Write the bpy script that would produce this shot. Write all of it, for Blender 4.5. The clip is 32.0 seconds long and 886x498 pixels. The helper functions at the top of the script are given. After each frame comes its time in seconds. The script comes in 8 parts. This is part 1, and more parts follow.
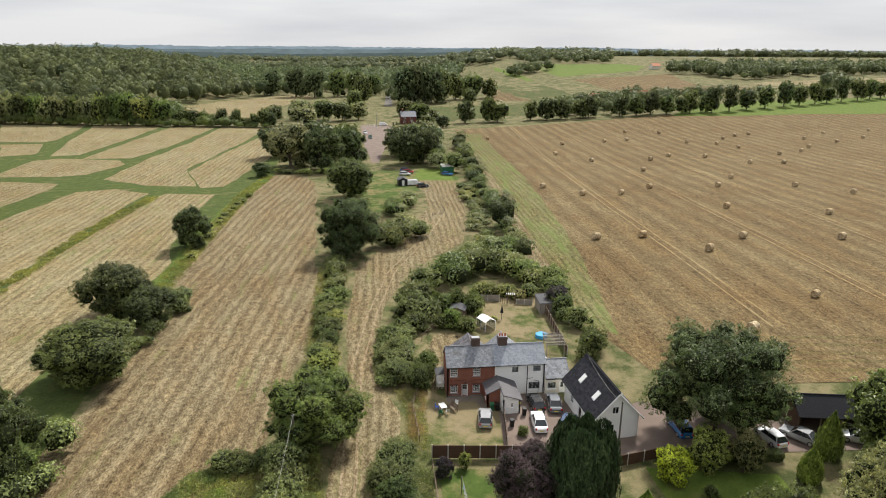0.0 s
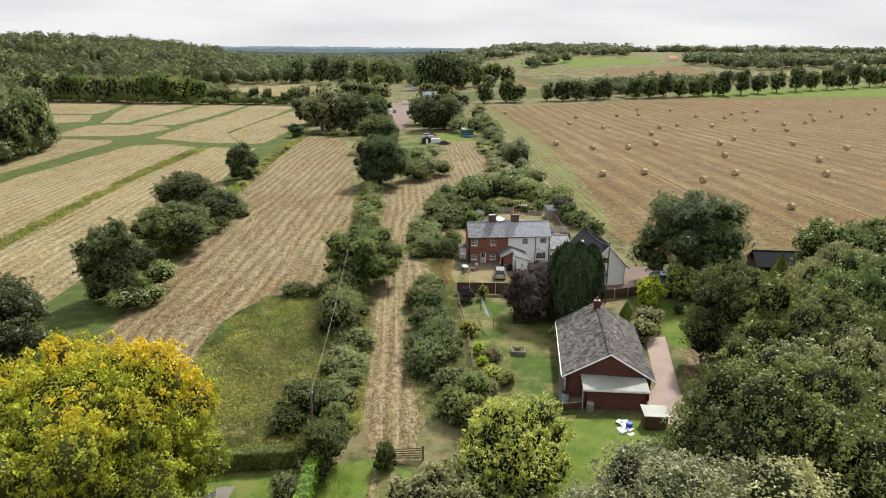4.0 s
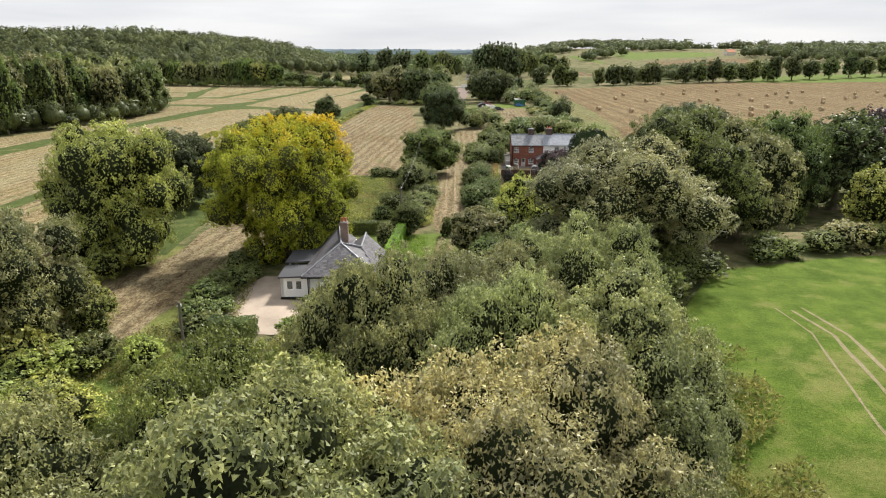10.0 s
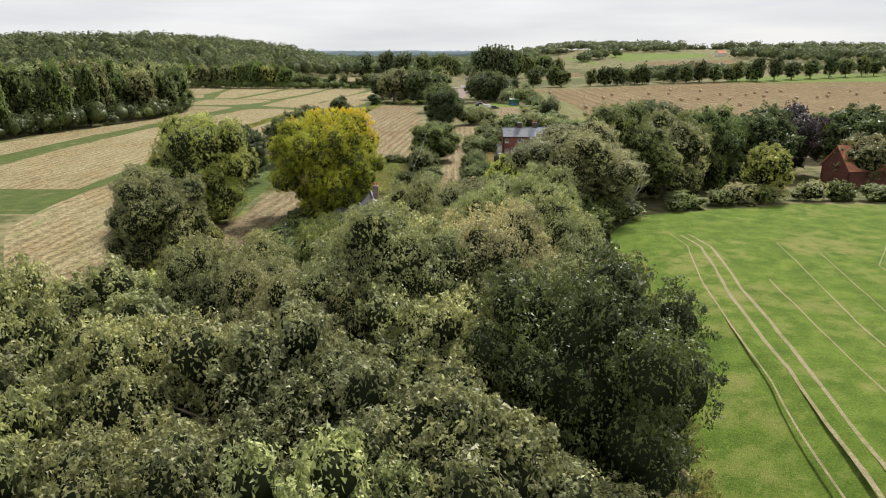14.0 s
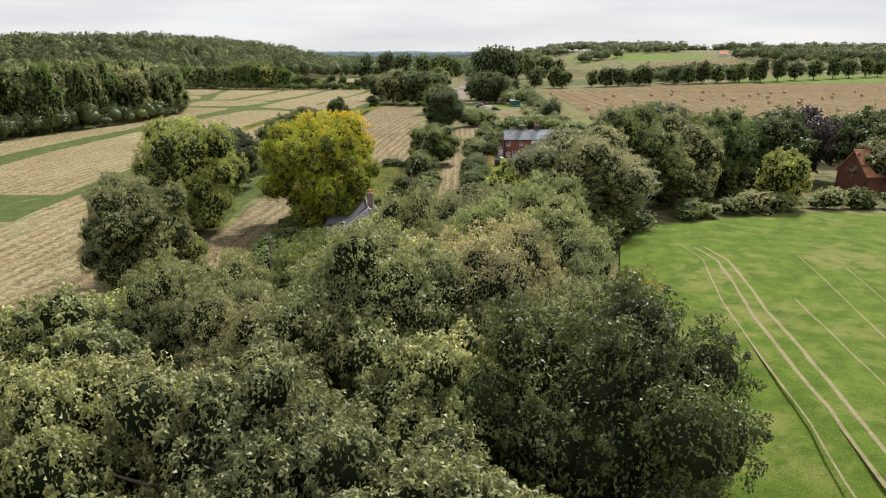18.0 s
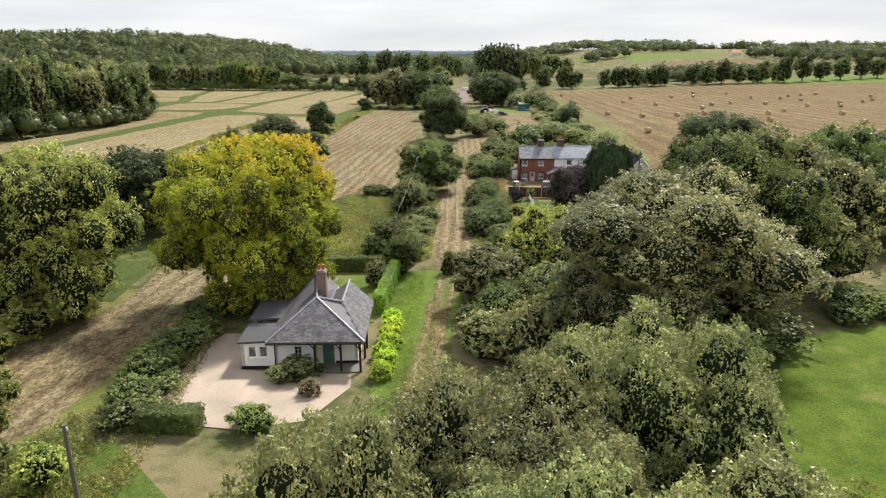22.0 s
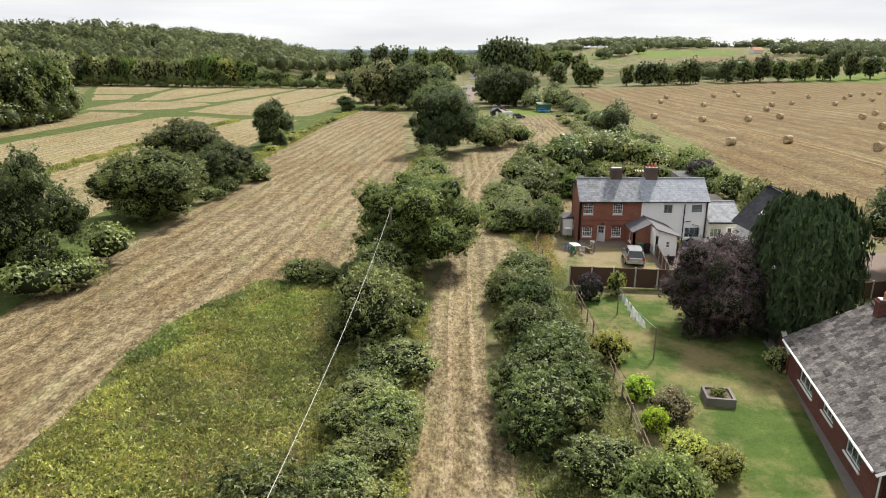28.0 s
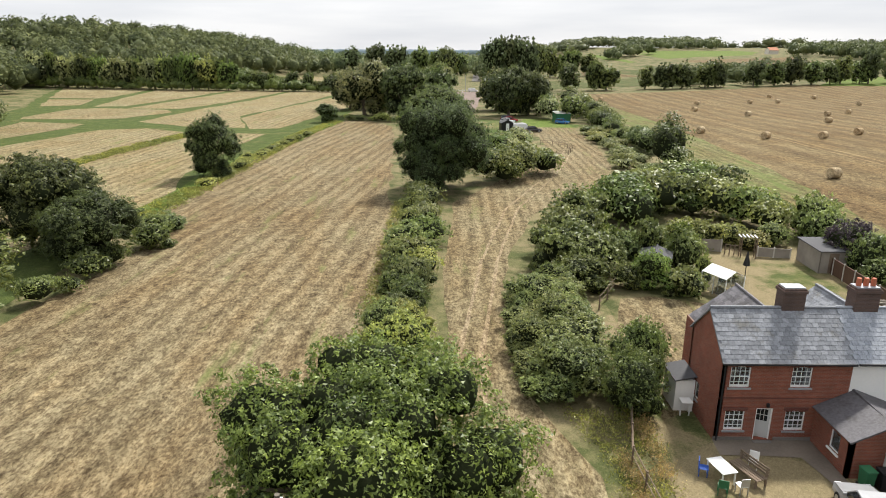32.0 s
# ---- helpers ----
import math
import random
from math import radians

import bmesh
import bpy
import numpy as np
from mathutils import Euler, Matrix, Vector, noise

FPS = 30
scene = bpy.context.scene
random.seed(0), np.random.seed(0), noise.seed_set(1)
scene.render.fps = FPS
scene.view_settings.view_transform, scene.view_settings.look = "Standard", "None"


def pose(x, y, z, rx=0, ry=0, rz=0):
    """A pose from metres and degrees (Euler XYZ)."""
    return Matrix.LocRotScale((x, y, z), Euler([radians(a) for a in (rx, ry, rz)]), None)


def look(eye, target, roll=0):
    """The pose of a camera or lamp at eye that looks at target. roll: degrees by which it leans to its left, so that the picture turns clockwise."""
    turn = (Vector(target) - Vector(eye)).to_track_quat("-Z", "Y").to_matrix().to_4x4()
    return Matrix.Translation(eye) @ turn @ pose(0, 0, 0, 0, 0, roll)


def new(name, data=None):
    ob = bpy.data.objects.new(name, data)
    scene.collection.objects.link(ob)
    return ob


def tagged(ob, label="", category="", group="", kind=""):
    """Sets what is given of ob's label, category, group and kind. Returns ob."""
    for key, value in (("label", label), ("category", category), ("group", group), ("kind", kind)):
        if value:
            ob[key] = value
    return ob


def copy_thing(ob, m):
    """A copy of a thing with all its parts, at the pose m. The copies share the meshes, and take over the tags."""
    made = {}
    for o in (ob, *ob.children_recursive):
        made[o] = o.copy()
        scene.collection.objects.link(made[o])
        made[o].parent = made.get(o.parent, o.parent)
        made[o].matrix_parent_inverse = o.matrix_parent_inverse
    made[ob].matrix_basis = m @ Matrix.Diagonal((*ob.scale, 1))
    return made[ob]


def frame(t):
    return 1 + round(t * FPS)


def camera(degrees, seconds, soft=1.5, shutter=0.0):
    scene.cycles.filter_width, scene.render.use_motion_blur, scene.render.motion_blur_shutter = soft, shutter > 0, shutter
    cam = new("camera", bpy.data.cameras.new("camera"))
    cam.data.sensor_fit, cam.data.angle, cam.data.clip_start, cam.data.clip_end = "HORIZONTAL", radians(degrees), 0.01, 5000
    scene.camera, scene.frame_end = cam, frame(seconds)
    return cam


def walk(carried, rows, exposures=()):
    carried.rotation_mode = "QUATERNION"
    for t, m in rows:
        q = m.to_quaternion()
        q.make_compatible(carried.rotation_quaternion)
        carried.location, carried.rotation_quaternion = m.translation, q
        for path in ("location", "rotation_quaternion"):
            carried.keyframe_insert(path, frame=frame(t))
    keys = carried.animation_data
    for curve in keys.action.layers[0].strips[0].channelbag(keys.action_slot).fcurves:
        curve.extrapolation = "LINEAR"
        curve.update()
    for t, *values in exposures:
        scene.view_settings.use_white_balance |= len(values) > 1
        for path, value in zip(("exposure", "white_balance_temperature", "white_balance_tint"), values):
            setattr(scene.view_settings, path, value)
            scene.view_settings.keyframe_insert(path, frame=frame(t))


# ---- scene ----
cam = camera(68.1, 32.0, 1.0)

PATH = [
    (0, (-9.22, -77.549, 45.094), (-9.007, -75.65, 44.504), 0.4),
    (0.5, (-9.329, -78.925, 44.414), (-9.14, -77.023, 43.828), 0.5),
    (1, (-9.119, -80.419, 43.476), (-8.946, -78.515, 42.887), 0.5),
    (1.5, (-9.681, -82.361, 41.88), (-9.504, -80.456, 41.295), 0.6),
    (2, (-10.182, -85.065, 40.148), (-10.003, -83.161, 39.562), 0.4),
    (2.5, (-10.644, -88.345, 38.211), (-10.466, -86.441, 37.627), 0.5),
    (3, (-11.354, -92.078, 36.525), (-11.176, -90.174, 35.941), 0.5),
    (3.5, (-11.885, -96.154, 34.991), (-11.713, -94.249, 34.406), 0.5),
    (5.5, (-13.524, -112.856, 29.538), (-13.465, -110.943, 28.959), 0.1),
    (6, (-13.343, -117.073, 28.811), (-13.339, -115.158, 28.232), 0.1),
    (6.5, (-13.369, -121.188, 28.163), (-13.378, -119.273, 27.585), 0.1),
    (7, (-13.494, -125.108, 27.381), (-13.503, -123.193, 26.803), 0.2),
    (7.5, (-13.295, -129.133, 26.556), (-13.306, -127.217, 25.982), 0.0),
    (8, (-13.072, -131.243, 26.019), (-13.081, -129.328, 25.442), 0.2),
    (8.5, (-13.012, -132.162, 24.807), (-13.021, -130.247, 24.232), 0.2),
    (9, (-13.143, -132.472, 23.57), (-13.152, -130.557, 22.995), 0.1),
    (9.5, (-13.356, -133.337, 22.882), (-13.363, -131.422, 22.306), 0.3),
    (10, (-13.357, -134.926, 22.777), (-13.366, -133.01, 22.202), 0.1),
    (10.5, (-13.392, -137.332, 22.742), (-13.403, -135.417, 22.167), 0.1),
    (11, (-13.421, -140.288, 22.634), (-13.433, -138.372, 22.06), 0.1),
    (11.5, (-13.37, -143.598, 22.562), (-13.383, -141.682, 21.99), 0.0),
    (12, (-13.345, -146.9, 22.841), (-13.357, -144.984, 22.269), 0.1),
    (12.5, (-13.398, -150.237, 23.454), (-13.409, -148.321, 22.883), 0.1),
    (13, (-13.569, -153.646, 23.812), (-13.578, -151.729, 23.241), -0.0),
    (13.5, (-13.766, -157.103, 23.956), (-13.776, -155.186, 23.385), -0.1),
    (14, (-13.898, -160.425, 23.966), (-13.906, -158.509, 23.394), -0.1),
    (14.5, (-13.797, -163.018, 23.894), (-13.804, -161.101, 23.322), -0.2),
    (16.5, (-14.011, -163.875, 23.952), (-14.018, -161.958, 23.381), -0.1),
    (17, (-14.04, -161.847, 23.954), (-14.046, -159.93, 23.382), -0.1),
    (17.5, (-13.829, -158.938, 23.945), (-13.838, -157.021, 23.375), -0.1),
    (18, (-13.665, -155.49, 23.87), (-13.674, -153.573, 23.3), -0.1),
    (18.5, (-13.517, -151.694, 23.78), (-13.528, -149.777, 23.211), -0.2),
    (19, (-13.493, -147.799, 23.77), (-13.504, -145.882, 23.202), -0.1),
    (19.5, (-13.459, -143.864, 23.86), (-13.471, -141.946, 23.293), -0.2),
    (20, (-13.473, -139.568, 23.923), (-13.487, -137.651, 23.354), -0.3),
    (20.5, (-13.334, -135.247, 23.85), (-13.351, -133.329, 23.284), -0.5),
    (21, (-13.34, -130.435, 23.718), (-13.353, -128.518, 23.147), -0.1),
    (21.5, (-13.344, -126.218, 23.43), (-13.357, -124.3, 22.861), -0.2),
    (22, (-13.377, -121.631, 23.245), (-13.39, -119.714, 22.673), -0.1),
    (22.5, (-13.377, -117.095, 22.849), (-13.391, -115.177, 22.279), -0.2),
    (23, (-13.434, -112.369, 22.415), (-13.446, -110.452, 21.843), -0.1),
    (23.5, (-13.444, -107.833, 21.821), (-13.458, -105.916, 21.25), -0.1),
    (24, (-13.47, -103.227, 21.203), (-13.482, -101.311, 20.632), 0.0),
    (24.5, (-13.464, -98.737, 20.685), (-13.477, -96.82, 20.114), -0.0),
    (25, (-13.5, -94.204, 20.299), (-13.513, -92.287, 19.728), 0.0),
    (25.5, (-13.562, -89.514, 20.035), (-13.575, -87.598, 19.464), -0.0),
    (27.5, (-13.522, -71.081, 19.104), (-13.535, -69.165, 18.533), 0.1),
    (28, (-13.566, -66.466, 19.166), (-13.58, -64.55, 18.594), 0.1),
    (28.5, (-13.531, -61.746, 19.141), (-13.543, -59.83, 18.568), 0.2),
    (29, (-13.488, -57.086, 19.121), (-13.502, -55.17, 18.549), 0.1),
    (29.5, (-13.45, -52.623, 19.096), (-13.464, -50.706, 18.524), 0.1),
    (30, (-13.47, -48.048, 19.073), (-13.484, -46.131, 18.501), 0.1),
    (30.5, (-13.492, -43.401, 19.082), (-13.506, -41.484, 18.51), 0.1),
    (31, (-13.402, -38.695, 19.081), (-13.416, -36.779, 18.509), 0.1),
    (31.5, (-13.508, -34.041, 19.066), (-13.522, -32.124, 18.495), 0.1),
    (32, (-13.503, -29.347, 19.023), (-13.518, -27.43, 18.451), 0.2),
]
walk(cam, [(t, look(eye, target, roll)) for t, eye, target, roll in PATH], [(0, 0.38), (3, 0.48), (6, 0.57), (10, 0.58), (14, 0.5), (18, 0.5), (20, 0.56), (24, 0.63), (28, 0.66), (32, 0.62)])

# ---- world and light ----
SUN_AZ, SUN_EL = radians(32), radians(50)      # azimuth from +y towards +x, elevation
world = bpy.data.worlds.new("sky_world")
scene.world = world
world.use_nodes = True
wt = world.node_tree
wt.nodes.clear()
w_out = wt.nodes.new("ShaderNodeOutputWorld")
w_bg = wt.nodes.new("ShaderNodeBackground")
w_sky = wt.nodes.new("ShaderNodeTexSky")
w_sky.sky_type = 'NISHITA'
w_sky.sun_disc = False
w_sky.sun_elevation = SUN_EL
w_sky.sun_rotation = SUN_AZ
w_co = wt.nodes.new("ShaderNodeTexCoord")
w_map = wt.nodes.new("ShaderNodeMapping")
w_map.inputs["Scale"].default_value = (1.6, 1.6, 14.0)
w_noise = wt.nodes.new("ShaderNodeTexNoise")
w_noise.inputs["Scale"].default_value = 1.7
w_noise.inputs["Detail"].default_value = 6
w_ramp = wt.nodes.new("ShaderNodeValToRGB")
w_ramp.color_ramp.elements[0].position = 0.3
w_ramp.color_ramp.elements[0].color = (0.74, 0.76, 0.81, 1)
w_ramp.color_ramp.elements[1].position = 0.62
w_ramp.color_ramp.elements[1].color = (0.96, 0.96, 0.975, 1)
w_scale = wt.nodes.new("ShaderNodeMix")
w_scale.data_type = 'RGBA'
w_scale.blend_type = 'MULTIPLY'
w_scale.inputs[0].default_value = 1
w_scale.inputs[7].default_value = (0.10, 0.10, 0.10, 1)
w_mix = wt.nodes.new("ShaderNodeMix")
w_mix.data_type = 'RGBA'
w_sep = wt.nodes.new("ShaderNodeSeparateXYZ")    # bright thin cloud, thickest low down, with blue above
w_range = wt.nodes.new("ShaderNodeMapRange")
w_range.inputs["From Min"].default_value = 0.15
w_range.inputs["From Max"].default_value = 0.75
w_range.inputs["To Min"].default_value = 0.92
w_range.inputs["To Max"].default_value = 0.82
wt.links.new(w_co.outputs["Generated"], w_sep.inputs[0])
wt.links.new(w_sep.outputs[2], w_range.inputs["Value"])
wt.links.new(w_range.outputs[0], w_mix.inputs[0])
wt.links.new(w_co.outputs["Generated"], w_map.inputs["Vector"])
wt.links.new(w_map.outputs["Vector"], w_noise.inputs["Vector"])
wt.links.new(w_noise.outputs["Fac"], w_ramp.inputs["Fac"])
wt.links.new(w_sky.outputs["Color"], w_scale.inputs[6])
wt.links.new(w_scale.outputs[2], w_mix.inputs[6])
w_dome = wt.nodes.new("ShaderNodeMath")
w_dome.operation = 'MULTIPLY_ADD'
w_dome.inputs[1].default_value = 0.45
w_dome.inputs[2].default_value = 0.95
w_lift = wt.nodes.new("ShaderNodeMix")
w_lift.data_type = 'RGBA'
w_lift.blend_type = 'MULTIPLY'
w_lift.inputs[0].default_value = 1
wt.links.new(w_sep.outputs[2], w_dome.inputs[0])
wt.links.new(w_ramp.outputs["Color"], w_lift.inputs[6])
wt.links.new(w_dome.outputs[0], w_lift.inputs[7])
wt.links.new(w_lift.outputs[2], w_mix.inputs[7])
wt.links.new(w_mix.outputs[2], w_bg.inputs["Color"])
w_bg.inputs["Strength"].default_value = 0.7
wt.links.new(w_bg.outputs["Background"], w_out.inputs["Surface"])

sun_data = bpy.data.lights.new("sun", 'SUN')
sun_data.energy = 4.3
sun_data.angle = radians(6)
sun_data.color = (1.0, 0.96, 0.89)
sun = new("sun", sun_data)
sun_way = Vector((math.sin(SUN_AZ) * math.cos(SUN_EL), math.cos(SUN_AZ) * math.cos(SUN_EL), math.sin(SUN_EL)))
sun.rotation_euler = sun_way.to_track_quat('Z', 'Y').to_euler()

# ---- materials ----


def material(name, rough=0.85, metal=0.0, spec=0.3):
    m = bpy.data.materials.new(name)
    m.use_nodes = True
    b = m.node_tree.nodes["Principled BSDF"]
    b.inputs["Roughness"].default_value = rough
    b.inputs["Metallic"].default_value = metal
    b.inputs["Specular IOR Level"].default_value = spec
    return m, m.node_tree, b


def node(tree, kind, **values):
    n = tree.nodes.new(kind)
    for key, value in values.items():
        n.inputs[key].default_value = value
    return n


def coords(tree, scale=(1, 1, 1), rot=0.0, source="Position"):
    """Coordinates in metres: the place in the world, or the object's own."""
    if source == "Position":
        g = tree.nodes.new("ShaderNodeNewGeometry").outputs["Position"]
    else:
        g = tree.nodes.new("ShaderNodeTexCoord").outputs["Object"]
    mp = tree.nodes.new("ShaderNodeMapping")
    mp.inputs["Scale"].default_value = scale
    mp.inputs["Rotation"].default_value = (0, 0, rot)
    tree.links.new(g, mp.inputs["Vector"])
    return mp.outputs["Vector"]


def noise_fac(tree, vec, scale, detail=4.0, rough=0.55):
    n = node(tree, "ShaderNodeTexNoise", Scale=scale, Detail=detail, Roughness=rough)
    tree.links.new(vec, n.inputs["Vector"])
    return n.outputs["Fac"]


def ramp(tree, fac, stops):
    r = tree.nodes.new("ShaderNodeValToRGB")
    while len(r.color_ramp.elements) < len(stops):
        r.color_ramp.elements.new(0.5)
    for e, (p, c) in zip(r.color_ramp.elements, stops):
        e.position = p
        e.color = (*c, 1) if len(c) == 3 else c
    tree.links.new(fac, r.inputs["Fac"])
    return r.outputs["Color"]


def blend(tree, fac, a, b, mode='MIX'):
    m = tree.nodes.new("ShaderNodeMix")
    m.data_type = 'RGBA'
    m.blend_type = mode
    for sock, v in ((m.inputs[0], fac), (m.inputs[6], a), (m.inputs[7], b)):
        if isinstance(v, (int, float)):
            sock.default_value = v
        elif isinstance(v, tuple):
            sock.default_value = (*v, 1)
        else:
            tree.links.new(v, sock)
    return m.outputs[2]


def math_node(tree, op, a, b=0.0):
    m = tree.nodes.new("ShaderNodeMath")
    m.operation = op
    for sock, v in ((m.inputs[0], a), (m.inputs[1], b)):
        if isinstance(v, (int, float)):
            sock.default_value = v
        else:
            tree.links.new(v, sock)
    return m.outputs[0]


def bump(tree, bsdf, fac, strength=0.4, dist=0.05):
    b = node(tree, "ShaderNodeBump", Strength=strength, Distance=dist)
    tree.links.new(fac, b.inputs["Height"])
    tree.links.new(b.outputs["Normal"], bsdf.inputs["Normal"])


def plain(name, colour, rough=0.7, metal=0.0, vary=0.12, scale=3.0, bumps=0.15, source="Object", spec=0.3):
    """A surface of one paint with wear at two scales."""
    m, t, b = material(name, rough, metal, spec)
    v = coords(t, source=source)
    lo = tuple(c * (1 - vary) for c in colour)
    hi = tuple(min(1, c * (1 + vary)) for c in colour)
    big = ramp(t, noise_fac(t, v, scale * 0.25, 3), [(0.3, lo), (0.7, hi)])
    fine = noise_fac(t, v, scale * 6, 5)
    col = blend(t, 0.35, big, ramp(t, fine, [(0.3, lo), (0.7, hi)]))
    t.links.new(col, b.inputs["Base Color"])
    bump(t, b, fine, bumps, 0.01)
    return m


def stubble(name, pale, dark, green, rot, row=2.4, green_at=0.66, row_mix=0.5):
    """Mown or cut ground: uneven rows of straw, bare soil between them and patches of regrowth."""
    m, t, b = material(name, 0.95, 0, 0.1)
    pale, dark, green = (tuple(c * 0.65 for c in q) for q in (pale, dark, green))
    wob = coords(t, rot=rot)
    n0 = noise_fac(t, coords(t, (1, 0.35, 1), rot), 0.05, 4)
    sep = t.nodes.new("ShaderNodeSeparateXYZ")
    t.links.new(wob, sep.inputs[0])
    shifted = math_node(t, 'ADD', sep.outputs[0], math_node(t, 'MULTIPLY', n0, 5.0))
    wave = math_node(t, 'SINE', math_node(t, 'MULTIPLY', shifted, 2 * math.pi / row))
    wave01 = math_node(t, 'MULTIPLY_ADD', wave, 0.5)
    wave01.node.inputs[2].default_value = 0.5
    broken = noise_fac(t, coords(t, (0.6, 0.25, 1), rot), 0.5, 4, 0.6)
    wave01 = math_node(t, 'MULTIPLY', wave01, ramp(t, broken, [(0.3, (0.1, 0.1, 0.1)), (0.65, (1, 1, 1))]))
    streak = noise_fac(t, coords(t, (1.6, 0.1, 1), rot), 1.0, 6, 0.7)
    fine = noise_fac(t, coords(t, (1, 0.45, 1), rot), 3.2, 7, 0.8)
    clods = noise_fac(t, coords(t), 0.8, 8, 0.75)
    rows = math_node(t, 'ADD', math_node(t, 'MULTIPLY', wave01, row_mix), math_node(t, 'MULTIPLY', streak, 1.0 - row_mix))
    rows = math_node(t, 'ADD', math_node(t, 'MULTIPLY', rows, 0.4), math_node(t, 'MULTIPLY', fine, 0.32))
    rows = math_node(t, 'ADD', rows, math_node(t, 'MULTIPLY', clods, 0.32))
    mid = tuple(0.5 * (p + d) for p, d in zip(pale, dark))
    col = ramp(t, rows, [(0.38, tuple(c * 0.7 for c in dark)), (0.48, mid), (0.58, pale)])
    grit = noise_fac(t, coords(t, (1, 0.5, 1), rot), 6.0, 5, 0.85)
    col = blend(t, 0.8, col, ramp(t, grit, [(0.41, (0.32, 0.26, 0.22)), (0.54, (1.05, 1.05, 1.05)), (0.62, (1.3, 1.3, 1.3))]), 'MULTIPLY')
    tufty = noise_fac(t, coords(t, (1, 0.6, 1), rot), 1.7, 6, 0.75)
    col = blend(t, 0.75, col, ramp(t, tufty, [(0.4, (0.5, 0.46, 0.42)), (0.52, (1.02, 1.02, 1.02)), (0.64, (1.22, 1.2, 1.16))]), 'MULTIPLY')
    burnt = noise_fac(t, coords(t, (1, 0.3, 1), rot), 0.16, 6, 0.7)
    col = blend(t, 0.8, col, ramp(t, burnt, [(0.42, (1.0, 1.0, 1.0)), (0.62, (0.95, 0.85, 0.75))]), 'MULTIPLY')
    patch = noise_fac(t, coords(t, (1, 0.16, 1), rot), 0.42, 6, 0.7)
    g = ramp(t, patch, [(green_at, (0, 0, 0)), (green_at + 0.14, (0.75, 0.75, 0.75))])
    gv = ramp(t, fine, [(0.3, green), (0.75, tuple(min(1, c * 1.6) for c in green))])
    col = blend(t, g, col, gv)
    broad = noise_fac(t, coords(t), 0.03, 5)
    col = blend(t, 0.7, col, ramp(t, broad, [(0.35, (0.8, 0.75, 0.7)), (0.65, (1.0, 1.0, 1.0))]), 'MULTIPLY')
    t.links.new(col, b.inputs["Base Color"])
    bump(t, b, rows, 0.9, 0.25)
    return m


def grass(name, lo, hi, dry, dry_at=0.62, fine_scale=6.0, bumpy=0.5):
    m, t, b = material(name, 0.95, 0, 0.1)
    lo, hi, dry = (tuple(c * 0.8 for c in q) for q in (lo, hi, dry))
    v = coords(t)
    fine = noise_fac(t, v, fine_scale, 7, 0.8)
    mid = noise_fac(t, v, 0.45, 6, 0.65)
    broad = noise_fac(t, v, 0.14, 5, 0.6)
    col = ramp(t, math_node(t, 'ADD', math_node(t, 'MULTIPLY', fine, 0.55), math_node(t, 'MULTIPLY', mid, 0.45)), [(0.39, lo), (0.61, hi)])
    dd = ramp(t, math_node(t, 'ADD', math_node(t, 'MULTIPLY', broad, 0.6), math_node(t, 'MULTIPLY', mid, 0.4)), [(dry_at - 0.06, (0, 0, 0)), (dry_at + 0.06, (1, 1, 1))])
    col = blend(t, dd, col, ramp(t, fine, [(0.3, tuple(c * 0.6 for c in dry)), (0.7, dry)]))
    grit = noise_fac(t, v, fine_scale * 2.2, 4, 0.8)
    col = blend(t, 0.6, col, ramp(t, grit, [(0.36, (0.4, 0.4, 0.38)), (0.62, (1.1, 1.1, 1.1))]), 'MULTIPLY')
    t.links.new(col, b.inputs["Base Color"])
    bump(t, b, math_node(t, 'ADD', fine, mid), bumpy, 0.15)
    return m


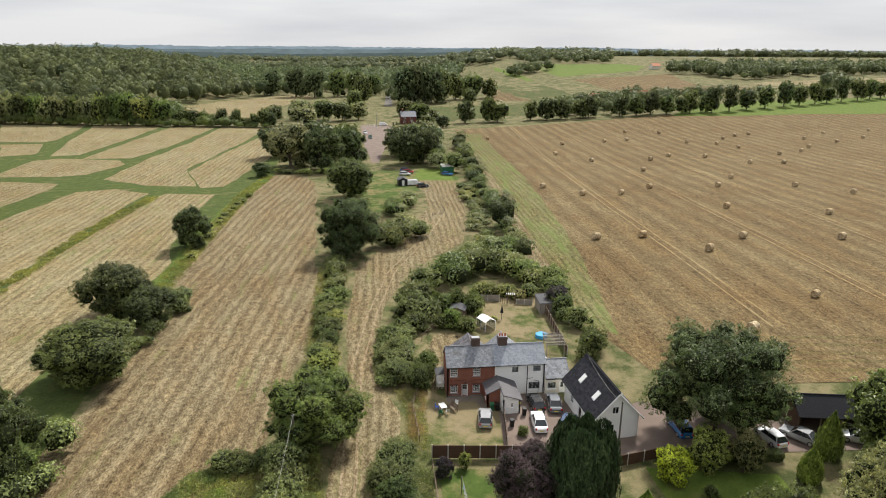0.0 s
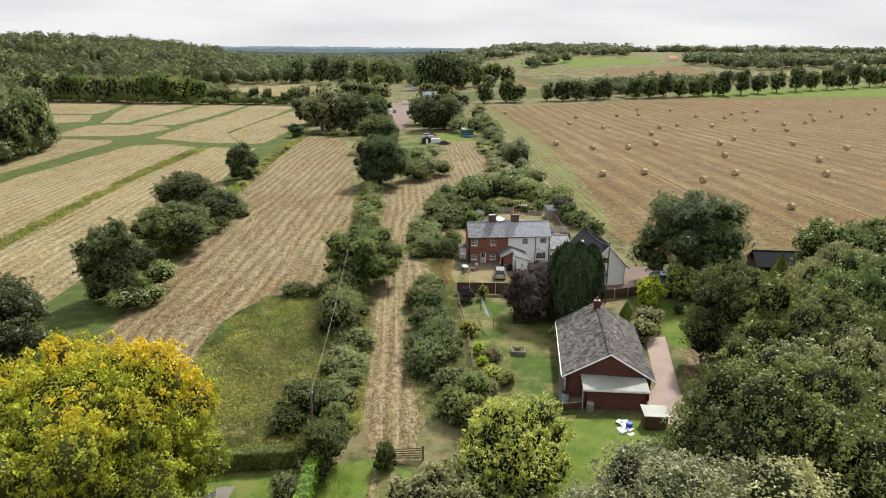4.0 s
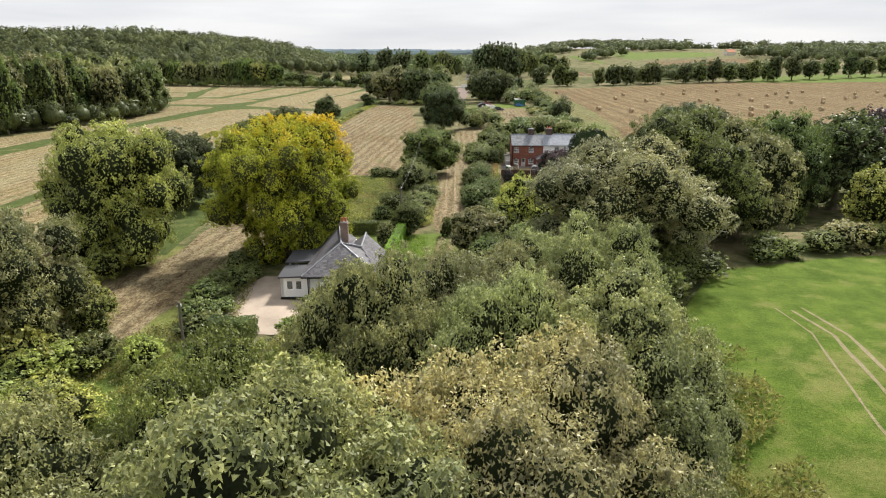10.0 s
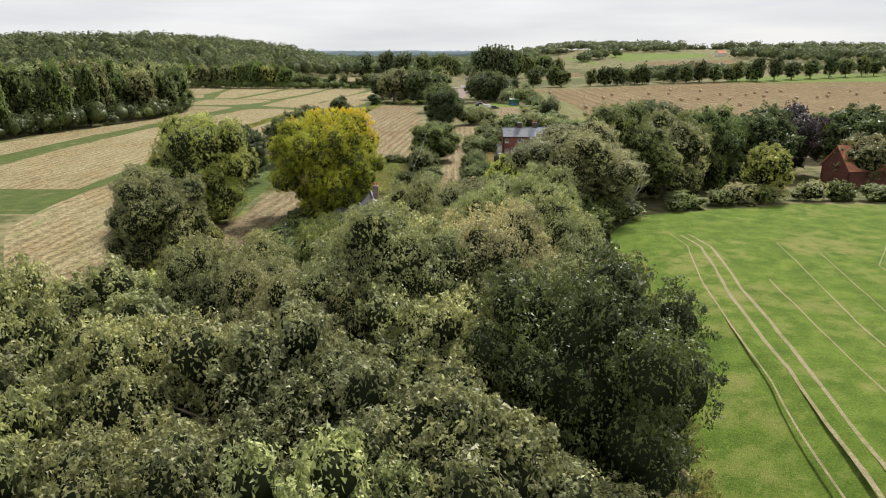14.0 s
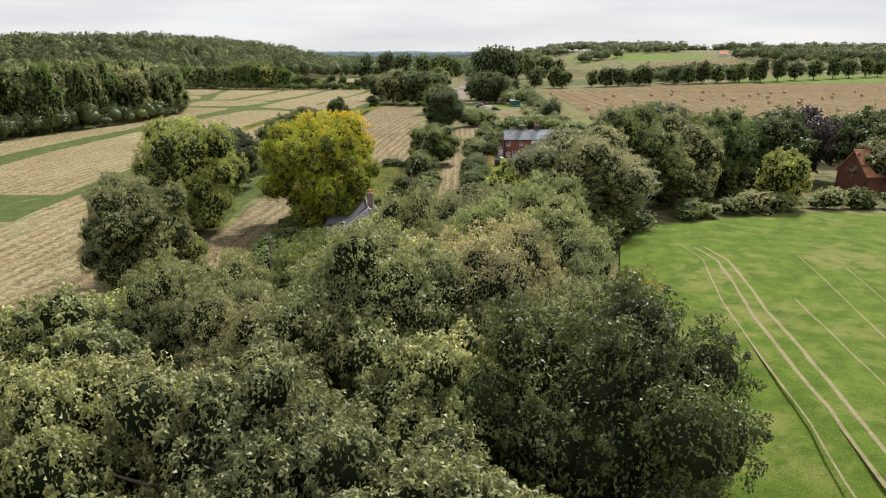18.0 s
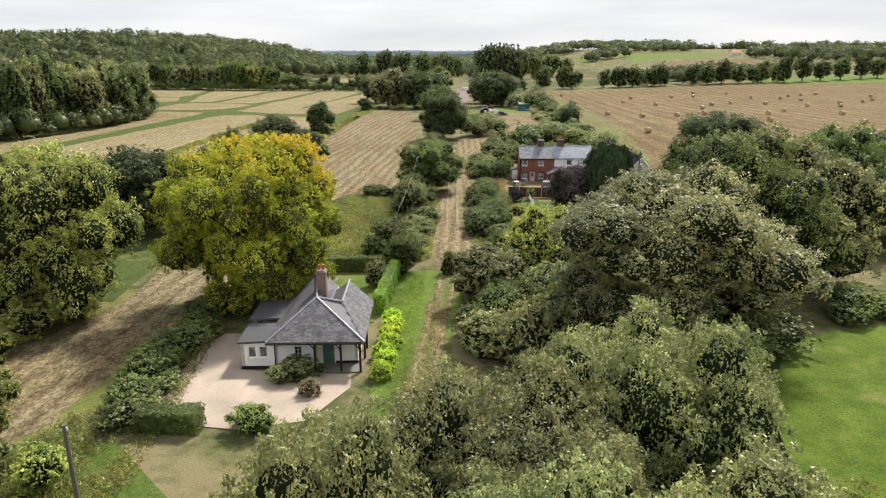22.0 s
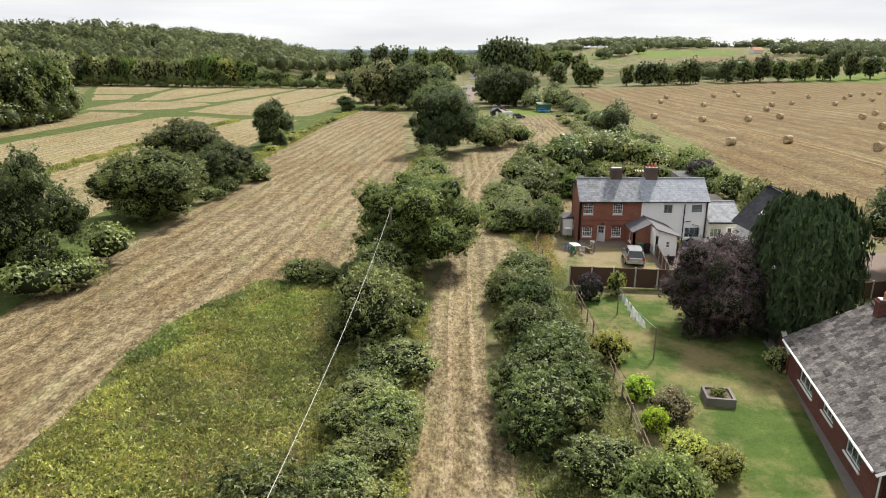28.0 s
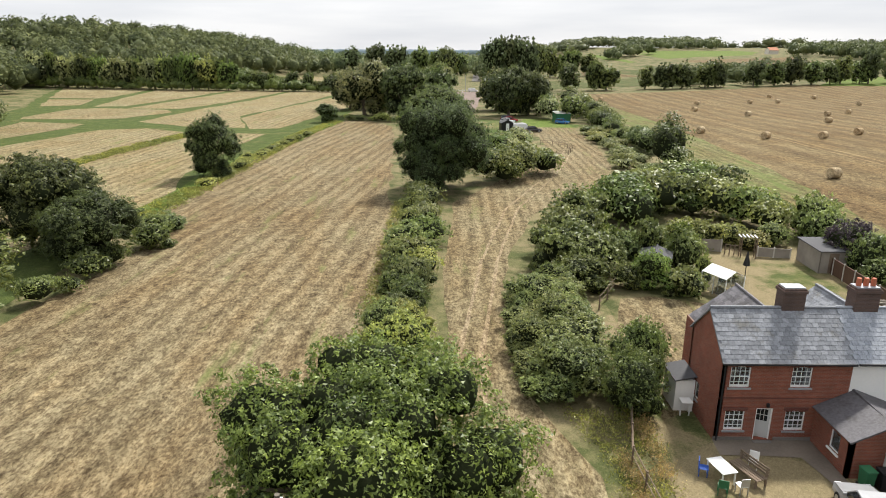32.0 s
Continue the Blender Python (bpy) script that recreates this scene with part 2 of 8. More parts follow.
def leaf(name, dark, light, through_light=0.38, gloss=0.38, tip=None, crest=None):
    """Leaves: each its own shade, each tree its own tint, with light passing through."""
    m, t, b = material(name, 0.46, 0, gloss)
    dark, light = (tuple(c * k for c, k in zip(q, (1.66, 1.6, 1.66))) for q in (dark, light))
    geo = t.nodes.new("ShaderNodeNewGeometry")
    info = t.nodes.new("ShaderNodeObjectInfo")
    stops = [(0.0, dark), (0.75, light), (1.0, tip or tuple(min(1, c * 1.35) for c in light))]
    col = ramp(t, geo.outputs["Random Per Island"], stops)
    patch = noise_fac(t, coords(t), 0.35, 3)
    col = blend(t, 0.4, col, ramp(t, patch, [(0.35, tuple(c * 0.75 for c in dark)), (0.65, light)]))
    stand_tone = noise_fac(t, coords(t), 0.075, 3, 0.5)
    col = blend(t, 0.75, col, ramp(t, stand_tone, [(0.36, (0.66, 0.7, 0.72)), (0.64, (1.32, 1.26, 1.08))]), 'MULTIPLY')
    spray = noise_fac(t, coords(t), 2.6, 3, 0.7)
    col = blend(t, 0.8, col, ramp(t, spray, [(0.36, (0.4, 0.45, 0.42)), (0.63, (1.5, 1.44, 1.2))]), 'MULTIPLY')
    if crest:      # the upper crown has turned colour
        sep = t.nodes.new("ShaderNodeSeparateXYZ")
        t.links.new(coords(t, source="Object"), sep.inputs[0])
        lump = noise_fac(t, coords(t, source="Object"), 2.2, 4)
        hgt = math_node(t, 'ADD', math_node(t, 'MULTIPLY', sep.outputs[2], 0.42), math_node(t, 'MULTIPLY', lump, 0.8))
        hgt = math_node(t, 'SUBTRACT', hgt, math_node(t, 'MULTIPLY', sep.outputs[0], 0.12))
        top = ramp(t, geo.outputs["Random Per Island"], [(0, tuple(c * 0.6 for c in crest)), (1, crest)])
        col = blend(t, ramp(t, hgt, [(0.87, (0, 0, 0)), (1.18, (1, 1, 1))]), col, top)
    hsv = t.nodes.new("ShaderNodeHueSaturation")
    hue = math_node(t, 'MULTIPLY_ADD', info.outputs["Random"], 0.035)
    hue.node.inputs[2].default_value = 0.482
    val = math_node(t, 'MULTIPLY_ADD', info.outputs["Random"], 0.3)
    val.node.inputs[2].default_value = 0.85
    t.links.new(hue, hsv.inputs["Hue"])
    t.links.new(val, hsv.inputs["Value"])
    t.links.new(col, hsv.inputs["Color"])
    t.links.new(hsv.outputs["Color"], b.inputs["Base Color"])
    tr = t.nodes.new("ShaderNodeBsdfTranslucent")
    t.links.new(hsv.outputs["Color"], tr.inputs["Color"])
    mx = t.nodes.new("ShaderNodeMixShader")
    mx.inputs[0].default_value = through_light
    t.links.new(b.outputs[0], mx.inputs[1])
    t.links.new(tr.outputs[0], mx.inputs[2])
    t.links.new(mx.outputs[0], t.nodes["Material Output"].inputs["Surface"])
    return m


M_GROUND = grass("rough_grass", (0.07, 0.085, 0.03), (0.16, 0.175, 0.065), (0.33, 0.28, 0.15), 0.5)
M_LAWN = grass("garden_lawn", (0.05, 0.09, 0.019), (0.125, 0.178, 0.042), (0.31, 0.26, 0.12), 0.525, 9, 0.3)
M_DRYLAWN = grass("parched_lawn", (0.075, 0.1, 0.03), (0.17, 0.185, 0.062), (0.37, 0.3, 0.17), 0.46, 7, 0.4)
M_LUSH = grass("lush_grass", (0.09, 0.145, 0.026), (0.2, 0.26, 0.055), (0.28, 0.26, 0.1), 0.6, 7, 0.45)
M_CROP = grass("green_crop", (0.066, 0.118, 0.014), (0.175, 0.242, 0.038), (0.29, 0.29, 0.09), 0.57, 7, 0.6)
M_MEADOW = grass("meadow_weeds", (0.075, 0.088, 0.028), (0.19, 0.19, 0.066), (0.3, 0.235, 0.115), 0.5, 2.4, 1.0)
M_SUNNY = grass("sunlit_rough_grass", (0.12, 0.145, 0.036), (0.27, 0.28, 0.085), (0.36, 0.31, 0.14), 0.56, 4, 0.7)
M_VERGE = grass("ditch_grass", (0.06, 0.08, 0.024), (0.14, 0.165, 0.055), (0.22, 0.18, 0.085), 0.56, 4, 0.6)
M_BANKS = grass("strip_bank_grass", (0.055, 0.08, 0.022), (0.13, 0.165, 0.045), (0.25, 0.23, 0.1), 0.6, 4, 0.7)
M_DITCH = grass("ditch_side_grass", (0.06, 0.1, 0.02), (0.16, 0.215, 0.045), (0.22, 0.2, 0.08), 0.62, 4, 0.7)
M_LANE = stubble("grassy_lane", (0.36, 0.33, 0.17), (0.17, 0.2, 0.065), (0.14, 0.19, 0.05), 0.02, 1.5, 0.48, 0.3)
M_HAY = stubble("mown_hay", (0.455, 0.39, 0.24), (0.2, 0.155, 0.085), (0.17, 0.2, 0.065), 0.1, 2.1, 0.58, 0.32)
M_HAY_W = stubble("mown_hay_pale", (0.53, 0.475, 0.285), (0.3, 0.255, 0.14), (0.17, 0.2, 0.07), 0.04, 2.0, 0.55, 0.35)
M_TRACK = stubble("mown_track", (0.465, 0.405, 0.25), (0.235, 0.195, 0.108), (0.16, 0.19, 0.06), 0.02, 1.5, 0.57, 0.35)
M_GOLD = stubble("straw_field", (0.36, 0.285, 0.15), (0.195, 0.145, 0.074), (0.19, 0.19, 0.075), 0.03, 6.5, 0.64, 0.3)
M_GRAVEL = plain("gravel", (0.35, 0.285, 0.225), 0.95, 0, 0.28, 1.5, 0.5, "Position")
M_PINK = plain("pinkish_paving", (0.29, 0.225, 0.19), 0.95, 0, 0.2, 1.5, 0.4, "Position")
M_YARD = plain("packed_brown_gravel", (0.165, 0.125, 0.103), 0.95, 0, 0.3, 1.2, 0.5, "Position")
M_PAVING = plain("worn_paving", (0.15, 0.125, 0.1), 0.9, 0, 0.3, 1.5, 0.4, "Position")
M_TARMAC = plain("old_tarmac", (0.12, 0.11, 0.1), 0.9, 0, 0.25, 1.2, 0.4, "Position")
M_CONCRETE = plain("concrete", (0.16, 0.145, 0.13), 0.9, 0, 0.25, 1.5, 0.3, "Position")
M_BARK = plain("bark", (0.12, 0.095, 0.07), 0.95, 0, 0.35, 4, 0.8)
M_DEAD = plain("dead_wood", (0.42, 0.39, 0.35), 0.9, 0, 0.2, 4, 0.5)
L_OAK = leaf("oak_leaves", (0.030, 0.050, 0.015), (0.125, 0.160, 0.045))
L_DARK = leaf("dark_leaves", (0.02, 0.033, 0.012), (0.08, 0.105, 0.034))
L_GREY = leaf("grey_willow_leaves", (0.08, 0.095, 0.044), (0.235, 0.25, 0.118))
L_WILLOW = leaf("willow_leaves", (0.058, 0.064, 0.034), (0.225, 0.225, 0.12))
L_OLIVE = leaf("olive_leaves", (0.075, 0.093, 0.04), (0.235, 0.255, 0.115))
L_FRESH = leaf("fresh_leaves", (0.08, 0.105, 0.025), (0.265, 0.3, 0.085))
L_LIME = leaf("lime_leaves", (0.19, 0.29, 0.022), (0.4, 0.53, 0.05))
L_HEDGE = leaf("clipped_hedge_leaves", (0.085, 0.165, 0.016), (0.2, 0.32, 0.04))
L_GREEN = leaf("green_leaves", (0.042, 0.075, 0.017), (0.15, 0.205, 0.048))
L_AIRY = leaf("pale_green_leaves", (0.14, 0.18, 0.035), (0.36, 0.39, 0.1))
L_YELLOW = leaf("yellow_leaves", (0.105, 0.14, 0.016), (0.33, 0.355, 0.042), 0.42, 0.2, (0.42, 0.42, 0.04), (0.8, 0.6, 0.03))
L_COPPER = leaf("copper_leaves", (0.014, 0.010, 0.014), (0.062, 0.045, 0.058))
L_RUSSET = leaf("russet_leaves", (0.11, 0.1, 0.055), (0.285, 0.26, 0.145))
L_BRAMBLE = leaf("bramble_leaves", (0.04, 0.06, 0.021), (0.17, 0.205, 0.072))
L_CONIFER = leaf("conifer_foliage", (0.010, 0.023, 0.012), (0.038, 0.066, 0.031), 0.1, 0.15)
L_WEED = leaf("weed_leaves", (0.085, 0.102, 0.032), (0.22, 0.228, 0.078))
L_STRAW = leaf("dry_stems", (0.15, 0.11, 0.05), (0.3, 0.24, 0.12))
# far leaf colour lifted a little in place of distance haze
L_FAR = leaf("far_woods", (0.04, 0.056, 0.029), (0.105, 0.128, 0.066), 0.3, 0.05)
# crown filler: the dark of shaded gaps is put into its colour
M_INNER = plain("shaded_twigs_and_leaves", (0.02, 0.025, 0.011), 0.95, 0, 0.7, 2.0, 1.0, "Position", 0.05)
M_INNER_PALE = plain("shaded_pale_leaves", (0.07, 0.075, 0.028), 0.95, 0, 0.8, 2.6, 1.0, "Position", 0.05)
# paler, bluer leaf colour with some haze of distance mixed in
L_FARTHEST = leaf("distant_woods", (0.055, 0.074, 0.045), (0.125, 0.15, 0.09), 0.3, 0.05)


# ---- ground ----


def ease(a, b, v):
    u = min(1.0, max(0.0, (v - a) / (b - a)))
    return u * u * (3 - 2 * u)


def land(x, y):
    """Height of the land: flat valley, a bank in the south-east, hills far off."""
    s = ease(-48, -72, y)
    z = s * 4.2 * ease(-9, 7, x) + (1 - s) * 2.3 * ease(10, 70, x) * (1 - ease(40, 220, y))
    z += 26 * ease(-90, -300, x) * ease(320, 470, y) * (1 - ease(700, 1100, y))
    z += 30 * ease(30, 210, x) * min(1, max(0, (y - 270) / 730)) * (1 - ease(1150, 1700, y))
    return z


def axis(near, far, step):
    lo, hi = near
    vals = list(np.arange(lo, hi + 0.1, step))
    d, v = step, hi
    while v < far[1]:
        d *= 1.35
        v += d
        vals.append(v)
    d, v = step, lo
    while v > far[0]:
        d *= 1.35
        v -= d
        vals.insert(0, v)
    return vals


def mesh_object(name, verts, faces, mat, smooth=False):
    me = bpy.data.meshes.new(name)
    me.from_pydata(verts, [], faces)
    me.materials.append(mat)
    if smooth:
        me.polygons.foreach_set("use_smooth", [True] * len(me.polygons))
    me.update()
    return new(name, me)


gx = axis((-240, 240), (-3600, 3600), 8.0)
gy = axis((-240, 360), (-1200, 4700), 8.0)
gv = [(x, y, land(x, y)) for y in gy for x in gx]
nx = len(gx)
gf = [(j * nx + i, j * nx + i + 1, (j + 1) * nx + i + 1, (j + 1) * nx + i) for j in range(len(gy) - 1) for i in range(nx - 1)]
tagged(mesh_object("ground", gv, gf, M_GROUND, True), "rough green and straw-coloured grassland of a flat valley", "ground", kind="structure")


def sheet(name, outline, mat, lift, label, category="field", step=8.0):
    """A field, lawn or yard: an outline laid over the land."""
    bm = bmesh.new()
    bm.faces.new([bm.verts.new((x, y, 0)) for x, y in outline])
    xs, ys = [p[0] for p in outline], [p[1] for p in outline]
    for k in range(2):
        lo, hi = ((min(xs), max(xs)), (min(ys), max(ys)))[k]
        c = math.ceil(lo / step) * step
        while c < hi:
            no = (1, 0, 0) if k == 0 else (0, 1, 0)
            co = (c, 0, 0) if k == 0 else (0, c, 0)
            bmesh.ops.bisect_plane(bm, geom=bm.verts[:] + bm.edges[:] + bm.faces[:], plane_co=co, plane_no=no, dist=1e-4)
            c += step
    for v in bm.verts:
        v.co.z = land(v.co.x, v.co.y) + lift
    bmesh.ops.recalc_face_normals(bm, faces=bm.faces)
    me = bpy.data.meshes.new(name)
    bm.to_mesh(me)
    bm.free()
    if me.polygons and sum(p.normal.z for p in me.polygons) < 0:
        me.flip_normals()
    me.materials.append(mat)
    return tagged(new(name, me), label, category, kind="structure")


def wavy(points, amp, seg, seed):
    """The outline with its long sides made uneven."""
    r = random.Random(seed)
    out = []
    for (x0, y0), (x1, y1) in zip(points, points[1:] + points[:1]):
        d = math.hypot(x1 - x0, y1 - y0)
        n = max(1, int(d / seg))
        for k in range(n):
            u = k / n
            a = amp * r.uniform(-1, 1) if k else 0
            out.append((x0 + (x1 - x0) * u - (y1 - y0) / d * a, y0 + (y1 - y0) * u + (x1 - x0) / d * a))
    return out


sheet("hay_field", wavy([(-23, -10), (-21.5, 5), (-19.6, 20), (-19.4, 35), (-21.6, 58), (-25, 110), (-29, 150), (-36, 163), (-47, 164), (-48, 130), (-49.5, 85),
                         (-50, 60), (-44.5, 34), (-46, 10), (-48, -12), (-45.5, -28), (-45, -45), (-45, -62), (-53, -80), (-66, -100), (-56, -108), (-39.5, -84.5),
                         (-36.5, -68), (-34.8, -42), (-34.8, -28), (-33.8, -21), (-30, -13.6)], 0.6, 4, 1), M_HAY, 0.05, "mown hay field with pale rows of cut grass")
sheet("track", wavy([(-15.2, -45), (-15, -30), (-14.7, -14), (-13.6, -8), (-13.4, 0), (-13.4, 12), (-13.8, 23), (-13.5, 37), (-12.9, 56), (-6.5, 69), (0, 87), (4, 98),
                     (7.5, 110), (8, 128), (6, 140), (4, 150), (14, 158), (19, 150), (19.5, 120), (17.8, 108), (15.5, 88), (12.3, 72), (4.9, 62.6), (-2.7, 50), (-6.9, 35), (-8.6, 25), (-9.1, 15),
                     (-9.1, 6), (-7.8, 1.5), (-6.2, -3), (-6.5, -8), (-9.4, -11.5), (-10.5, -17), (-11, -26), (-11.1, -34), (-9.7, -40), (-9.3, -46), (-11, -53), (-14.6, -52)], 0.25, 3, 2), M_TRACK, 0.05,
      "mown straw-coloured grass track with pale wheel lines", "track")
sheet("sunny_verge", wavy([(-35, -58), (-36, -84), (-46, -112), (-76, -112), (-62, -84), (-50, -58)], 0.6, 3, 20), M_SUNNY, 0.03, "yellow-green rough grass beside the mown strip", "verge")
sheet("straw_field", wavy([(31, -0.5), (64, -6), (150, -22), (240, -32), (420, 330), (345, 351), (214, 352), (110, 318), (38, 296), (36, 196), (33, 129),
                           (29, 74), (27.6, 45), (26.4, 20)], 0.6, 9, 3), M_GOLD, 0.06, "golden stubble field with baled straw")
sheet("green_field", wavy([(10.5, -79.5), (22, -76), (34, -73), (60, -74), (120, -70), (170, -130), (150, -260), (-6, -260), (-6, -150), (-2, -120), (2.5, -98), (5, -88)], 0.5, 6, 4), M_CROP, 0.06,
      "bright green crop field with wheel lines")
sheet("ditch_land", wavy([(-46, -62), (-50, 60), (-48, 128), (-45, 166), (-49, 262), (-60, 290), (-66, 309), (-225, 334), (-190, 256), (-166, 211), (-150, 160), (-128, 128),
                          (-121, 97), (-131, 60), (-139, 30), (-150, -60)], 0.8, 6, 19), M_BANKS, 0.035, "lush green ditches and banks between mown strips", "verge")
for k, pts in enumerate(([(-82, -40), (-82.5, 45), (-82, 92), (-81, 114), (-79.3, 133), (-92, 141), (-102.4, 137), (-107, 103), (-110.5, 67), (-113.5, 36), (-114.5, 10), (-112, -40)],
            [(-78.5, -50), (-62, -50), (-59, -10), (-57, 16), (-55, 42), (-53, 60), (-57, 75), (-57.5, 89), (-58.5, 111), (-58.2, 130), (-73.8, 132.5), (-77, 106), (-78, 92), (-78.5, 48)],
            [(-63, 279), (-55.2, 262), (-49.5, 216), (-54.8, 182), (-56, 159), (-58.2, 145.5), (-65, 143.5), (-75.8, 173), (-74.2, 194), (-67.3, 252)],
            [(-93, 311), (-68.3, 307), (-69.5, 265), (-76.4, 198), (-78.6, 179.5), (-67.5, 146.5), (-84, 149), (-101.5, 161), (-99.7, 202), (-95, 246)],
            [(-122, 316), (-97.7, 312), (-100.2, 266), (-104, 223), (-107.8, 206.5), (-126.5, 206.5), (-125, 236), (-122.8, 278)],
            [(-166.5, 323), (-128.7, 317), (-129, 279), (-130.4, 244), (-132.2, 217), (-142.4, 214), (-152, 255)],
            [(-220, 330), (-172, 324.5), (-162.5, 266), (-165, 257), (-185.5, 260)], [(-179.5, 248), (-162, 248.5), (-152, 220), (-162.5, 214.5)],
            [(-141.5, 172), (-143, 200), (-136, 204.5), (-111.5, 199), (-106, 189.5), (-112, 170), (-120, 167), (-139, 167)],
            [(-134, 156), (-114, 151), (-112.6, 142.5), (-115.6, 119), (-119, 80), (-122, 36), (-124, -10), (-140, -10), (-137, 40), (-124.5, 95), (-127.5, 125)],
            [(-60, -95), (-75, -70), (-78, -53), (-60, -53), (-49, -64)])):
    mx_, my_ = sum(p[0] for p in pts) / len(pts), sum(p[1] for p in pts) / len(pts)
    pts = [(x + 1.3 * (x - mx_) / max(4, math.hypot(x - mx_, y - my_)), y + 1.6 * (y - my_) / max(4, math.hypot(x - mx_, y - my_))) for x, y in pts]
    sheet("strip_field", wavy(pts, 0.6, 7, 5), M_HAY_W, 0.056 + 0.003 * k, "pale mown strip field between green ditches")
sheet("meadow", wavy([(-22.5, -10.4), (-29.8, -14), (-33.4, -21), (-34.5, -29), (-34.5, -42), (-36, -56), (-30, -56), (-20, -52), (-15.5, -48), (-15, -20), (-16, -10)], 0.5, 3, 6),
      M_MEADOW, 0.045, "rough weedy meadow with tall dry grass", "meadow")
sheet("cottage_lawn", [(-29.5, -66.5), (-30, -53.5), (-20.3, -53.2), (-20, -67)], M_LUSH, 0.07, "short bright green cottage lawn", "lawn")
sheet("cottage_drive", wavy([(-33.4, -84), (-33.6, -72), (-32.5, -69.5), (-29.3, -69.5), (-29.3, -76.2), (-20.6, -77), (-20.4, -79), (-22.6, -83.5), (-27, -84.6)], 0.2, 2, 8),
      M_GRAVEL, 0.06, "pale gravel drive beside the white cottage", "drive")
sheet("lane_verge", wavy([(-18.6, -90), (-18.8, -66), (-18.6, -52.5), (-14, -52), (-11, -54), (-12.5, -66), (-13, -74), (-9.5, -82), (-10, -92)], 0.4, 2.5, 9),
      M_LUSH, 0.04, "bright green grass verge", "verge")
sheet("lane", wavy([(-16.6, -92), (-16.8, -78), (-15.5, -66), (-14.3, -54), (-11.8, -54), (-13.4, -66), (-13, -74), (-9, -79), (-5.5, -80), (-4, -86), (-8, -94)], 0.3, 2, 10),
      M_LANE, 0.055, "worn grassy lane with dry wheel ruts", "track")
sheet("lane_entrance", wavy([(-7.2, -80.5), (-5.2, -79.6), (-2, -82), (-2, -86), (-6, -86.5), (-7.5, -84)], 0.3, 1.5, 11), M_CONCRETE, 0.075, "bare gravel turning place", "drive")
sheet("house_garden", [(-2.8, -12.3), (9.5, -14.5), (9, -0.2), (-1, 1), (-1, 22), (3, 24), (20.5, 14), (21.5, 36), (5, 37), (-1.5, 26), (-4, 10)], M_DRYLAWN, 0.04,
      "dry grass round the brick house", "lawn")
sheet("side_lawn", wavy([(-1.8, 2), (-0.2, 3), (1.2, 5.2), (2.0, 9), (6, 17), (7, 19.5), (3, 21), (0.5, 20.5), (-1.5, 14)], 0.2, 2, 16), M_TRACK, 0.06, "dry straw-coloured grass beside the brick gable", "lawn")
sheet("front_paving", wavy([(0.1, 0.2), (0, -1.1), (2.0, -1.15), (3.9, -1.3), (4.3, -3.4), (5.1, -3.4), (5.1, 0.2)], 0.06, 1, 18), M_PAVING, 0.075, "worn brown-grey paving before the brick house", "paving", 3)
sheet("farmyard", wavy([(5.6, -11.6), (6.9, -0.2), (13.4, 0), (15.8, -3), (21, -6), (25, -4), (40, -8), (55, -11), (53, -19.5), (22.5, -15.5), (10, -14)], 0.15, 4, 12), M_YARD, 0.07,
      "packed brown gravel parking yard", "yard")
sheet("bungalow_lawn", [(-2.6, -46), (-2.6, -15), (9, -17), (9.5, -24), (5.2, -42), (5.2, -46)], M_LAWN, 0.05, "garden lawn with dry patches", "lawn")
sheet("bungalow_back_lawn", [(-4, -76), (-5, -64), (-3, -47), (13, -47), (12, -58), (8, -66), (4, -74)], M_LUSH, 0.045, "bright green lawn behind the garage", "lawn")
sheet("bungalow_east_lawn", [(20.5, -44), (20.5, -17.5), (34, -21), (32, -46)], M_LUSH, 0.045, "green lawn east of the bungalow", "lawn")
sheet("bungalow_drive", [(12.4, -46.5), (12.6, -44), (15, -41), (18, -30), (20.6, -29.8), (17, -42), (15, -50), (12.5, -50)], M_PINK, 0.065, "pinkish paved drive beside the bungalow", "drive")
sheet("dry_lawn_patch", wavy([(17.5, -45), (20.9, -33), (25, -34), (29, -40), (28, -47)], 0.5, 2, 27), M_TRACK, 0.055, "parched orange-brown lawn under the tree", "lawn")
sheet("bungalow_path", [(4.0, -43.5), (5.0, -43.5), (8.6, -29.6), (9.6, -24), (8.4, -24), (7.5, -29.6)], M_CONCRETE, 0.07, "narrow grey concrete path along the bungalow", "path", 3)
sheet("paddock", wavy([(-13, 100), (-13, 158), (-9, 168), (22, 168), (22, 150), (17, 140), (8, 140), (4, 128), (-2, 108)], 0.5, 4, 13), M_LAWN, 0.03, "short dry grass round parked cars", "paddock")
sheet("car_paddock", [(5.5, 150), (9, 172), (20, 172), (20, 148)], M_LUSH, 0.055, "mown green grass by the shed", "paddock")
sheet("railway_yard", wavy([(-14.6, 320), (3.8, 317), (-2, 231), (-6, 187), (-9, 188), (-12.6, 246)], 0.5, 9, 14), M_YARD, 0.05, "brown cinder yard at the disused station", "yard")
sheet("cinder_line", wavy([(2.6, 449), (9, 447.5), (14, 600), (9, 600)], 0.4, 9, 24), M_TARMAC, 0.05, "straight grey disused railway bed", "track")
sheet("field_edge", [(23.5, 27), (24.7, 48), (26.2, 80), (30.2, 129), (34.2, 201), (37.5, 282), (38.9, 272), (36.3, 193), (33.1, 129), (29.3, 74), (27.9, 45), (26.6, 23)], M_TRACK, 0.08, "pale dry strip along the stubble field's edge", "verge")
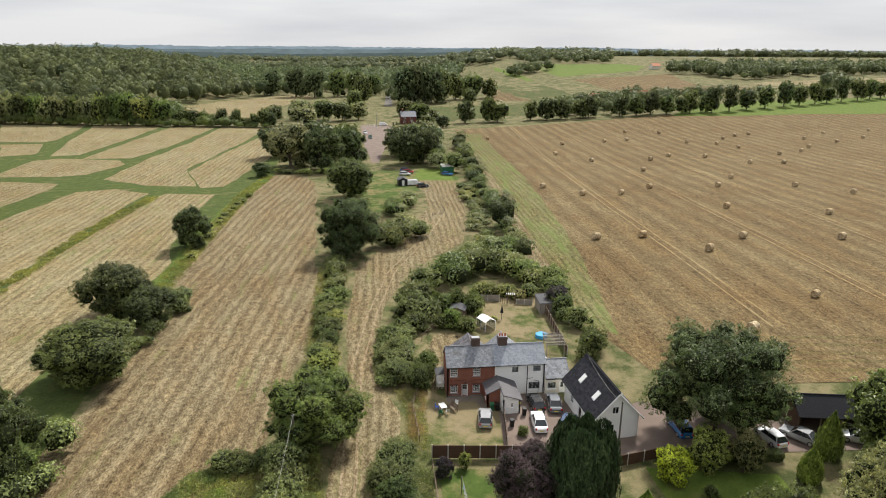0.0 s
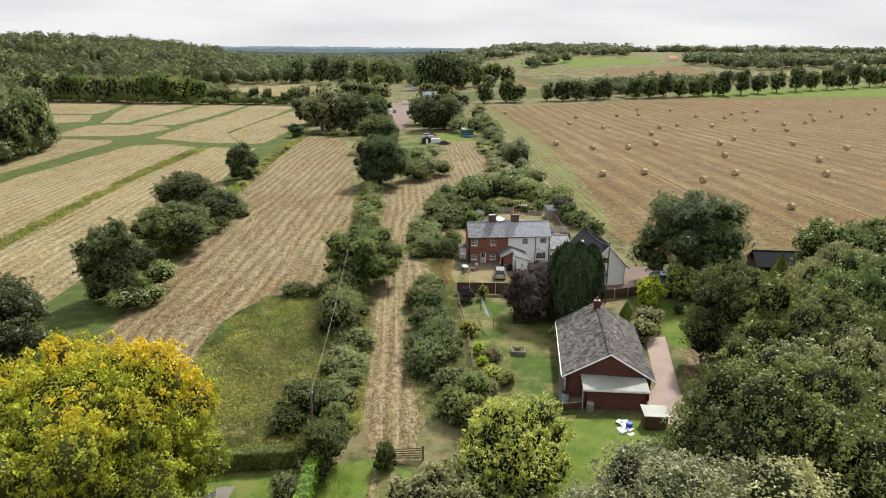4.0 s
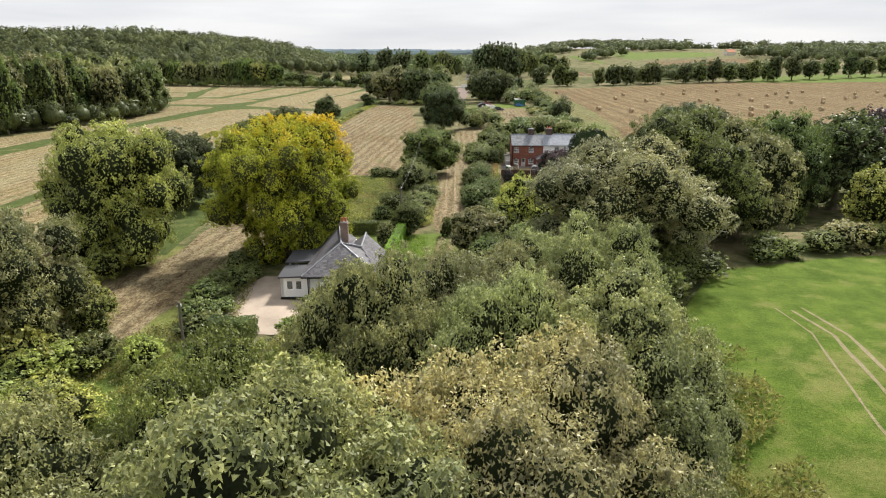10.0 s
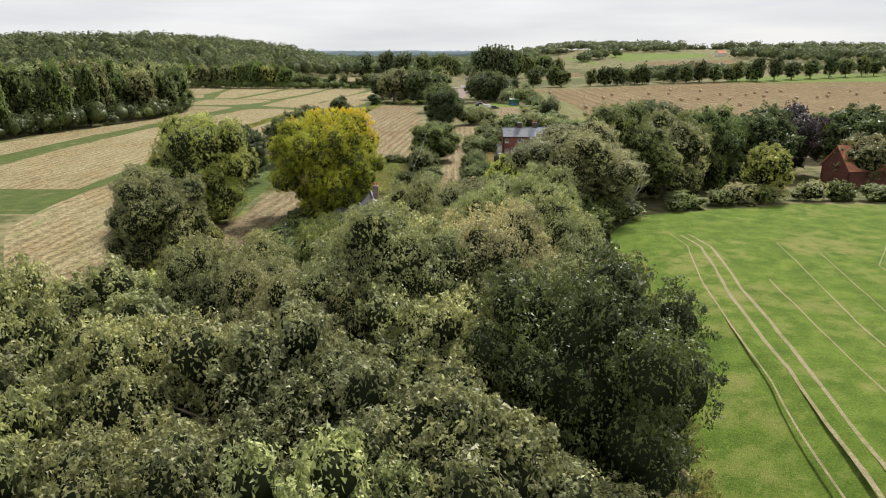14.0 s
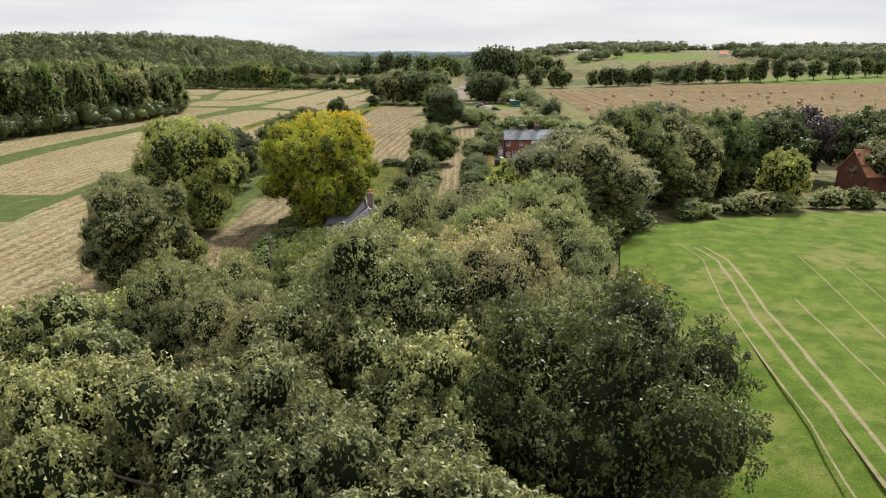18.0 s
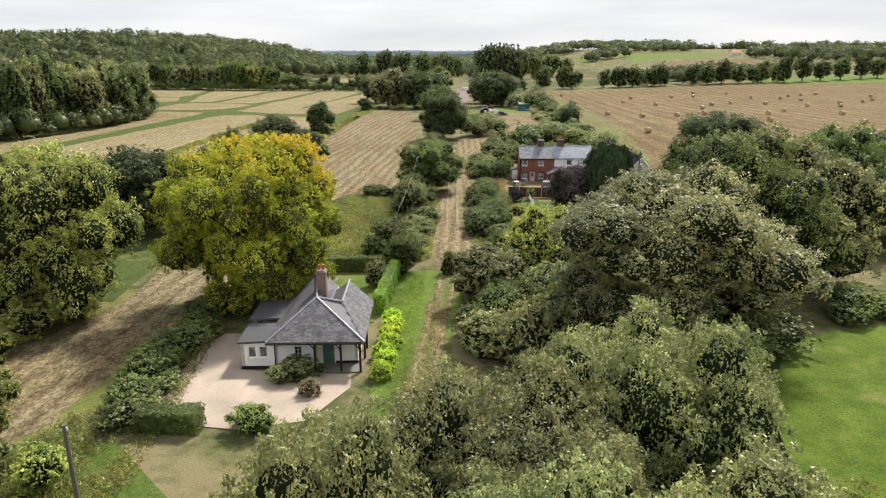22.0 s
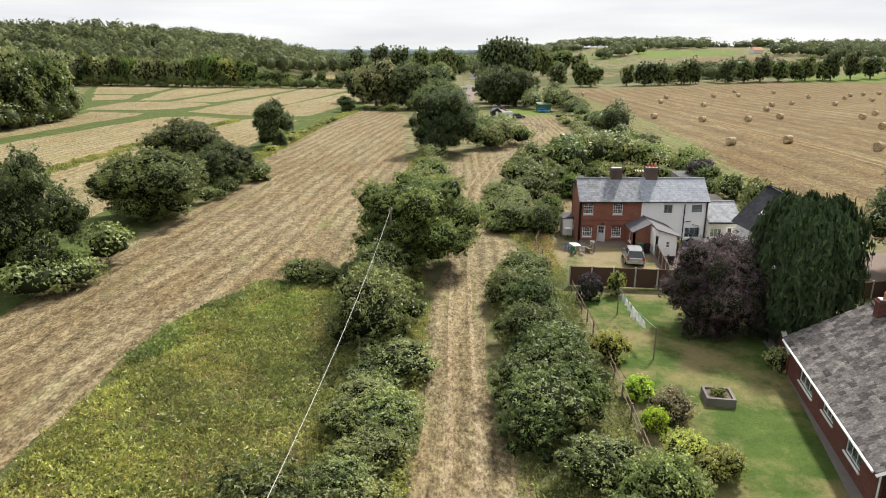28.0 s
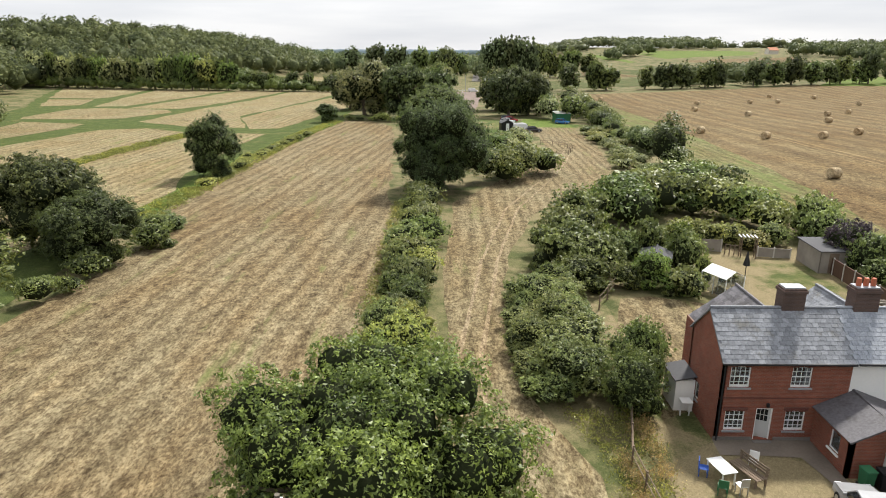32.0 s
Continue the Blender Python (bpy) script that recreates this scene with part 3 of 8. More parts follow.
sheet("field_headland", wavy([(26.6, 21), (27.9, 45), (29.3, 74), (33.1, 129), (36.3, 193), (38.9, 274), (50, 277), (46, 158), (39.4, 78), (33.8, 37), (30, 16)], 0.5, 8, 26), M_LANE, 0.075, "green strip along the stubble field's edge", "verge")
sheet("bank_grass", wavy([(-28, -92), (-34, -86), (-39, -85.5), (-46, -92), (-54, -106), (-50, -114), (-22, -114), (-22, -100)], 0.5, 3, 17), M_DITCH, 0.04, "lush green rough grass before the wood", "verge")
# far fields
for pts, mat, label in (
    ([(13, 447), (78, 435), (70, 365), (40, 340), (24, 398)], M_VERGE, "green meadow by the old railway"),
    ([(45, 352), (205, 378), (215, 430), (150, 440), (95, 430)], M_VERGE, "green pasture behind the tree row"),
    ([(215, 376), (289, 415), (373, 432), (460, 450), (520, 430), (440, 372), (347, 346), (334, 342), (187, 338)], M_LUSH, "bright green pasture"),
    ([(-153, 410), (-137, 428), (-117, 499), (-80, 592), (-55, 550), (-77, 440), (-71, 336), (-130, 347)], M_HAY_W, "pale mown field behind the wood"),
    ([(155, 610), (205, 636), (318, 720), (359, 797), (344, 835), (260, 824), (222, 830), (161, 833), (151, 779)], M_LUSH, "bright green hillside pasture"),
    ([(197, 597), (336, 671), (318, 604), (306, 530), (358, 517), (232, 452), (207, 477)], M_GOLD, "golden harvested field on the slope"),
    ([(364, 559), (495, 610), (640, 640), (700, 560), (520, 480), (420, 458), (442, 512), (396, 512)], M_HAY_W, "pale harvested field on the slope"),
    ([(118, 603), (160, 558), (160, 453), (125, 443), (109, 527)], M_VERGE, "green pasture"),
    ([(104, 578), (114, 580), (122, 446), (89, 473)], M_GOLD, "pale stubble field"),
    ([(-420, 900), (-200, 900), (-180, 1050), (-380, 1100)], M_HAY_W, "pale distant field"),
    ([(-700, 1500), (-350, 1450), (-330, 1700), (-650, 1800)], M_HAY_W, "pale distant field"),
    ([(-160, 1250), (60, 1250), (80, 1500), (-120, 1500)], M_VERGE, "green distant field"),
):
    sheet("far_field", wavy(pts, 3, 40, 15), mat, 0.12, label, "field", 40.0)


# ---- plants ----


def sphere_ways(r, n, up=0.15):
    v = r.normal(size=(n, 3))
    v[:, 2] += up
    return v / np.linalg.norm(v, axis=1)[:, None]


def ball(fine):
    bm = bmesh.new()
    bmesh.ops.create_icosphere(bm, subdivisions=fine, radius=1)
    v = np.array([q.co[:] for q in bm.verts])
    f = np.array([[q.index for q in p.verts] for p in bm.faces])
    bm.free()
    return v, f


BALLS = {k: ball(k) for k in (1, 2)}


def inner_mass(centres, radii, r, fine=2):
    """Uneven filler masses inside the boughs, mostly coloured dark as shade in the gaps."""
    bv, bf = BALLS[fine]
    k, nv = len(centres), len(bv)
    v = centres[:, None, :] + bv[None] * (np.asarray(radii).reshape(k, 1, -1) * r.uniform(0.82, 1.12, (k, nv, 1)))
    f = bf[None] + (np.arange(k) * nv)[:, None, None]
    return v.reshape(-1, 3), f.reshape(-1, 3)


def leaf_mesh(name, centres, ways, sizes, r, lean=0.85, slim=0.75, mass=None):
    """Small leaf sprays: one pointed blade each, facing its way more or less, round an inner mass."""
    n = len(centres)
    nrm = ways + lean * r.normal(size=(n, 3))
    nrm /= np.linalg.norm(nrm, axis=1)[:, None]
    side = np.cross(nrm, r.normal(size=(n, 3)))
    side /= np.linalg.norm(side, axis=1)[:, None]
    along = np.cross(nrm, side)
    s = sizes[:, None]
    v = np.empty((n, 3, 3))
    v[:, 0] = centres - along * s * 0.9 + side * s * slim
    v[:, 1] = centres + along * s * 1.15
    v[:, 2] = centres - along * s * 0.75 - side * s * slim
    v = v.reshape(-1, 3)
    f = np.arange(3 * n).reshape(-1, 3)
    if mass is not None:
        f = np.concatenate([f, mass[1] + 3 * n])
        v = np.concatenate([v, mass[0]])
    me = bpy.data.meshes.new(name)
    me.vertices.add(len(v))
    me.vertices.foreach_set("co", v.ravel())
    me.loops.add(f.size)
    me.loops.foreach_set("vertex_index", f.ravel())
    me.polygons.add(len(f))
    me.polygons.foreach_set("loop_start", np.arange(0, f.size, 3))
    if mass is not None:
        slot = np.zeros(len(f), dtype=np.int32)
        slot[n:] = 1
        me.polygons.foreach_set("material_index", slot)
        me.polygons.foreach_set("use_smooth", slot.astype(bool))
    me.update(calc_edges=True)
    return me


def crown_mesh(name, seed, n, size, boughs=14, squat=0.85, clump=0.085, per=40, flat=0.0, tall=1.0, big=0.44, up=0.35, core=0.55):
    """A crown of radius about 1 on z = 0: boughs, each set with uneven sprays of leaves, with gaps between."""
    r = np.random.default_rng(seed)
    c = sphere_ways(r, boughs, 0.3) * r.uniform(0.45, 0.8, (boughs, 1))
    rad = r.uniform(0.45 * big, big, boughs)
    c[0], rad[0] = (r.uniform(-0.1, 0.1), r.uniform(-0.1, 0.1), 0.15), core
    share = rad ** 2 / (rad ** 2).sum()

    def outer(count, lo, hi):
        """Places on the boughs' outer sides, not inside another bough."""
        pick = r.choice(boughs, 5 * count, p=share)
        w = sphere_ways(r, 5 * count, up)
        q = c[pick] + w * (rad[pick] * r.uniform(lo, hi, 5 * count))[:, None]
        gap = np.linalg.norm(q[:, None, :] - c[None], axis=2) / rad[None]
        gap[np.arange(len(q)), pick] = 9
        keep = np.flatnonzero(gap.min(axis=1) > 0.86)
        keep = np.resize(keep, count)
        return q[keep], w[keep]

    k = int(n * 0.62) // per
    mid, wm = outer(k, 0.86, 1.2)
    cr = clump * r.uniform(0.5, 1.35, k)
    own = np.repeat(np.arange(k), per)
    d = sphere_ways(r, len(own), 0.45)
    p = mid[own] + d * (cr[own] * r.uniform(0.35, 1.0, len(own)))[:, None]
    ways = 0.5 * d + 0.4 * wm[own] + np.array((0, 0, 0.5))
    low_p, low_w = outer(n - len(own), 0.74, 0.98)
    p = np.concatenate([p, low_p])
    ways = np.concatenate([ways, low_w + np.array((0, 0, 0.3))])
    m = len(p)
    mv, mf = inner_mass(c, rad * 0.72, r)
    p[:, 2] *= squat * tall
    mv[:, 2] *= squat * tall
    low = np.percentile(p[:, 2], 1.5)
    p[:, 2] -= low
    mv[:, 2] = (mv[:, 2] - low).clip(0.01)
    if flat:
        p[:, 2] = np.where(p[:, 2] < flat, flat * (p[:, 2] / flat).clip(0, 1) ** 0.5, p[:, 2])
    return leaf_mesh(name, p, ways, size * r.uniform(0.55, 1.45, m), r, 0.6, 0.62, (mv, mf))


def cone_crown(name, seed, n, size, power=0.7):
    """A dense upright crown of radius 1 and height 1 with vertical sprays."""
    r = np.random.default_rng(seed)
    z = r.random(n) ** 0.9
    a = r.uniform(0, 2 * math.pi, n)
    fl = 1 + 0.09 * np.sin(a * 9 + 3 * np.sin(z * 5)) + 0.05 * np.sin(a * 23 + z * 12)
    prof = np.minimum(1, 0.75 + z * 1.2) * (1 - np.clip(z + 0.05 * np.sin(a * 7), 0, 1) ** (6 if power < 0.5 else 2.6)) ** power
    rr = prof * fl * (1 - 0.25 * r.random(n) ** 2)
    p = np.stack([rr * np.cos(a), rr * np.sin(a), z], 1)
    w = np.stack([np.cos(a), np.sin(a), 0.5 + 0 * a], 1)
    return leaf_mesh(name, p, w, size * r.uniform(0.6, 1.3, n), r, 0.4, 0.4)


def tube(bm, pts, rads, sides=7):
    rings = []
    for k, (p, rad) in enumerate(zip(pts, rads)):
        q = pts[min(k + 1, len(pts) - 1)] - pts[max(k - 1, 0)]
        rot = q.to_track_quat('Z', 'Y').to_matrix()
        rings.append([bm.verts.new(p + rot @ Vector((rad * math.cos(2 * math.pi * i / sides), rad * math.sin(2 * math.pi * i / sides), 0))) for i in range(sides)])
    for a, b in zip(rings, rings[1:]):
        for i in range(sides):
            bm.faces.new((a[i], a[(i + 1) % sides], b[(i + 1) % sides], b[i]))
    bm.faces.new(rings[-1])
    bm.faces.new(rings[0][::-1])


def trunk_mesh(name, seed, limbs=7):
    """A tapered trunk of height 1 with limbs, for a crown of radius 1 on a stem."""
    r = random.Random(seed)
    bm = bmesh.new()
    tube(bm, [Vector((0, 0, -0.03)), Vector((0, 0, 0.05)), Vector((0.02, 0.01, 0.3)), Vector((0.0, 0.03, 0.6)), Vector((0.01, 0, 0.85))],
         [0.085, 0.06, 0.048, 0.03, 0.008])
    for k in range(limbs):
        a = k * 2.4 + r.uniform(-0.4, 0.4)
        z = 0.24 + 0.42 * k / limbs
        reach = r.uniform(0.45, 0.72)
        d = Vector((math.cos(a), math.sin(a), 0))
        tube(bm, [Vector((0, 0.01, z)), Vector((0, 0, z + 0.1)) + d * reach * 0.4, Vector((0, 0, z + 0.17)) + d * reach * 0.75, Vector((0, 0, z + 0.26)) + d * reach],
             [0.026, 0.018, 0.011, 0.004], 5)
    me = bpy.data.meshes.new(name)
    bm.to_mesh(me)
    bm.free()
    me.materials.append(M_BARK)
    return me


CROWNS = {
    "near": [crown_mesh("crown", 10 + k, 50000, 0.0112, 64, 0.85, 0.055, 36, 0, 1, 0.29, 0.45, 0.62) for k in range(4)],
    "canopy": [crown_mesh("crown", 15 + k, 30000, 0.0132, 46, 0.72, 0.055, 32, 0, 1, 0.3, 0.8, 0.56) for k in range(6)],
    "fine_canopy": [crown_mesh("crown", 150 + k, 88000, 0.0082, 60, 0.72, 0.045, 36, 0, 1, 0.26, 0.8, 0.56) for k in range(3)],
    "oak": [crown_mesh("crown", 25 + k, 22000, 0.0165, 44, 0.8, 0.06, 28, 0, 1, 0.31, 0.4, 0.68) for k in range(4)],
    "mid": [crown_mesh("crown", 20 + k, 8000, 0.0275, 28, 0.85, 0.085, 20, 0, 1, 0.34, 0.4, 0.66) for k in range(4)],
    "bush": [crown_mesh("foliage", 30 + k, 2200, 0.044, 14, 0.75, 0.1, 14, 0.12, 1, 0.34, 0.7, 0.78) for k in range(6)],
    "bramble": [crown_mesh("foliage", 130 + k, 5200, 0.0275, 22, 0.75, 0.085, 18, 0.12, 1, 0.3, 0.7, 0.76) for k in range(5)],
    "gold": [crown_mesh("crown", 140, 110000, 0.0098, 95, 0.85, 0.045, 40, 0, 1, 0.24, 0.4, 0.62)],
    "far": [crown_mesh("crown", 40 + k, 1400, 0.064, 14, 0.9, 0.11, 10, 0, 1, 0.4, 0.3, 0.74) for k in range(4)],
    "willow": [crown_mesh("crown", 50 + k, 90000, 0.0092, 80, 0.8, 0.05, 36, 0, 1, 0.27, 0.4, 0.6) for k in range(2)],
    "poplar": [crown_mesh("crown", 70 + k, 3200, 0.05, 26, 1.0, 0.1, 12, 0.0, 1.35, 0.36, 0.5, 0.62) for k in range(4)],
    "cypress": [cone_crown("foliage", 60, 14000, 0.05, 0.35)],
    "cone": [cone_crown("foliage", 61, 6000, 0.07, 1.4)],
}
TRUNKS = [trunk_mesh("trunk", 80 + k) for k in range(3)]
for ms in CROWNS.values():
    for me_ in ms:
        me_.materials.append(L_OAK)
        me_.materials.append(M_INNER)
plant_rng = random.Random(7)
SUNNY = (L_YELLOW, L_LIME, L_HEDGE)


def plant(name, x, y, h, r, mat, sort="mid", label="", category="tree", stem=0.18, group="", base=None):
    """One tree or bush: an empty at its foot, with trunk and crown."""
    z = land(x, y) if base is None else base
    root = tagged(new(name), label, category, group)
    root.empty_display_size = 0.5
    root.matrix_world = pose(x, y, z, 0, 0, plant_rng.uniform(0, 360))
    me = plant_rng.choice(CROWNS[sort])
    crown = new(me.name.split(".")[0], me)
    crown.parent = root
    top = 1.0 if sort in ("cypress", "cone") else max(v for v in me_top(me))
    crown.scale = (r, r, h * (1 - stem) / top)
    crown.location = (0, 0, h * stem)
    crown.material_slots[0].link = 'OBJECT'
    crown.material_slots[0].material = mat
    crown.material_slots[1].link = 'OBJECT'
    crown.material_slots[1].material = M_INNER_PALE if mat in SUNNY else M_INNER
    if category == "tree":
        t = new("trunk", plant_rng.choice(TRUNKS))
        t.parent = root
        t.scale = (r, r, h * 0.9)
    return root


TOPS = {}


def me_top(me):
    if me.name not in TOPS:
        co = np.empty(3 * len(me.vertices))
        me.vertices.foreach_get("co", co)
        TOPS[me.name] = float(np.percentile(co[2::3], 99.7))
    return [TOPS[me.name]]


OAK = "dark green broadleaf tree with rounded crown"
for x, y, h, r, mat, sort, label in [
    (-50.7, 73.5, 10, 5.0, L_DARK, "oak", "lone dark oak beside the hay field"),
    (-53.2, 33, 9.8, 6.9, L_DARK, "oak", OAK), (-46.6, 28.5, 7.0, 5.0, L_DARK, "oak", OAK),
    (-48.9, 10, 8.4, 7.9, L_OAK, "oak", "grey-green willow at the field's edge"),
    (-49.5, -13, 11.4, 5.6, L_DARK, "oak", OAK), (-54, -36.5, 11.8, 8.2, L_DARK, "oak", OAK),
    (-14.4, 64.4, 12.8, 8.0, L_DARK, "near", "large dark oak beside the mown track"),
    (-15.7, 124, 12.5, 8.3, L_OAK, "oak", OAK), (5.5, 182, 15.5, 8.5, L_DARK, "mid", OAK), (12, 186, 14, 7, L_DARK, "mid", OAK),
    (-40, 180, 17, 11, L_OLIVE, "mid", OAK), (-27, 172, 16, 9, L_DARK, "mid", OAK), (-17, 182, 15, 8, L_DARK, "mid", OAK),
    (-48, 161, 5.4, 3.9, L_DARK, "mid", "small round tree by the ditch"),
    (-16.4, -8.8, 8.7, 6.6, L_GREEN, "near", "dense dark green oak beside the track"),
    
    (5.7, -22.5, 6.8, 4.3, L_COPPER, "near", "dark purple copper-leaved tree on the lawn"),
    (-31.5, -63, 16.2, 9.2, L_YELLOW, "gold", "broad tree turning from green to yellow"),
    (-49.8, -65, 15.6, 8.4, L_FRESH, "near", "tall fresh green tree by the mown strip"),
    (-45.8, -90, 12.2, 6.5, L_OLIVE, "near", "olive green tree with some bare twigs"),
    (-3.5, -59, 8.4, 5.0, L_AIRY, "oak", "light green airy tree in the garden"),
    (31.5, -69, 7.8, 4.1, L_FRESH, "mid", "small bright green tree by the crop field"),
    (2.4, -77.5, 12.2, 9.4, L_WILLOW, "willow", "huge grey-green willow with dead boughs"), (10.5, -70, 13.5, 7.5, L_OAK, "near", OAK),
    (18, -66, 12.5, 8, L_OLIVE, "canopy", OAK), (23, -52, 14, 8, L_OAK, "canopy", OAK),
    (24, -39, 12, 6.5, L_OAK, "canopy", OAK), (32, -46, 14.5, 8, L_OAK, "canopy", OAK), (42, -43, 14, 8, L_DARK, "mid", OAK), (38, -34, 12, 7, L_OLIVE, "canopy", OAK),
    (52, -36, 13, 7, L_COPPER, "mid", "dark purple-leaved broadleaf tree"), (61, -42, 13, 8, L_DARK, "mid", OAK), (70, -38, 12, 8, L_OAK, "mid", OAK), (56, -52, 9, 6, L_GREY, "mid", OAK),
    (46, -22, 11, 6, L_OAK, "mid", OAK), (56, -16, 9, 5, L_OAK, "mid", OAK), (66, -20, 10, 6, L_OAK, "mid", OAK), (74, -52, 12, 8, L_OAK, "mid", OAK),
    (26.8, -19, 5.4, 2.5, L_FRESH, "mid", "small green garden tree beside the yard"), (30.5, -20, 5.6, 2.2, L_GREY, "mid", "grey-green garden tree beside the yard"),
    (22.3, -20.6, 4.6, 2.3, L_LIME, "oak", "small bright yellow-green tree"), (-9.5, -63, 6, 4, L_GREY, "mid", "silver-green young tree by the lane"),
    (-2.2, -68, 4.4, 2.4, L_WILLOW, "mid", "grey-green young tree by the garden"),
]:
    plant("tree", x, y, h, r, mat, sort, label, stem=0.04 if sort in ("near", "willow", "canopy", "gold", "oak") else 0.05)
plant("tree", 31, -12.3, 13.2, 8.9, L_DARK, "near", "spreading dark oak in the farmyard", stem=0.13)
plant("cypress", 11.0, -23.3, 9.9, 3.5, L_CONIFER, "cypress", "tall dense dark green cypress", "tree", 0.02)
for x, y, h, r in ((36.5, -22.5, 4.2, 1.3), (41, -19, 5.6, 1.5), (52, -19, 5.5, 1.7), (46, -24, 4.6, 1.7), (17.6, -24.5, 2.6, 0.9)):
    plant("conifer", x, y, h, r, L_GREEN, "cone", "upright dark green garden conifer", "tree", 0.03)

# wood under and before the camera
wood_rng = random.Random(21)
WOOD_EDGE = [(-52, -122), (-38, -119.5), (-26, -118.5), (-20, -117.5), (-14, -122), (-8, -118), (-6, -122), (-8, -136), (-9, -147), (-42, -147)]


def inside(x, y, poly):
    hit = False
    for (x0, y0), (x1, y1) in zip(poly, poly[1:] + poly[:1]):
        if (y0 > y) != (y1 > y) and x < (x1 - x0) * (y - y0) / (y1 - y0) + x0:
            hit = not hit
    return hit


WOOD_SORTS = [(-34, -121, 9, L_OLIVE), (-46, -124, 7, L_OLIVE), (-14, -130, 5, L_GREY), (-26, -130, 7, L_GREY), (-20, -140, 9, L_OLIVE), (-38, -132, 8, L_GREY), (-8, -142, 6, L_GREY)]
stand = [(-16.5, -107), (-5.5, -98.5), (-5, -109), (-11.8, -116.5), (-11, -102), (-21.5, -112.5), (-18.5, -121), (-10.5, -109)]
for _ in range(900):
    x, y = wood_rng.uniform(-52, 2), wood_rng.uniform(-156, -90)
    if inside(x, y, WOOD_EDGE) and math.hypot(x + 7.2, y + 131.5) > 6.5 and all(math.hypot(x - a, y - b) > 6.3 for a, b in stand):
        stand.append((x, y))
for x, y in stand:
    mat = {-107: L_GREY, -98.5: L_OLIVE, -109: L_OLIVE, -116.5: L_RUSSET, -102: L_GREY, -112.5: L_OAK, -121: L_OLIVE}.get(y) or wood_rng.choice([L_GREY, L_OLIVE, L_OLIVE, L_OAK])
    for a, b, reach, m_ in WOOD_SORTS:
        if y < -117 and y != -121 and math.hypot(x - a, y - b) < reach:
            mat = m_
            break
    top = {-107: 14.0, -102: 12.6, -112.5: 12.0, -121: 15.2}.get(y, 13.7) if y > -117.5 or y == -121 else wood_rng.uniform(11.4, 13.2)
    if y < -138 and x > -11:  # younger trees at the crop edge
        top -= 3.4
    plant("tree", x, y, top - land(x, y), 7.4 if mat is L_RUSSET else 8.4 if y == -121 else wood_rng.uniform(5.6, 7.0), mat, "fine_canopy" if y > -128 and -30 < x < -2 else "canopy", {L_RUSSET.name: "pale brownish-leaved tree of the wood", L_GREY.name: "grey-green leafy tree of the wood",
          L_OLIVE.name: "olive green leafy tree of the wood", L_DARK.name: "very dark rounded tree at the wood's edge"}.get(mat.name, "dark green leafy tree of the wood"), stem=0.12, group="wood")
plant("tree", -7.2, -131.5, 14.4, 7.1, L_DARK, "near", "very dark rounded tree at the wood's edge", stem=0.06, group="wood")

# bushes and hedges
def woods(name, spots, mat, label, per=260, size=0.13, inner=None):
    """Uncountable far woodland as one object."""
    r = np.random.default_rng(len(spots))
    ps, ws, ss, cs, rs = [], [], [], [], []
    for x, y, h, rad in spots:
        z = land(x, y)
        n = int(per * (0.8 if y > 420 or x < -260 else 1.4))
        fine = (per / n) ** 0.5
        w = sphere_ways(r, n, 0.7)
        lumpc = sphere_ways(r, 7, 0.5) * 0.5
        q = lumpc[r.integers(0, 7, n)] + w * r.uniform(0.38, 0.58, (n, 1))
        q = q * (rad, rad, h * 0.52) + (x, y, z + h * 0.5)
        ps.append(q)
        ws.append(w + (0, 0, 0.3))
        ss.append(np.full(n, size * rad * fine) * r.uniform(0.7, 1.3, n))
        cs.append((x, y, z + h * 0.5))
        rs.append((rad * 0.6, rad * 0.6, h * 0.36))
    mass = inner_mass(np.array(cs), np.array(rs), r, 1)
    me = leaf_mesh(name, np.concatenate(ps), np.concatenate(ws), np.concatenate(ss), r, 0.5, 0.75, mass)
    me.materials.append(mat)
    me.materials.append(inner or mat)
    return tagged(new(name, me), label, "woodland", kind="stuff")


bush_rng = random.Random(5)


def thicket(points, width, h, r, mats, gap, label, name="bush", group="hedgerow bushes", wild=0.35):
    """A row of bushes along a line; far off, one joined hedge."""
    far = {}
    for (x0, y0), (x1, y1) in zip(points, points[1:]):
        d = math.hypot(x1 - x0, y1 - y0)
        for k in range(max(1, round(d / gap))):
            u = (k + bush_rng.random()) / max(1, round(d / gap))
            a = bush_rng.uniform(-width, width) / 2
            s = bush_rng.uniform(1 - wild, 1 + wild)
            px_, py_ = x0 + (x1 - x0) * u - (y1 - y0) / d * a, y0 + (y1 - y0) * u + (x1 - x0) / d * a
            rr, mat = r * bush_rng.uniform(0.85, 1.25) * (0.5 + s / 2), bush_rng.choice(mats)
            if y0 > 39 or x0 > 50 or (x0 < -44 and y0 > -60):
                far.setdefault(mat.name, []).append((px_, py_, h * s, rr))
            else:
                plant(name, px_, py_, h * s, rr, mat, "bramble" if -25 < px_ < 4 and -72 < py_ < 24 else "bush", label, "bush", 0.0, group)
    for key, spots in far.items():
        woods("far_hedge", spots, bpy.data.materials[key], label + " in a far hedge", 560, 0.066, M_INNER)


BR = "dense green bramble and hawthorn bush"
thicket([(-17.2, -3), (-16.8, 20), (-16.7, 38)], 2.2, 2.8, 2.1, [L_BRAMBLE, L_FRESH, L_BRAMBLE, L_OAK], 1.6, BR)
thicket([(-16.7, 39.5), (-17, 56)], 2.2, 2.8, 2.1, [L_BRAMBLE, L_OAK], 1.6, BR)
thicket([(-18.2, -13), (-19, -21)], 2.4, 3.8, 2.7, [L_OAK, L_BRAMBLE], 2.4, BR)
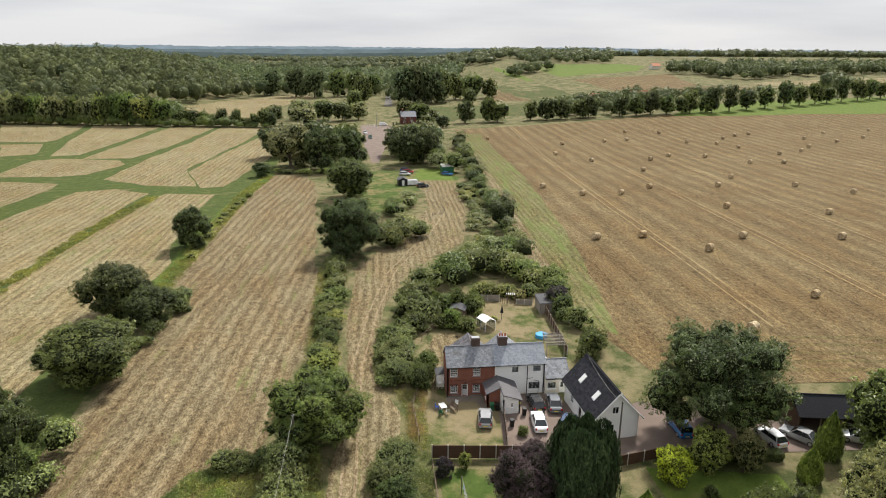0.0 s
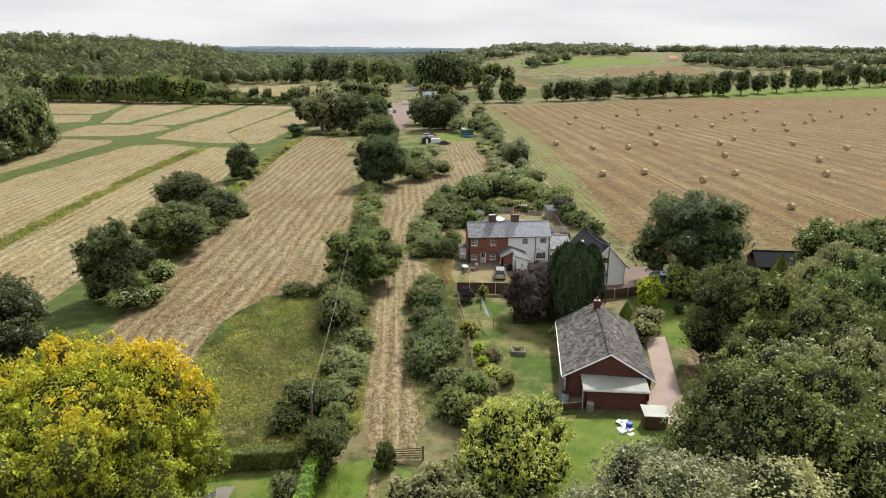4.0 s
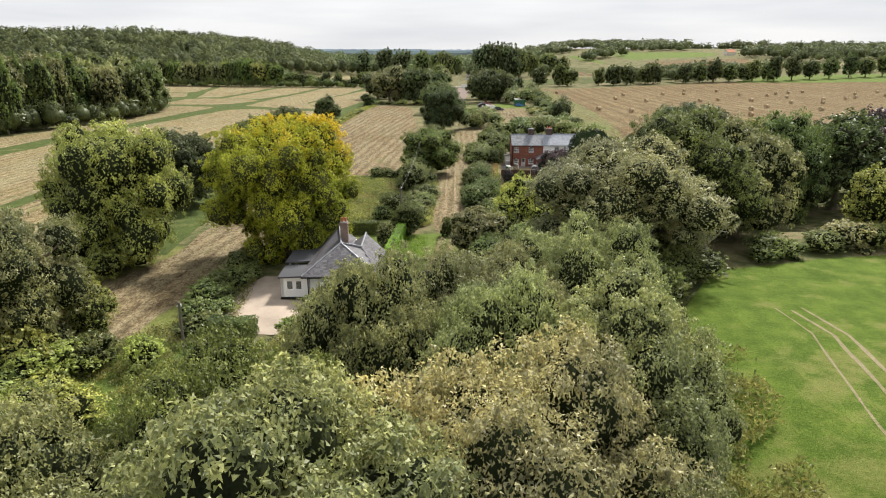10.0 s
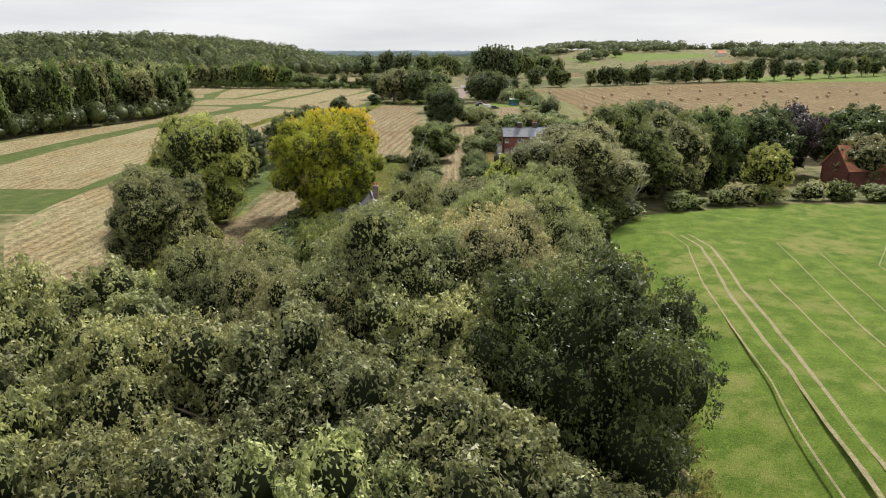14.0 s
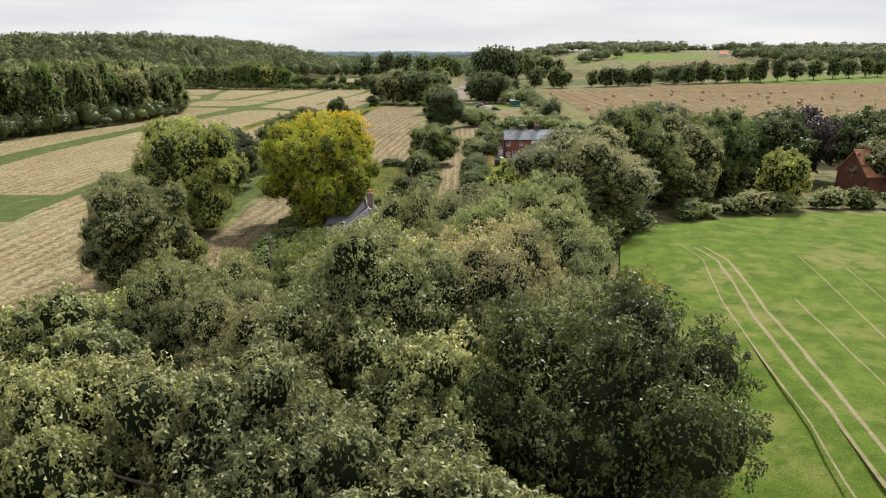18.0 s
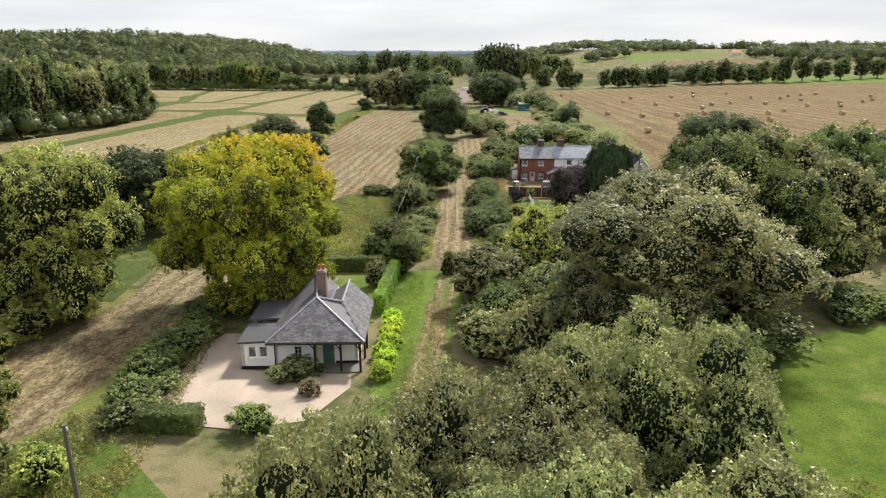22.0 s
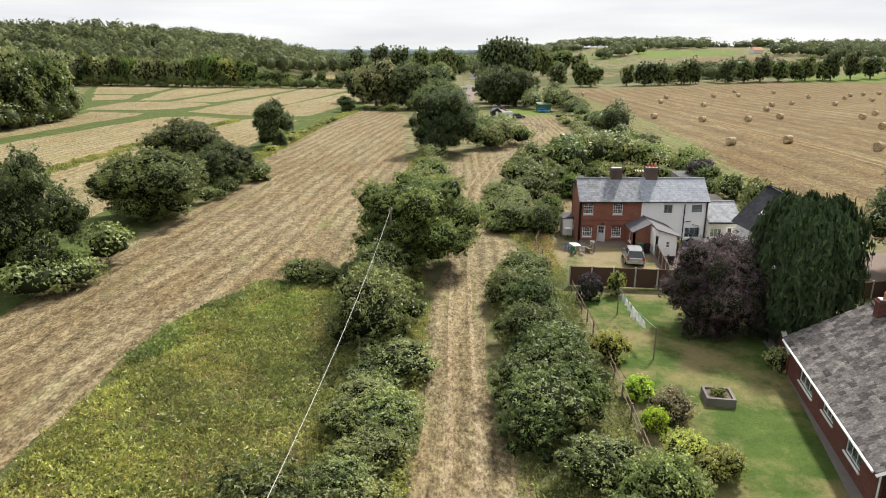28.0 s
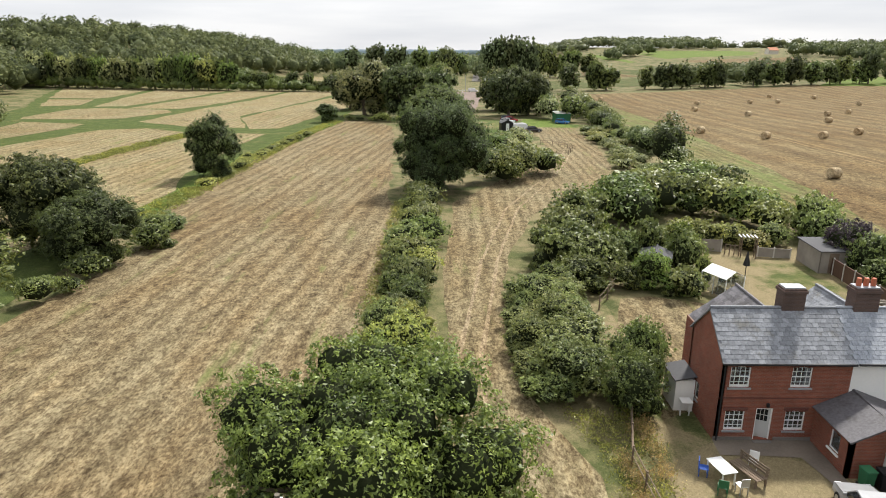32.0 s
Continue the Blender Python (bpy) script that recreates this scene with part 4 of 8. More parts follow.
thicket([(-18.6, -23.5), (-19, -27)], 1.5, 4.3, 3.2, [L_BRAMBLE, L_OAK], 1.8, BR)
thicket([(-17.2, -28), (-17.6, -36), (-18.3, -45)], 2.6, 1.7, 2.0, [L_BRAMBLE, L_OLIVE, L_BRAMBLE], 1.3, "low spreading bramble bush")
thicket([(-20.8, -44.5), (-21.8, -47.5)], 1.5, 3.3, 2.6, [L_OAK], 1.6, BR)
thicket([(-17, -47), (-18, -54)], 2, 3.4, 2.0, [L_OAK, L_BRAMBLE], 2.2, BR)
thicket([(-27, -13.5), (-20, -11.5)], 1, 1.9, 1.9, [L_OAK, L_BRAMBLE], 1.4, BR)
thicket([(-8.4, -37.5), (-7.9, -28), (-7.7, -20), (-7.2, -13)], 2.6, 2.8, 2.1, [L_BRAMBLE, L_BRAMBLE, L_OAK], 0.8, BR)
thicket([(-5.5, -48), (-6, -40)], 3, 2.6, 2.0, [L_BRAMBLE, L_WEED], 1.8, BR)
thicket([(-9.5, -75), (-10, -66), (-9.5, -57)], 3, 3.4, 2.6, [L_BRAMBLE, L_BRAMBLE, L_GREY], 1.9, BR)
thicket([(-5.5, -78), (-5, -68), (-6, -58)], 4, 4.4, 3.0, [L_BRAMBLE, L_OLIVE, L_GREY], 2.2, BR)
thicket([(-6.3, 4), (-6.4, 12), (-5.8, 21)], 3.2, 2.5, 2.2, [L_BRAMBLE, L_BRAMBLE, L_OAK], 0.8, BR)
thicket([(-7.9, 6), (-7.8, 20)], 1.0, 1.4, 1.6, [L_BRAMBLE, L_OLIVE], 1.0, "low spreading bramble bush")
thicket([(-3.5, 1.5), (-2.2, 9)], 1.6, 3.4, 1.8, [L_BRAMBLE, L_OAK], 2.0, BR)
thicket([(-2.8, 22), (-1.6, 32), (1.5, 38.8)], 2.6, 4.4, 3.0, [L_BRAMBLE, L_OAK, L_OAK], 2.4, BR)
thicket([(1.2, 22.5), (4.5, 22.8), (7.2, 22)], 2.4, 2.9, 2.1, [L_OAK, L_GREEN, L_BRAMBLE], 1.5, "dense green garden bush")
thicket([(1, 26.5), (3.5, 32), (8.4, 30.5), (9.5, 27)], 2.2, 3.2, 2.1, [L_BRAMBLE, L_GREEN, L_OAK], 1.9, "dense green garden bush")
thicket([(11, 36.5), (20, 35)], 2, 2.2, 1.8, [L_FRESH, L_WEED, L_BRAMBLE], 1.7, "weedy bush behind the garden fence")
plant("shrub", 23.4, 28.3, 4.6, 2.6, L_COPPER, "bramble", "dark purple-leaved bush beside the outhouse", "bush", 0.0)
plant("shrub", 8.6, 24.6, 2.6, 0.9, L_FRESH, "bramble", "upright bright green garden shrub", "bush", 0.0)
plant("shrub", 11.2, 25.2, 0.9, 0.9, L_AIRY, "bramble", "low yellow-green garden shrub", "bush", 0.0)
thicket([(4.5, 43), (9.5, 50), (16, 52), (24, 42)], 6, 4.4, 3.3, [L_BRAMBLE, L_OAK, L_BRAMBLE], 1.5, BR)
thicket([(11, 58), (16, 61), (23, 56)], 5, 4.2, 3.0, [L_BRAMBLE, L_OAK, L_DARK], 2.0, BR)
thicket([(23.5, 20), (24.5, 40)], 2.5, 3.6, 2.4, [L_OAK, L_BRAMBLE], 2.2, BR)
thicket([(22, 7), (24.5, 14)], 1.5, 3.8, 2.4, [L_OAK, L_BRAMBLE], 2.4, BR)
thicket([(17, 66), (19, 84), (20.5, 110), (22, 140)], 5, 1.8, 2.2, [L_WEED, L_BRAMBLE, L_GREY], 1.9, "low weedy bank with brambles")
thicket([(24, 62), (25, 80)], 2, 3.2, 2.4, [L_BRAMBLE, L_OAK], 2.4, BR)
thicket([(24, 80), (25.5, 90)], 2.5, 7.5, 3.2, [L_DARK], 3.6, "tall dark hedgerow bush")
thicket([(25, 97), (26.2, 120), (26.4, 140)], 4, 3.8, 2.8, [L_BRAMBLE, L_OAK], 2.7, BR)
thicket([(26.4, 140), (28, 170), (30.5, 200), (33, 240)], 3, 5.5, 3.4, [L_DARK, L_OAK], 3.6, "tall dark hedgerow bush")
thicket([(20, 165), (18, 200), (24, 250)], 6, 7, 4.0, [L_DARK, L_OAK, L_GREY], 6, "tall dark hedgerow bush")
thicket([(-7, 69), (-1.5, 75), (1, 82)], 6, 4.4, 3.2, [L_BRAMBLE, L_OAK, L_BRAMBLE], 1.8, BR)
thicket([(-4, 97), (-1, 108), (3, 117)], 4.5, 3.4, 2.8, [L_BRAMBLE, L_OAK, L_OLIVE], 2.2, BR)
thicket([(-16.5, 54), (-19, 47)], 1.5, 2.6, 1.6, [L_OAK, L_DARK], 2.2, BR)
thicket([(-16, 104), (-12, 112)], 3, 3.5, 2.6, [L_OAK], 3.2, BR)
thicket([(-46, 168), (-30, 163), (-20, 165)], 3, 2.2, 2.4, [L_BRAMBLE, L_FRESH], 3.2, BR)
thicket([(-45, 18), (-44, 34), (-46, 42)], 2, 2.2, 2.0, [L_BRAMBLE, L_OAK], 2.6, BR)
thicket([(-47, -4), (-46, -20)], 3, 3, 2.4, [L_BRAMBLE, L_OAK], 3.0, BR)
thicket([(-49, 62), (-50, 90), (-47, 128)], 1.5, 1.2, 1.4, [L_WEED, L_FRESH], 4, "low green ditch weeds")
thicket([(-34.6, -84), (-35, -74), (-34.8, -62)], 2.2, 1.9, 2.0, [L_BRAMBLE, L_OAK, L_BRAMBLE], 1.6, "bramble bank beside the drive")
thicket([(-35.5, -90), (-40, -90), (-42, -98), (-36, -100)], 3, 3.0, 2.3, [L_FRESH, L_BRAMBLE, L_FRESH], 2.2, BR)
thicket([(-46, -102), (-36, -107), (-26, -108)], 4, 3.6, 2.8, [L_FRESH, L_BRAMBLE, L_GREY], 2.2, BR)
plant("tree", -42.2, -85.5, 4.8, 2.6, L_FRESH, "mid", "young bright green tree beside the mown strip", stem=0.05)
thicket([(-48, -62), (-50, -84), (-44, -94)], 3, 3.6, 2.6, [L_BRAMBLE, L_FRESH], 3.2, BR)
thicket([(14, -77), (24, -73.5), (36, -70), (50, -70), (70, -70)], 1.5, 2.2, 2.2, [L_OAK, L_GREY, L_BRAMBLE], 2.8, BR)
thicket([(0.2, -69.5), (2.2, -75)], 3, 3.6, 2.4, [L_BRAMBLE, L_WILLOW], 1.5, BR)
thicket([(-1, -84), (4, -79), (10, -76)], 4, 3.6, 2.8, [L_BRAMBLE, L_OAK, L_GREY], 1.8, BR)
thicket([(1, -76), (6, -66), (12, -60)], 4, 4, 3, [L_OAK, L_DARK], 2.6, BR)
thicket([(-2, -94), (4, -84), (10, -79)], 3, 3.2, 2.6, [L_BRAMBLE, L_OAK], 3, BR)
thicket([(56, -8), (70, -12), (100, -18), (160, -26)], 2, 3, 2.6, [L_OAK, L_BRAMBLE], 4.5, BR)
for x, y, h, r, mat, label in ((-13.2, -53.2, 2.6, 1.2, L_OAK, "small dark bush beside the gate"), (-2.1, -16.6, 2.3, 1.3, L_COPPER, "dark purple shrub by the fence"),
                               (-3.0, -27.5, 2.1, 1.4, L_AIRY, "rounded garden shrub by the fence"), (-2.6, -32.5, 1.5, 1.0, L_LIME, "yellow-leaved shrub beside the lawn"),
                               (-1.3, -34.6, 1.8, 1.5, L_RUSSET, "garden shrub with orange flowers"), (-2.6, -36, 1.5, 0.9, L_LIME, "yellow-leaved shrub beside the lawn"),
                               (-2.1, -38.6, 1.7, 1.3, L_AIRY, "variegated yellow-green garden shrub"), (-0.7, -39.8, 1.6, 1.4, L_FRESH, "bright green rounded garden shrub"),
                               (-2.6, -41.5, 1.5, 1.1, L_OLIVE, "rounded garden shrub by the fence"), (7.4, -28.6, 1.5, 1.0, L_OLIVE, "garden shrub by the brick wall"),
                               (0.3, -15.4, 2.2, 0.9, L_FRESH, "young green shrub by the fence"), (17.5, -30, 2.6, 2.2, L_OLIVE, "flowering shrub beside the drive"),
                               (19.5, -27, 2.8, 2.4, L_GREY, "flowering shrub beside the drive"), (25, -23.5, 1.6, 0.9, L_DARK, "small dark bush on the lawn"),
                               (-20.7, -57.5, 3.0, 1.5, L_GREY, "silver-green garden shrub beside the hedge"), (-24.4, -77.4, 1.7, 1.9, L_OAK, "dark evergreen shrub before the cottage"),
                               (-25.8, -78.2, 1.4, 1.2, L_OLIVE, "mixed shrub bed before the cottage"), (-23.2, -80, 1.3, 1.0, L_RUSSET, "hydrangea bush with pink flower heads"),
                               
                               (-26, -84.6, 1.8, 1.8, L_OAK, "dark shrub by the drive"), (9.5, -57.5, 1.0, 0.8, L_FRESH, "small green shrub on the lawn"), (16, -13.4, 1.6, 1.0, L_OAK, "low dark green shrub by the wall"),
                               (8.3, -9.6, 1.3, 0.9, L_OAK, "clipped box shrub in the parking yard")):
    plant("shrub", x, y, h, r, mat, "bramble" if y < -15 and x < 6 else "bush", label, "bush", 0.0)
plant("shrub", 2.0, -32.7, 0.55, 0.55, L_FRESH, "bush", "small green plants in the stone planter", "bush", 0.0, base=0.36)
for k in range(7):
    plant("shrub", -18.3 + 0.2 * (k % 2), -77.5 + 1.7 * k, 1.5, 1.15, L_LIME, "bramble", "golden yellow-green shrub beside the cottage", "bush", 0.0, "golden shrubs")


def clipped_hedge(x0, y0, x1, y1, w, h, mat, label, seed):
    """A trimmed hedge: a box of dense small leaves over a solid core, dark for inner shade."""
    r = np.random.default_rng(seed)
    d = math.hypot(x1 - x0, y1 - y0)
    root = tagged(new("clipped_hedge"), label, "hedge", "clipped hedges")
    root.matrix_world = pose(x0, y0, land(x0, y0), 0, 0, math.degrees(math.atan2(y1 - y0, x1 - x0)))
    areas = np.array([d * w, d * h, d * h, w * h, w * h])
    n = int(areas.sum() * 230)
    side = r.choice(5, n, p=areas / areas.sum())
    p = np.stack([r.uniform(0, d, n), r.uniform(-w / 2, w / 2, n), r.uniform(0, h, n)], 1)
    way = np.zeros((n, 3))
    for k, (ax, val, sgn) in enumerate(((2, h, 1), (1, w / 2, 1), (1, -w / 2, -1), (0, 0, -1), (0, d, 1))):
        p[side == k, ax] = val
        way[side == k, ax] = sgn
    p += way * (0.07 * np.sin(p[:, 0:1] * 2.1) + 0.06 * np.sin(p[:, 0:1] * 5.3 + p[:, 2:3] * 4) + r.normal(0, 0.05, (n, 1)))
    me = leaf_mesh("foliage", p, way + np.array((0, 0, 0.3)), 0.06 * r.uniform(0.6, 1.4, n), r, 0.5)
    me.materials.append(mat)
    new("foliage", me).parent = root
    bm = bmesh.new()
    bmesh.ops.create_cube(bm, size=1, matrix=Matrix.Translation((d / 2, 0, h / 2 - 0.08)) @ Matrix.Diagonal((d - 0.2, w - 0.2, h - 0.16, 1)))
    me = bpy.data.meshes.new("core")
    bm.to_mesh(me)
    bm.free()
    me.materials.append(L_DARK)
    new("core", me).parent = root


clipped_hedge(-19.7, -65, -18.9, -52.8, 1.0, 1.9, L_HEDGE, "clipped bright green hedge beside the lawn", 1)
clipped_hedge(-30, -52.6, -20.6, -52.3, 0.9, 1.7, L_OAK, "dark green hedge behind the cottage lawn", 2)
clipped_hedge(-33.2, -84.4, -29.3, -84.5, 1.5, 1.5, L_DARK, "clipped dark hedge by the drive", 3)
clipped_hedge(22.5, -16.9, 36, -18.4, 1.2, 1.6, L_DARK, "clipped dark green hedge before the yard", 4)

# far trees
far_rng = random.Random(31)
for k in range(17):
    u = k / 16
    if k in (3, 9):
        continue
    x = 52 + 165 * u + far_rng.uniform(-2.5, 2.5)
    plant("tree", x, 330 + 0.13 * (x - 52) + far_rng.uniform(-2, 2), far_rng.uniform(12, 17), far_rng.uniform(5.4, 7.6), far_rng.choice([L_DARK, L_OAK, L_OAK]), "far",
          "dark parkland tree in a row behind the stubble", group="far tree row", stem=0.08)
for k in range(12):
    x = 222 + 17 * k + far_rng.uniform(-3, 3)
    plant("tree", x, 352 + 0.42 * (x - 222), far_rng.uniform(14, 19), far_rng.uniform(5.5, 7.5), far_rng.choice([L_DARK, L_OAK]), "far", "dark parkland tree in a row behind the stubble", group="far tree row", stem=0.14)
for k in range(38):
    x = -250 + 5.0 * k + far_rng.uniform(-1.2, 1.2)
    tall = x < -128
    if -128 < x < -121:
        continue
    plant("tree", x, 314 - 0.155 * (x + 68) + far_rng.uniform(-2, 3), far_rng.uniform(14, 20) if tall else far_rng.uniform(5, 12), far_rng.uniform(5, 7) if tall else far_rng.uniform(3.2, 5.2),
          far_rng.choice([L_GREEN, L_OLIVE, L_FRESH, L_OAK]) if tall else far_rng.choice([L_DARK, L_OAK]), "far", "green tree in the line behind the strip fields", group="field tree line", stem=0.08)


def wood_foot(y):
    return float(np.interp(y, (20, 30, 62, 97, 128, 141), (-142, -139, -132, -122, -124, -127)))


for k in range(46):
    u = far_rng.random()
    y = 22 + 117 * (k / 45)
    plant("tree", wood_foot(y) - 4 - 26 * u * far_rng.random() - (8 if k % 2 else 0), y, far_rng.uniform(17, 23), far_rng.uniform(5.0, 7.2), far_rng.choice([L_GREY, L_OAK, L_OLIVE]), "poplar",
          "tall grey-green poplar at the wood's edge", group="poplar wood", stem=0.05)
for x, y, h, r in ((18, 470, 30, 12), (30, 476, 32, 13), (42, 472, 31, 12), (52, 480, 27, 11), (36, 486, 31, 11), (-22, 560, 24, 11), (-38, 552, 25, 10), (-58, 540, 26, 12), (-75, 545, 27, 12),
                   (-100, 566, 25, 12), (-14, 470, 24, 9), (-20, 440, 15, 8), (66, 505, 24, 9), (80, 500, 23, 10), (95, 500, 17, 9), (70, 450, 13, 7), (-3, 575, 20, 8)):
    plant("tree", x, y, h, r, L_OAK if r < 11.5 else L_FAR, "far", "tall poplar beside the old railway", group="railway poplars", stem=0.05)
for x, y, h, r in ((-38, 350, 14, 9), (-26, 345, 13, 8), (-52, 352, 13, 9), (-68, 345, 10, 7), (-48, 322, 12, 9), (-16, 350, 12, 7), (14, 372, 12, 6), (21, 335, 13, 7), (30, 330, 9, 5), (24, 300, 8, 6),
                   (33, 306, 7, 5), (12, 250, 9, 6), (22, 268, 8, 6), (-30, 210, 15, 9), (-48, 205, 14, 9), (-20, 215, 13, 8), (3, 205, 14, 8), (14, 204, 13, 7)):
    plant("tree", x, y, h, r, far_rng.choice([L_DARK, L_OAK, L_OLIVE]), "far", "rounded green tree beyond the paddock", stem=0.1)


def scatter(poly, gap, seed, h, rad):
    r = random.Random(seed)
    xs, ys = [p[0] for p in poly], [p[1] for p in poly]
    out = []
    y = min(ys)
    while y < max(ys):
        x = min(xs)
        while x < max(xs):
            a, b = x + r.uniform(-0.45, 0.45) * gap, y + r.uniform(-0.45, 0.45) * gap
            if inside(a, b, poly):
                s = r.uniform(0.75, 1.25)
                out.append((a, b, h * s, rad * r.uniform(0.85, 1.2)))
            x += gap
        y += gap
    return out


HILLTOP = [(336, 672), (377, 590), (520, 652), (640, 660), (760, 780), (467, 757), (374, 745)]
VILLAGE = [(140, 415), (228, 443), (210, 390), (180, 355), (120, 352), (112, 380)]
SLOPE_HEDGE = [(232, 448), (370, 456), (345, 440), (222, 425)]
CLUMP = [(336, 436), (387, 440), (433, 485), (383, 468)]
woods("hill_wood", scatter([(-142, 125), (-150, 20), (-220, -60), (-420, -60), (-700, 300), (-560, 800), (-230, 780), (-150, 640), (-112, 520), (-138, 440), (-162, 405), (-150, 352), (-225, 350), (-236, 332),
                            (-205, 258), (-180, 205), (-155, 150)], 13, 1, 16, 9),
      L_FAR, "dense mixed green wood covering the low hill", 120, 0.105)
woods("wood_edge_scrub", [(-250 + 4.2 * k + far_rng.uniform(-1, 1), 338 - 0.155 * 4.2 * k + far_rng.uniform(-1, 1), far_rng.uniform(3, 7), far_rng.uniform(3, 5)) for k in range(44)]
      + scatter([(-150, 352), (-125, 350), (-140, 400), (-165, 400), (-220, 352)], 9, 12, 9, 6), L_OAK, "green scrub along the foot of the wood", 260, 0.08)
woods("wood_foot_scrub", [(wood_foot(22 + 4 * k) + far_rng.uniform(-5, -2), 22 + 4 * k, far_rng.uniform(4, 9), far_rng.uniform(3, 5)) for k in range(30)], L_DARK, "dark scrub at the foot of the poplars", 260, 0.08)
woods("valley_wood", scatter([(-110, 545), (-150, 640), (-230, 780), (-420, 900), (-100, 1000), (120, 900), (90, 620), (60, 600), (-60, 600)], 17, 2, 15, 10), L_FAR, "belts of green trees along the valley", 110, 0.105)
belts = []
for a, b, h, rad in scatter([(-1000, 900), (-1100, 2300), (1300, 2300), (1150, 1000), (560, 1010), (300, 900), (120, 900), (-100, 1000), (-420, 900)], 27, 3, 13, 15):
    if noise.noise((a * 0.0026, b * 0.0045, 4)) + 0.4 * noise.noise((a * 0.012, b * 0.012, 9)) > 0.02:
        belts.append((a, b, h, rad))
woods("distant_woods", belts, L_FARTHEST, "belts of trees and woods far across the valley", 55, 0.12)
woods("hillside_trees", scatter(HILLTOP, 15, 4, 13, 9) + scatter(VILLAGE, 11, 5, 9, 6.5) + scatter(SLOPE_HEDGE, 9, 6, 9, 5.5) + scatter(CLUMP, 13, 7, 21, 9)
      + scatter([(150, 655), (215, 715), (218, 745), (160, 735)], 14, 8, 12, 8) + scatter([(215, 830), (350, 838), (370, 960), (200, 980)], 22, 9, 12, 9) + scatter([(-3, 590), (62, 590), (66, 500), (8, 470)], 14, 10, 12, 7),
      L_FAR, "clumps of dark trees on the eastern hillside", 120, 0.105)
# blue distance: low ridges far beyond the valley, haze painted as a blue-grey glow
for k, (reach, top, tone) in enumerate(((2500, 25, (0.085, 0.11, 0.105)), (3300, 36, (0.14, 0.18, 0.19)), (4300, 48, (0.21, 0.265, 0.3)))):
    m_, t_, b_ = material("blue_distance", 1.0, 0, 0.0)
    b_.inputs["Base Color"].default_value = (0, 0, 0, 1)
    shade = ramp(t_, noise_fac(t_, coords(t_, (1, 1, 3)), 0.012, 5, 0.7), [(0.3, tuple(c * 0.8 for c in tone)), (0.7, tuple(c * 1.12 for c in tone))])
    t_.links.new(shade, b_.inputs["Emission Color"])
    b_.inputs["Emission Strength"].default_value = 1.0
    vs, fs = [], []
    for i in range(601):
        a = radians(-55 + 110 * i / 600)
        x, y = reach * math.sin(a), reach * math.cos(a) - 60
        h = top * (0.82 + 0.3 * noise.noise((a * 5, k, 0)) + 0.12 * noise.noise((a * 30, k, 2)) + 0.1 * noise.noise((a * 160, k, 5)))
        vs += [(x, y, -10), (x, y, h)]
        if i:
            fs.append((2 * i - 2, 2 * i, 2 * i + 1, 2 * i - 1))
    tagged(mesh_object("backdrop", vs, fs, m_), "glowing backdrop of a low wooded ridge, haze in its blue-grey", "backdrop", kind="structure")


# ---- building materials ----


def brickwork(name, a, b_, mortar):
    m, t, b = material(name, 0.9, 0, 0.15)
    v = coords(t, source="Object")
    sep = t.nodes.new("ShaderNodeSeparateXYZ")
    t.links.new(v, sep.inputs[0])
    flat = t.nodes.new("ShaderNodeCombineXYZ")
    t.links.new(math_node(t, 'ADD', sep.outputs[0], sep.outputs[1]), flat.inputs[0])
    t.links.new(sep.outputs[2], flat.inputs[1])
    br = node(t, "ShaderNodeTexBrick", Scale=1.0)
    br.inputs["Brick Width"].default_value = 0.225
    br.inputs["Row Height"].default_value = 0.075
    br.inputs["Mortar Size"].default_value = 0.008
    br.inputs["Color1"].default_value = (*a, 1)
    br.inputs["Color2"].default_value = (*b_, 1)
    br.inputs["Mortar"].default_value = (*mortar, 1)
    t.links.new(flat.outputs[0], br.inputs["Vector"])
    stain = noise_fac(t, v, 0.7, 6, 0.65)
    col = blend(t, 0.65, br.outputs["Color"], ramp(t, stain, [(0.3, (0.6, 0.55, 0.55)), (0.65, (1.1, 1.0, 1.0))]), 'MULTIPLY')
    t.links.new(col, b.inputs["Base Color"])
    bump(t, b, br.outputs["Fac"], -0.4, 0.01)
    return m


def slates(name, lo, hi, rough=0.45, moss=(0.12, 0.12, 0.08), moss_at=0.62, spec=0.4, grain=0.5):
    m, t, b = material(name, rough, 0, spec)
    info = t.nodes.new("ShaderNodeObjectInfo")
    geo = t.nodes.new("ShaderNodeNewGeometry")
    v = coords(t, source="Position")
    both = math_node(t, 'FRACT', math_node(t, 'ADD', info.outputs["Random"], geo.outputs["Random Per Island"]))
    col = ramp(t, both, [(0.0, lo), (1.0, hi)])
    stain = noise_fac(t, v, 1.1, 6, 0.7)
    col = blend(t, ramp(t, stain, [(moss_at, (0, 0, 0)), (moss_at + 0.15, (0.8, 0.8, 0.8))]), col, moss)
    col = blend(t, grain, col, ramp(t, noise_fac(t, v, 7, 5, 0.7), [(0.36, (0.6, 0.6, 0.6)), (0.64, (1.45, 1.45, 1.42))]), 'MULTIPLY')
    t.links.new(col, b.inputs["Base Color"])
    bump(t, b, stain, 0.25, 0.02)
    return m


M_BRICK = brickwork("red_brick", (0.27, 0.095, 0.06), (0.2, 0.07, 0.048), (0.24, 0.17, 0.13))
M_BROWNBRICK = brickwork("brown_brick", (0.16, 0.055, 0.04), (0.12, 0.042, 0.034), (0.16, 0.12, 0.1))
M_OLDBRICK = brickwork("sooty_brick", (0.125, 0.085, 0.07), (0.09, 0.066, 0.058), (0.14, 0.12, 0.105))
